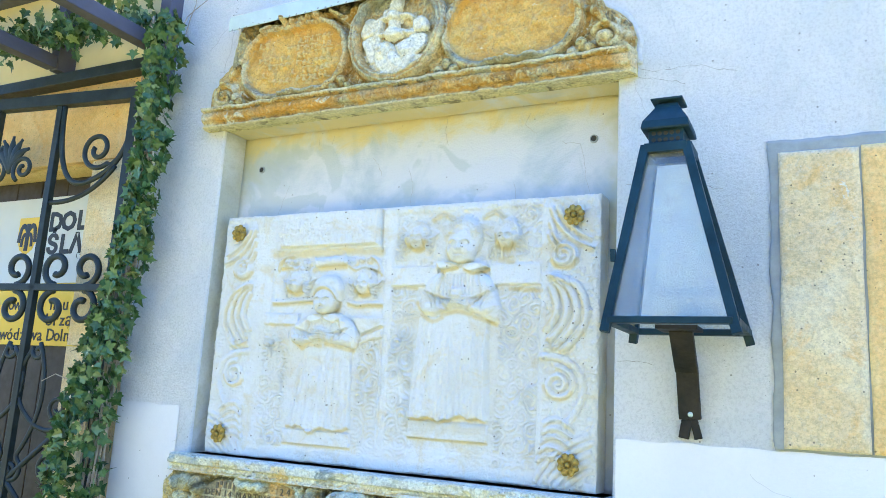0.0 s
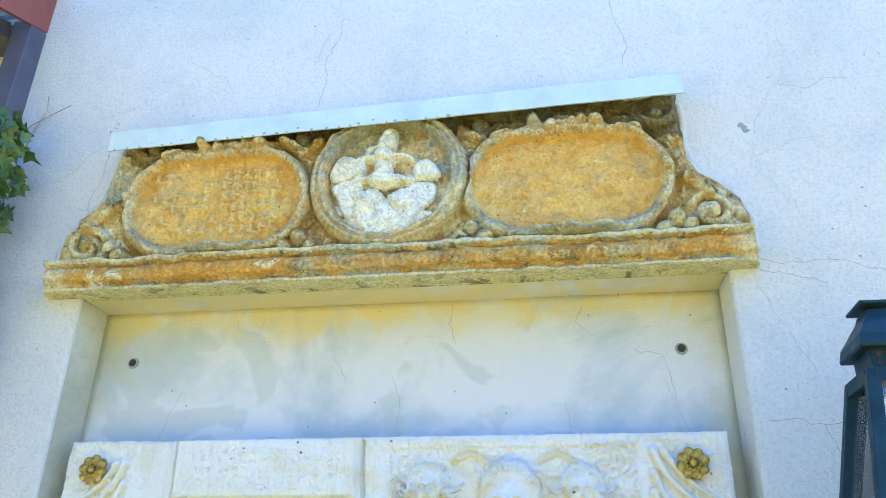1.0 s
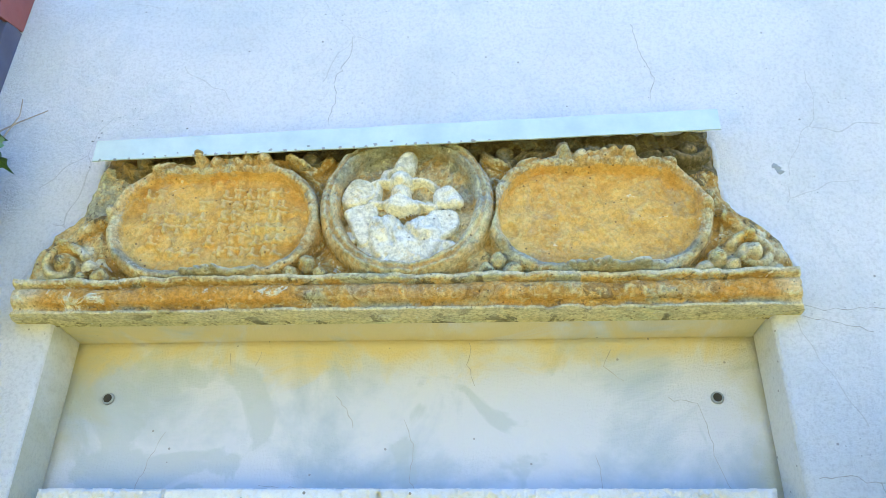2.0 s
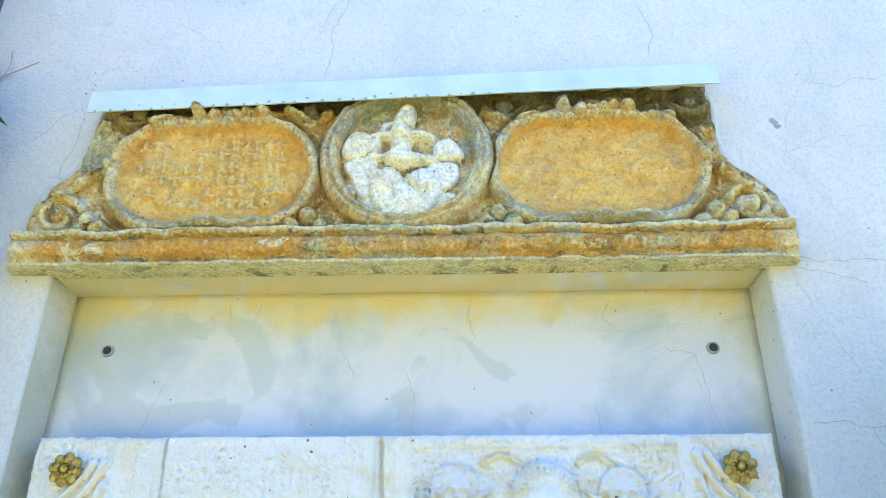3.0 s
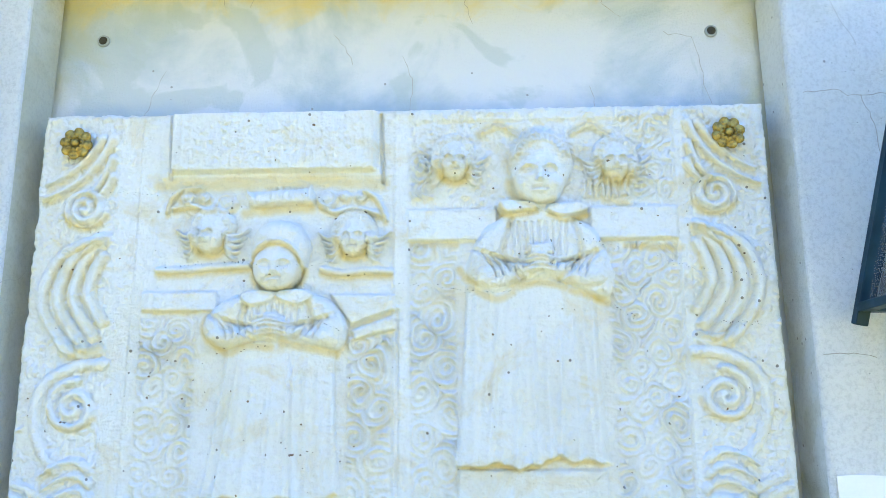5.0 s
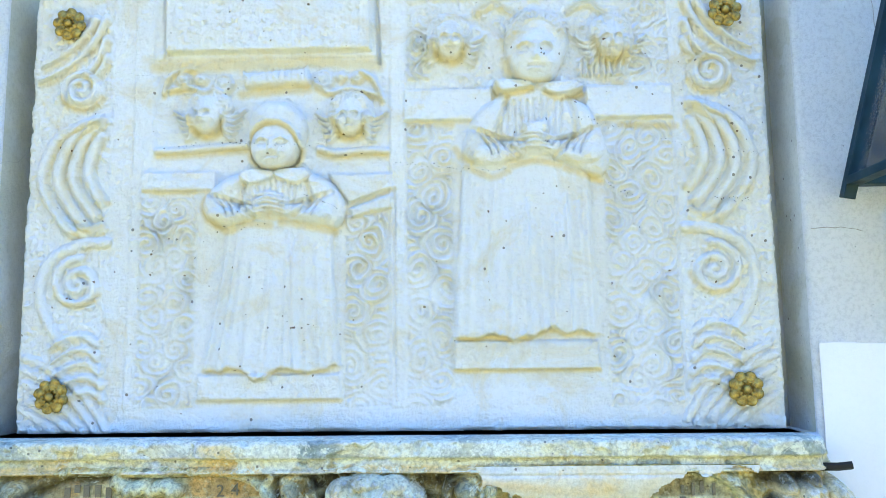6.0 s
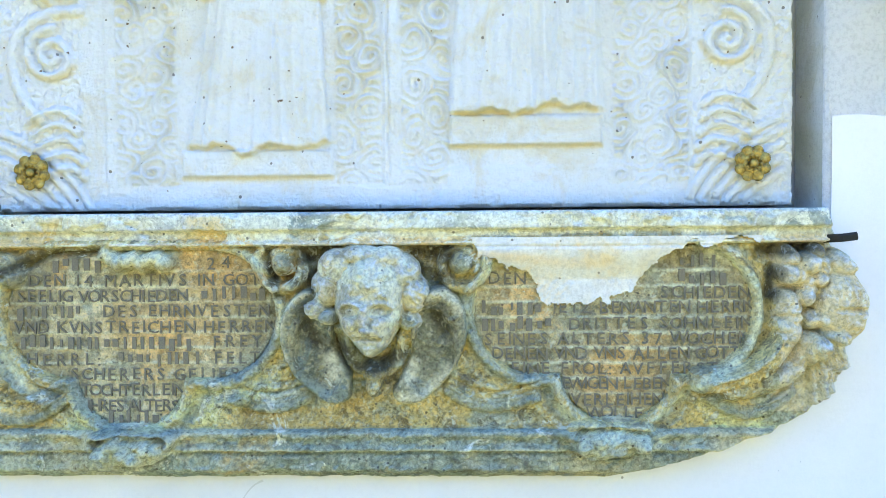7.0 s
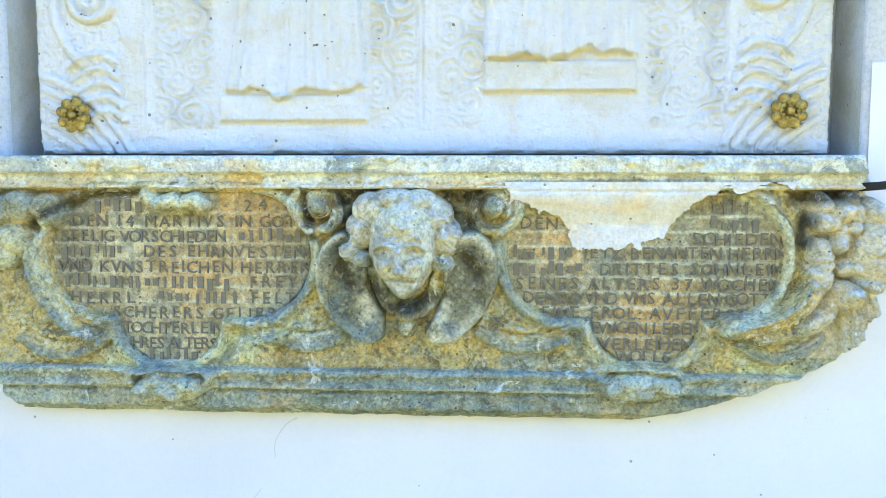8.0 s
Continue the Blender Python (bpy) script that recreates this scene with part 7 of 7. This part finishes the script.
for k in range(20):
    bm = bmesh.new()
    x0, x1 = -1.22 + rn.uniform(-0.06, 0.08), -1.08 + rn.uniform(-0.04, 0.03)
    pts = [(np.interp(t, [0, 0.35, 1], [x0, (x0 + x1) / 2 + 0.02, x1]) + 0.012 * math.sin(9 * t + k), -0.10 + 0.02 * math.sin(7 * t + k * 2), 0.3 + 2.65 * t) for t in [i / 22 for i in range(23)]]
    sweep(bm, pts, rn.uniform(0.002, 0.0045), 5)
    part("stem", bm, TWIG, ivy)
for k in range(4):
    bm = bmesh.new()
    pts = [(-1.12 - 1.4 * t, -0.09 + 0.02 * math.sin(6 * t + k), 2.93 + 0.07 * t + 0.02 * math.sin(8 * t + k)) for t in [i / 16 for i in range(17)]]
    sweep(bm, pts, 0.003, 5)
    part("stem", bm, TWIG, ivy)
for pts in ([(-1.045, -0.03, 2.93), (-1.03, -0.022, 2.98), (-0.99, -0.018, 3.01), (-0.925, -0.017, 3.045)], [(-1.03, -0.02, 2.90), (-1.015, -0.02, 2.97), (-0.995, -0.018, 3.03), (-1.003, -0.017, 3.085)],
            [(-1.08, -0.08, 2.93), (-1.085, -0.085, 3.0)], [(-1.30, -0.12, 1.48), (-1.36, -0.14, 1.50), (-1.42, -0.15, 1.47)]):
    bm = bmesh.new()
    sweep(bm, pts, 0.0028, 5, taper=lambda t: 1 - 0.5 * t)
    part("twig", bm, TWIG, ivy, "bare grey ivy twig")

# ---- small marks on the wall and the zinc ----
marks = thing("wall_marks", "small dark nail holes and flakes in the plaster", "wall marks", kind="structure")
rn = random.Random(8)
spots("nail_holes", [(x, YW, z) for x, z in ((-0.556, 2.982), (-0.79, 2.95), (-0.24, 3.255), (-0.016, 3.262), (0.50, 0.752), (-0.44, 0.755))], HOLE, marks, "dark nail holes", (0.004, 0.007))
spots("plaster_pits", [(rn.uniform(-1.0, 1.18), YW, rn.uniform(2.5, 3.4)) for k in range(160)] + [(rn.uniform(0.8, 1.17), YW, rn.uniform(1.43, 2.5)) for k in range(90)]
      + [(rn.gauss(-0.66, 0.06), YW, rn.gauss(3.02, 0.02)) for k in range(26)], MORTAR, marks, "tiny dark pits in the plaster", (0.0012, 0.0032))
spots("flake", [(0.847, YW - 0.001, 2.825), (0.851, YW - 0.001, 2.815), (0.842, YW - 0.001, 2.83)], MORTAR, marks, "grey plaster flake", (0.009, 0.013))
spots("drips", [(-0.70 + 1.40 * (k + rn.uniform(-0.3, 0.3)) / 46, -0.0985, 2.830 + 0.046 * k / 46 + (rn.uniform(0, 0.018) if rn.random() < 0.3 else 0.0)) for k in range(30)], MORTAR, zinc, "dark drip stains", (0.004, 0.008))


def crack(pts, y, w=0.0012, seed=0):
    """A hairline crack: a thin jagged dark ribbon on the plaster."""
    rn_ = random.Random(seed)
    line = []
    for a, b in zip(pts, pts[1:]):
        n = max(2, int(math.dist(a, b) / 0.012))
        line += [(a[0] + (b[0] - a[0]) * k / n + rn_.gauss(0, 0.0022), a[1] + (b[1] - a[1]) * k / n + rn_.gauss(0, 0.0022)) for k in range(n)]
    line.append(pts[-1])
    verts, faces = [], []
    for k, (x, z) in enumerate(line):
        x2, z2 = line[min(k + 1, len(line) - 1)]
        x1, z1 = line[max(k - 1, 0)]
        d = math.hypot(x2 - x1, z2 - z1)
        nx, nz = -(z2 - z1) / d, (x2 - x1) / d
        ww = w * rn_.uniform(0.4, 1.0)
        verts += [(x + nx * ww, y - 0.0012, z + nz * ww), (x - nx * ww, y - 0.0012, z - nz * ww)]
    faces = [(2 * k, 2 * k + 1, 2 * k + 3, 2 * k + 2) for k in range(len(line) - 1)]
    return adopt(mesh_object("crack", verts, faces, CRACK), marks)


for k, (y, pts) in enumerate((
        (YW, [(-0.205, 2.985), (-0.19, 3.06), (-0.20, 3.12), (-0.165, 3.20), (-0.16, 3.27)]), (YW, [(0.58, 3.03), (0.60, 3.10), (0.575, 3.17), (0.56, 3.28)]),
        (YW, [(0.785, 2.13), (0.85, 2.135), (0.90, 2.12), (0.98, 2.125), (1.06, 2.10)]), (YW, [(0.90, 2.12), (0.92, 2.05), (0.93, 1.98)]), (YW, [(0.775, 1.62), (0.83, 1.625), (0.87, 1.615)]),
        (YW, [(0.83, 2.46), (0.90, 2.44), (0.96, 2.42)]), (YW, [(0.80, 2.50), (0.86, 2.47), (0.98, 2.475), (1.10, 2.44)]),
        (NB - 0.003, [(-0.40, 2.43), (-0.395, 2.40)]), (NB - 0.003, [(-0.33, 2.43), (-0.34, 2.40)]), (NB - 0.003, [(0.14, 2.45), (0.135, 2.40), (0.15, 2.35)]),
        (NB - 0.003, [(0.0, 2.28), (0.02, 2.22), (0.015, 2.15), (0.03, 2.10)]), (NB - 0.003, [(-0.15, 2.33), (-0.12, 2.29), (-0.11, 2.26)]), (NB - 0.003, [(0.40, 2.20), (0.41, 2.12)]),
        (NB - 0.003, [(0.56, 2.32), (0.62, 2.31), (0.64, 2.20), (0.66, 2.12)]), (NB - 0.003, [(-0.52, 2.25), (-0.56, 2.14), (-0.55, 2.10)]), (NB - 0.003, [(-0.30, 2.14), (-0.22, 2.135), (-0.16, 2.12)]),
        (NB - 0.003, [(0.45, 2.43), (0.43, 2.39), (0.47, 2.36)]))):
    crack(pts, y, 0.0009, k)
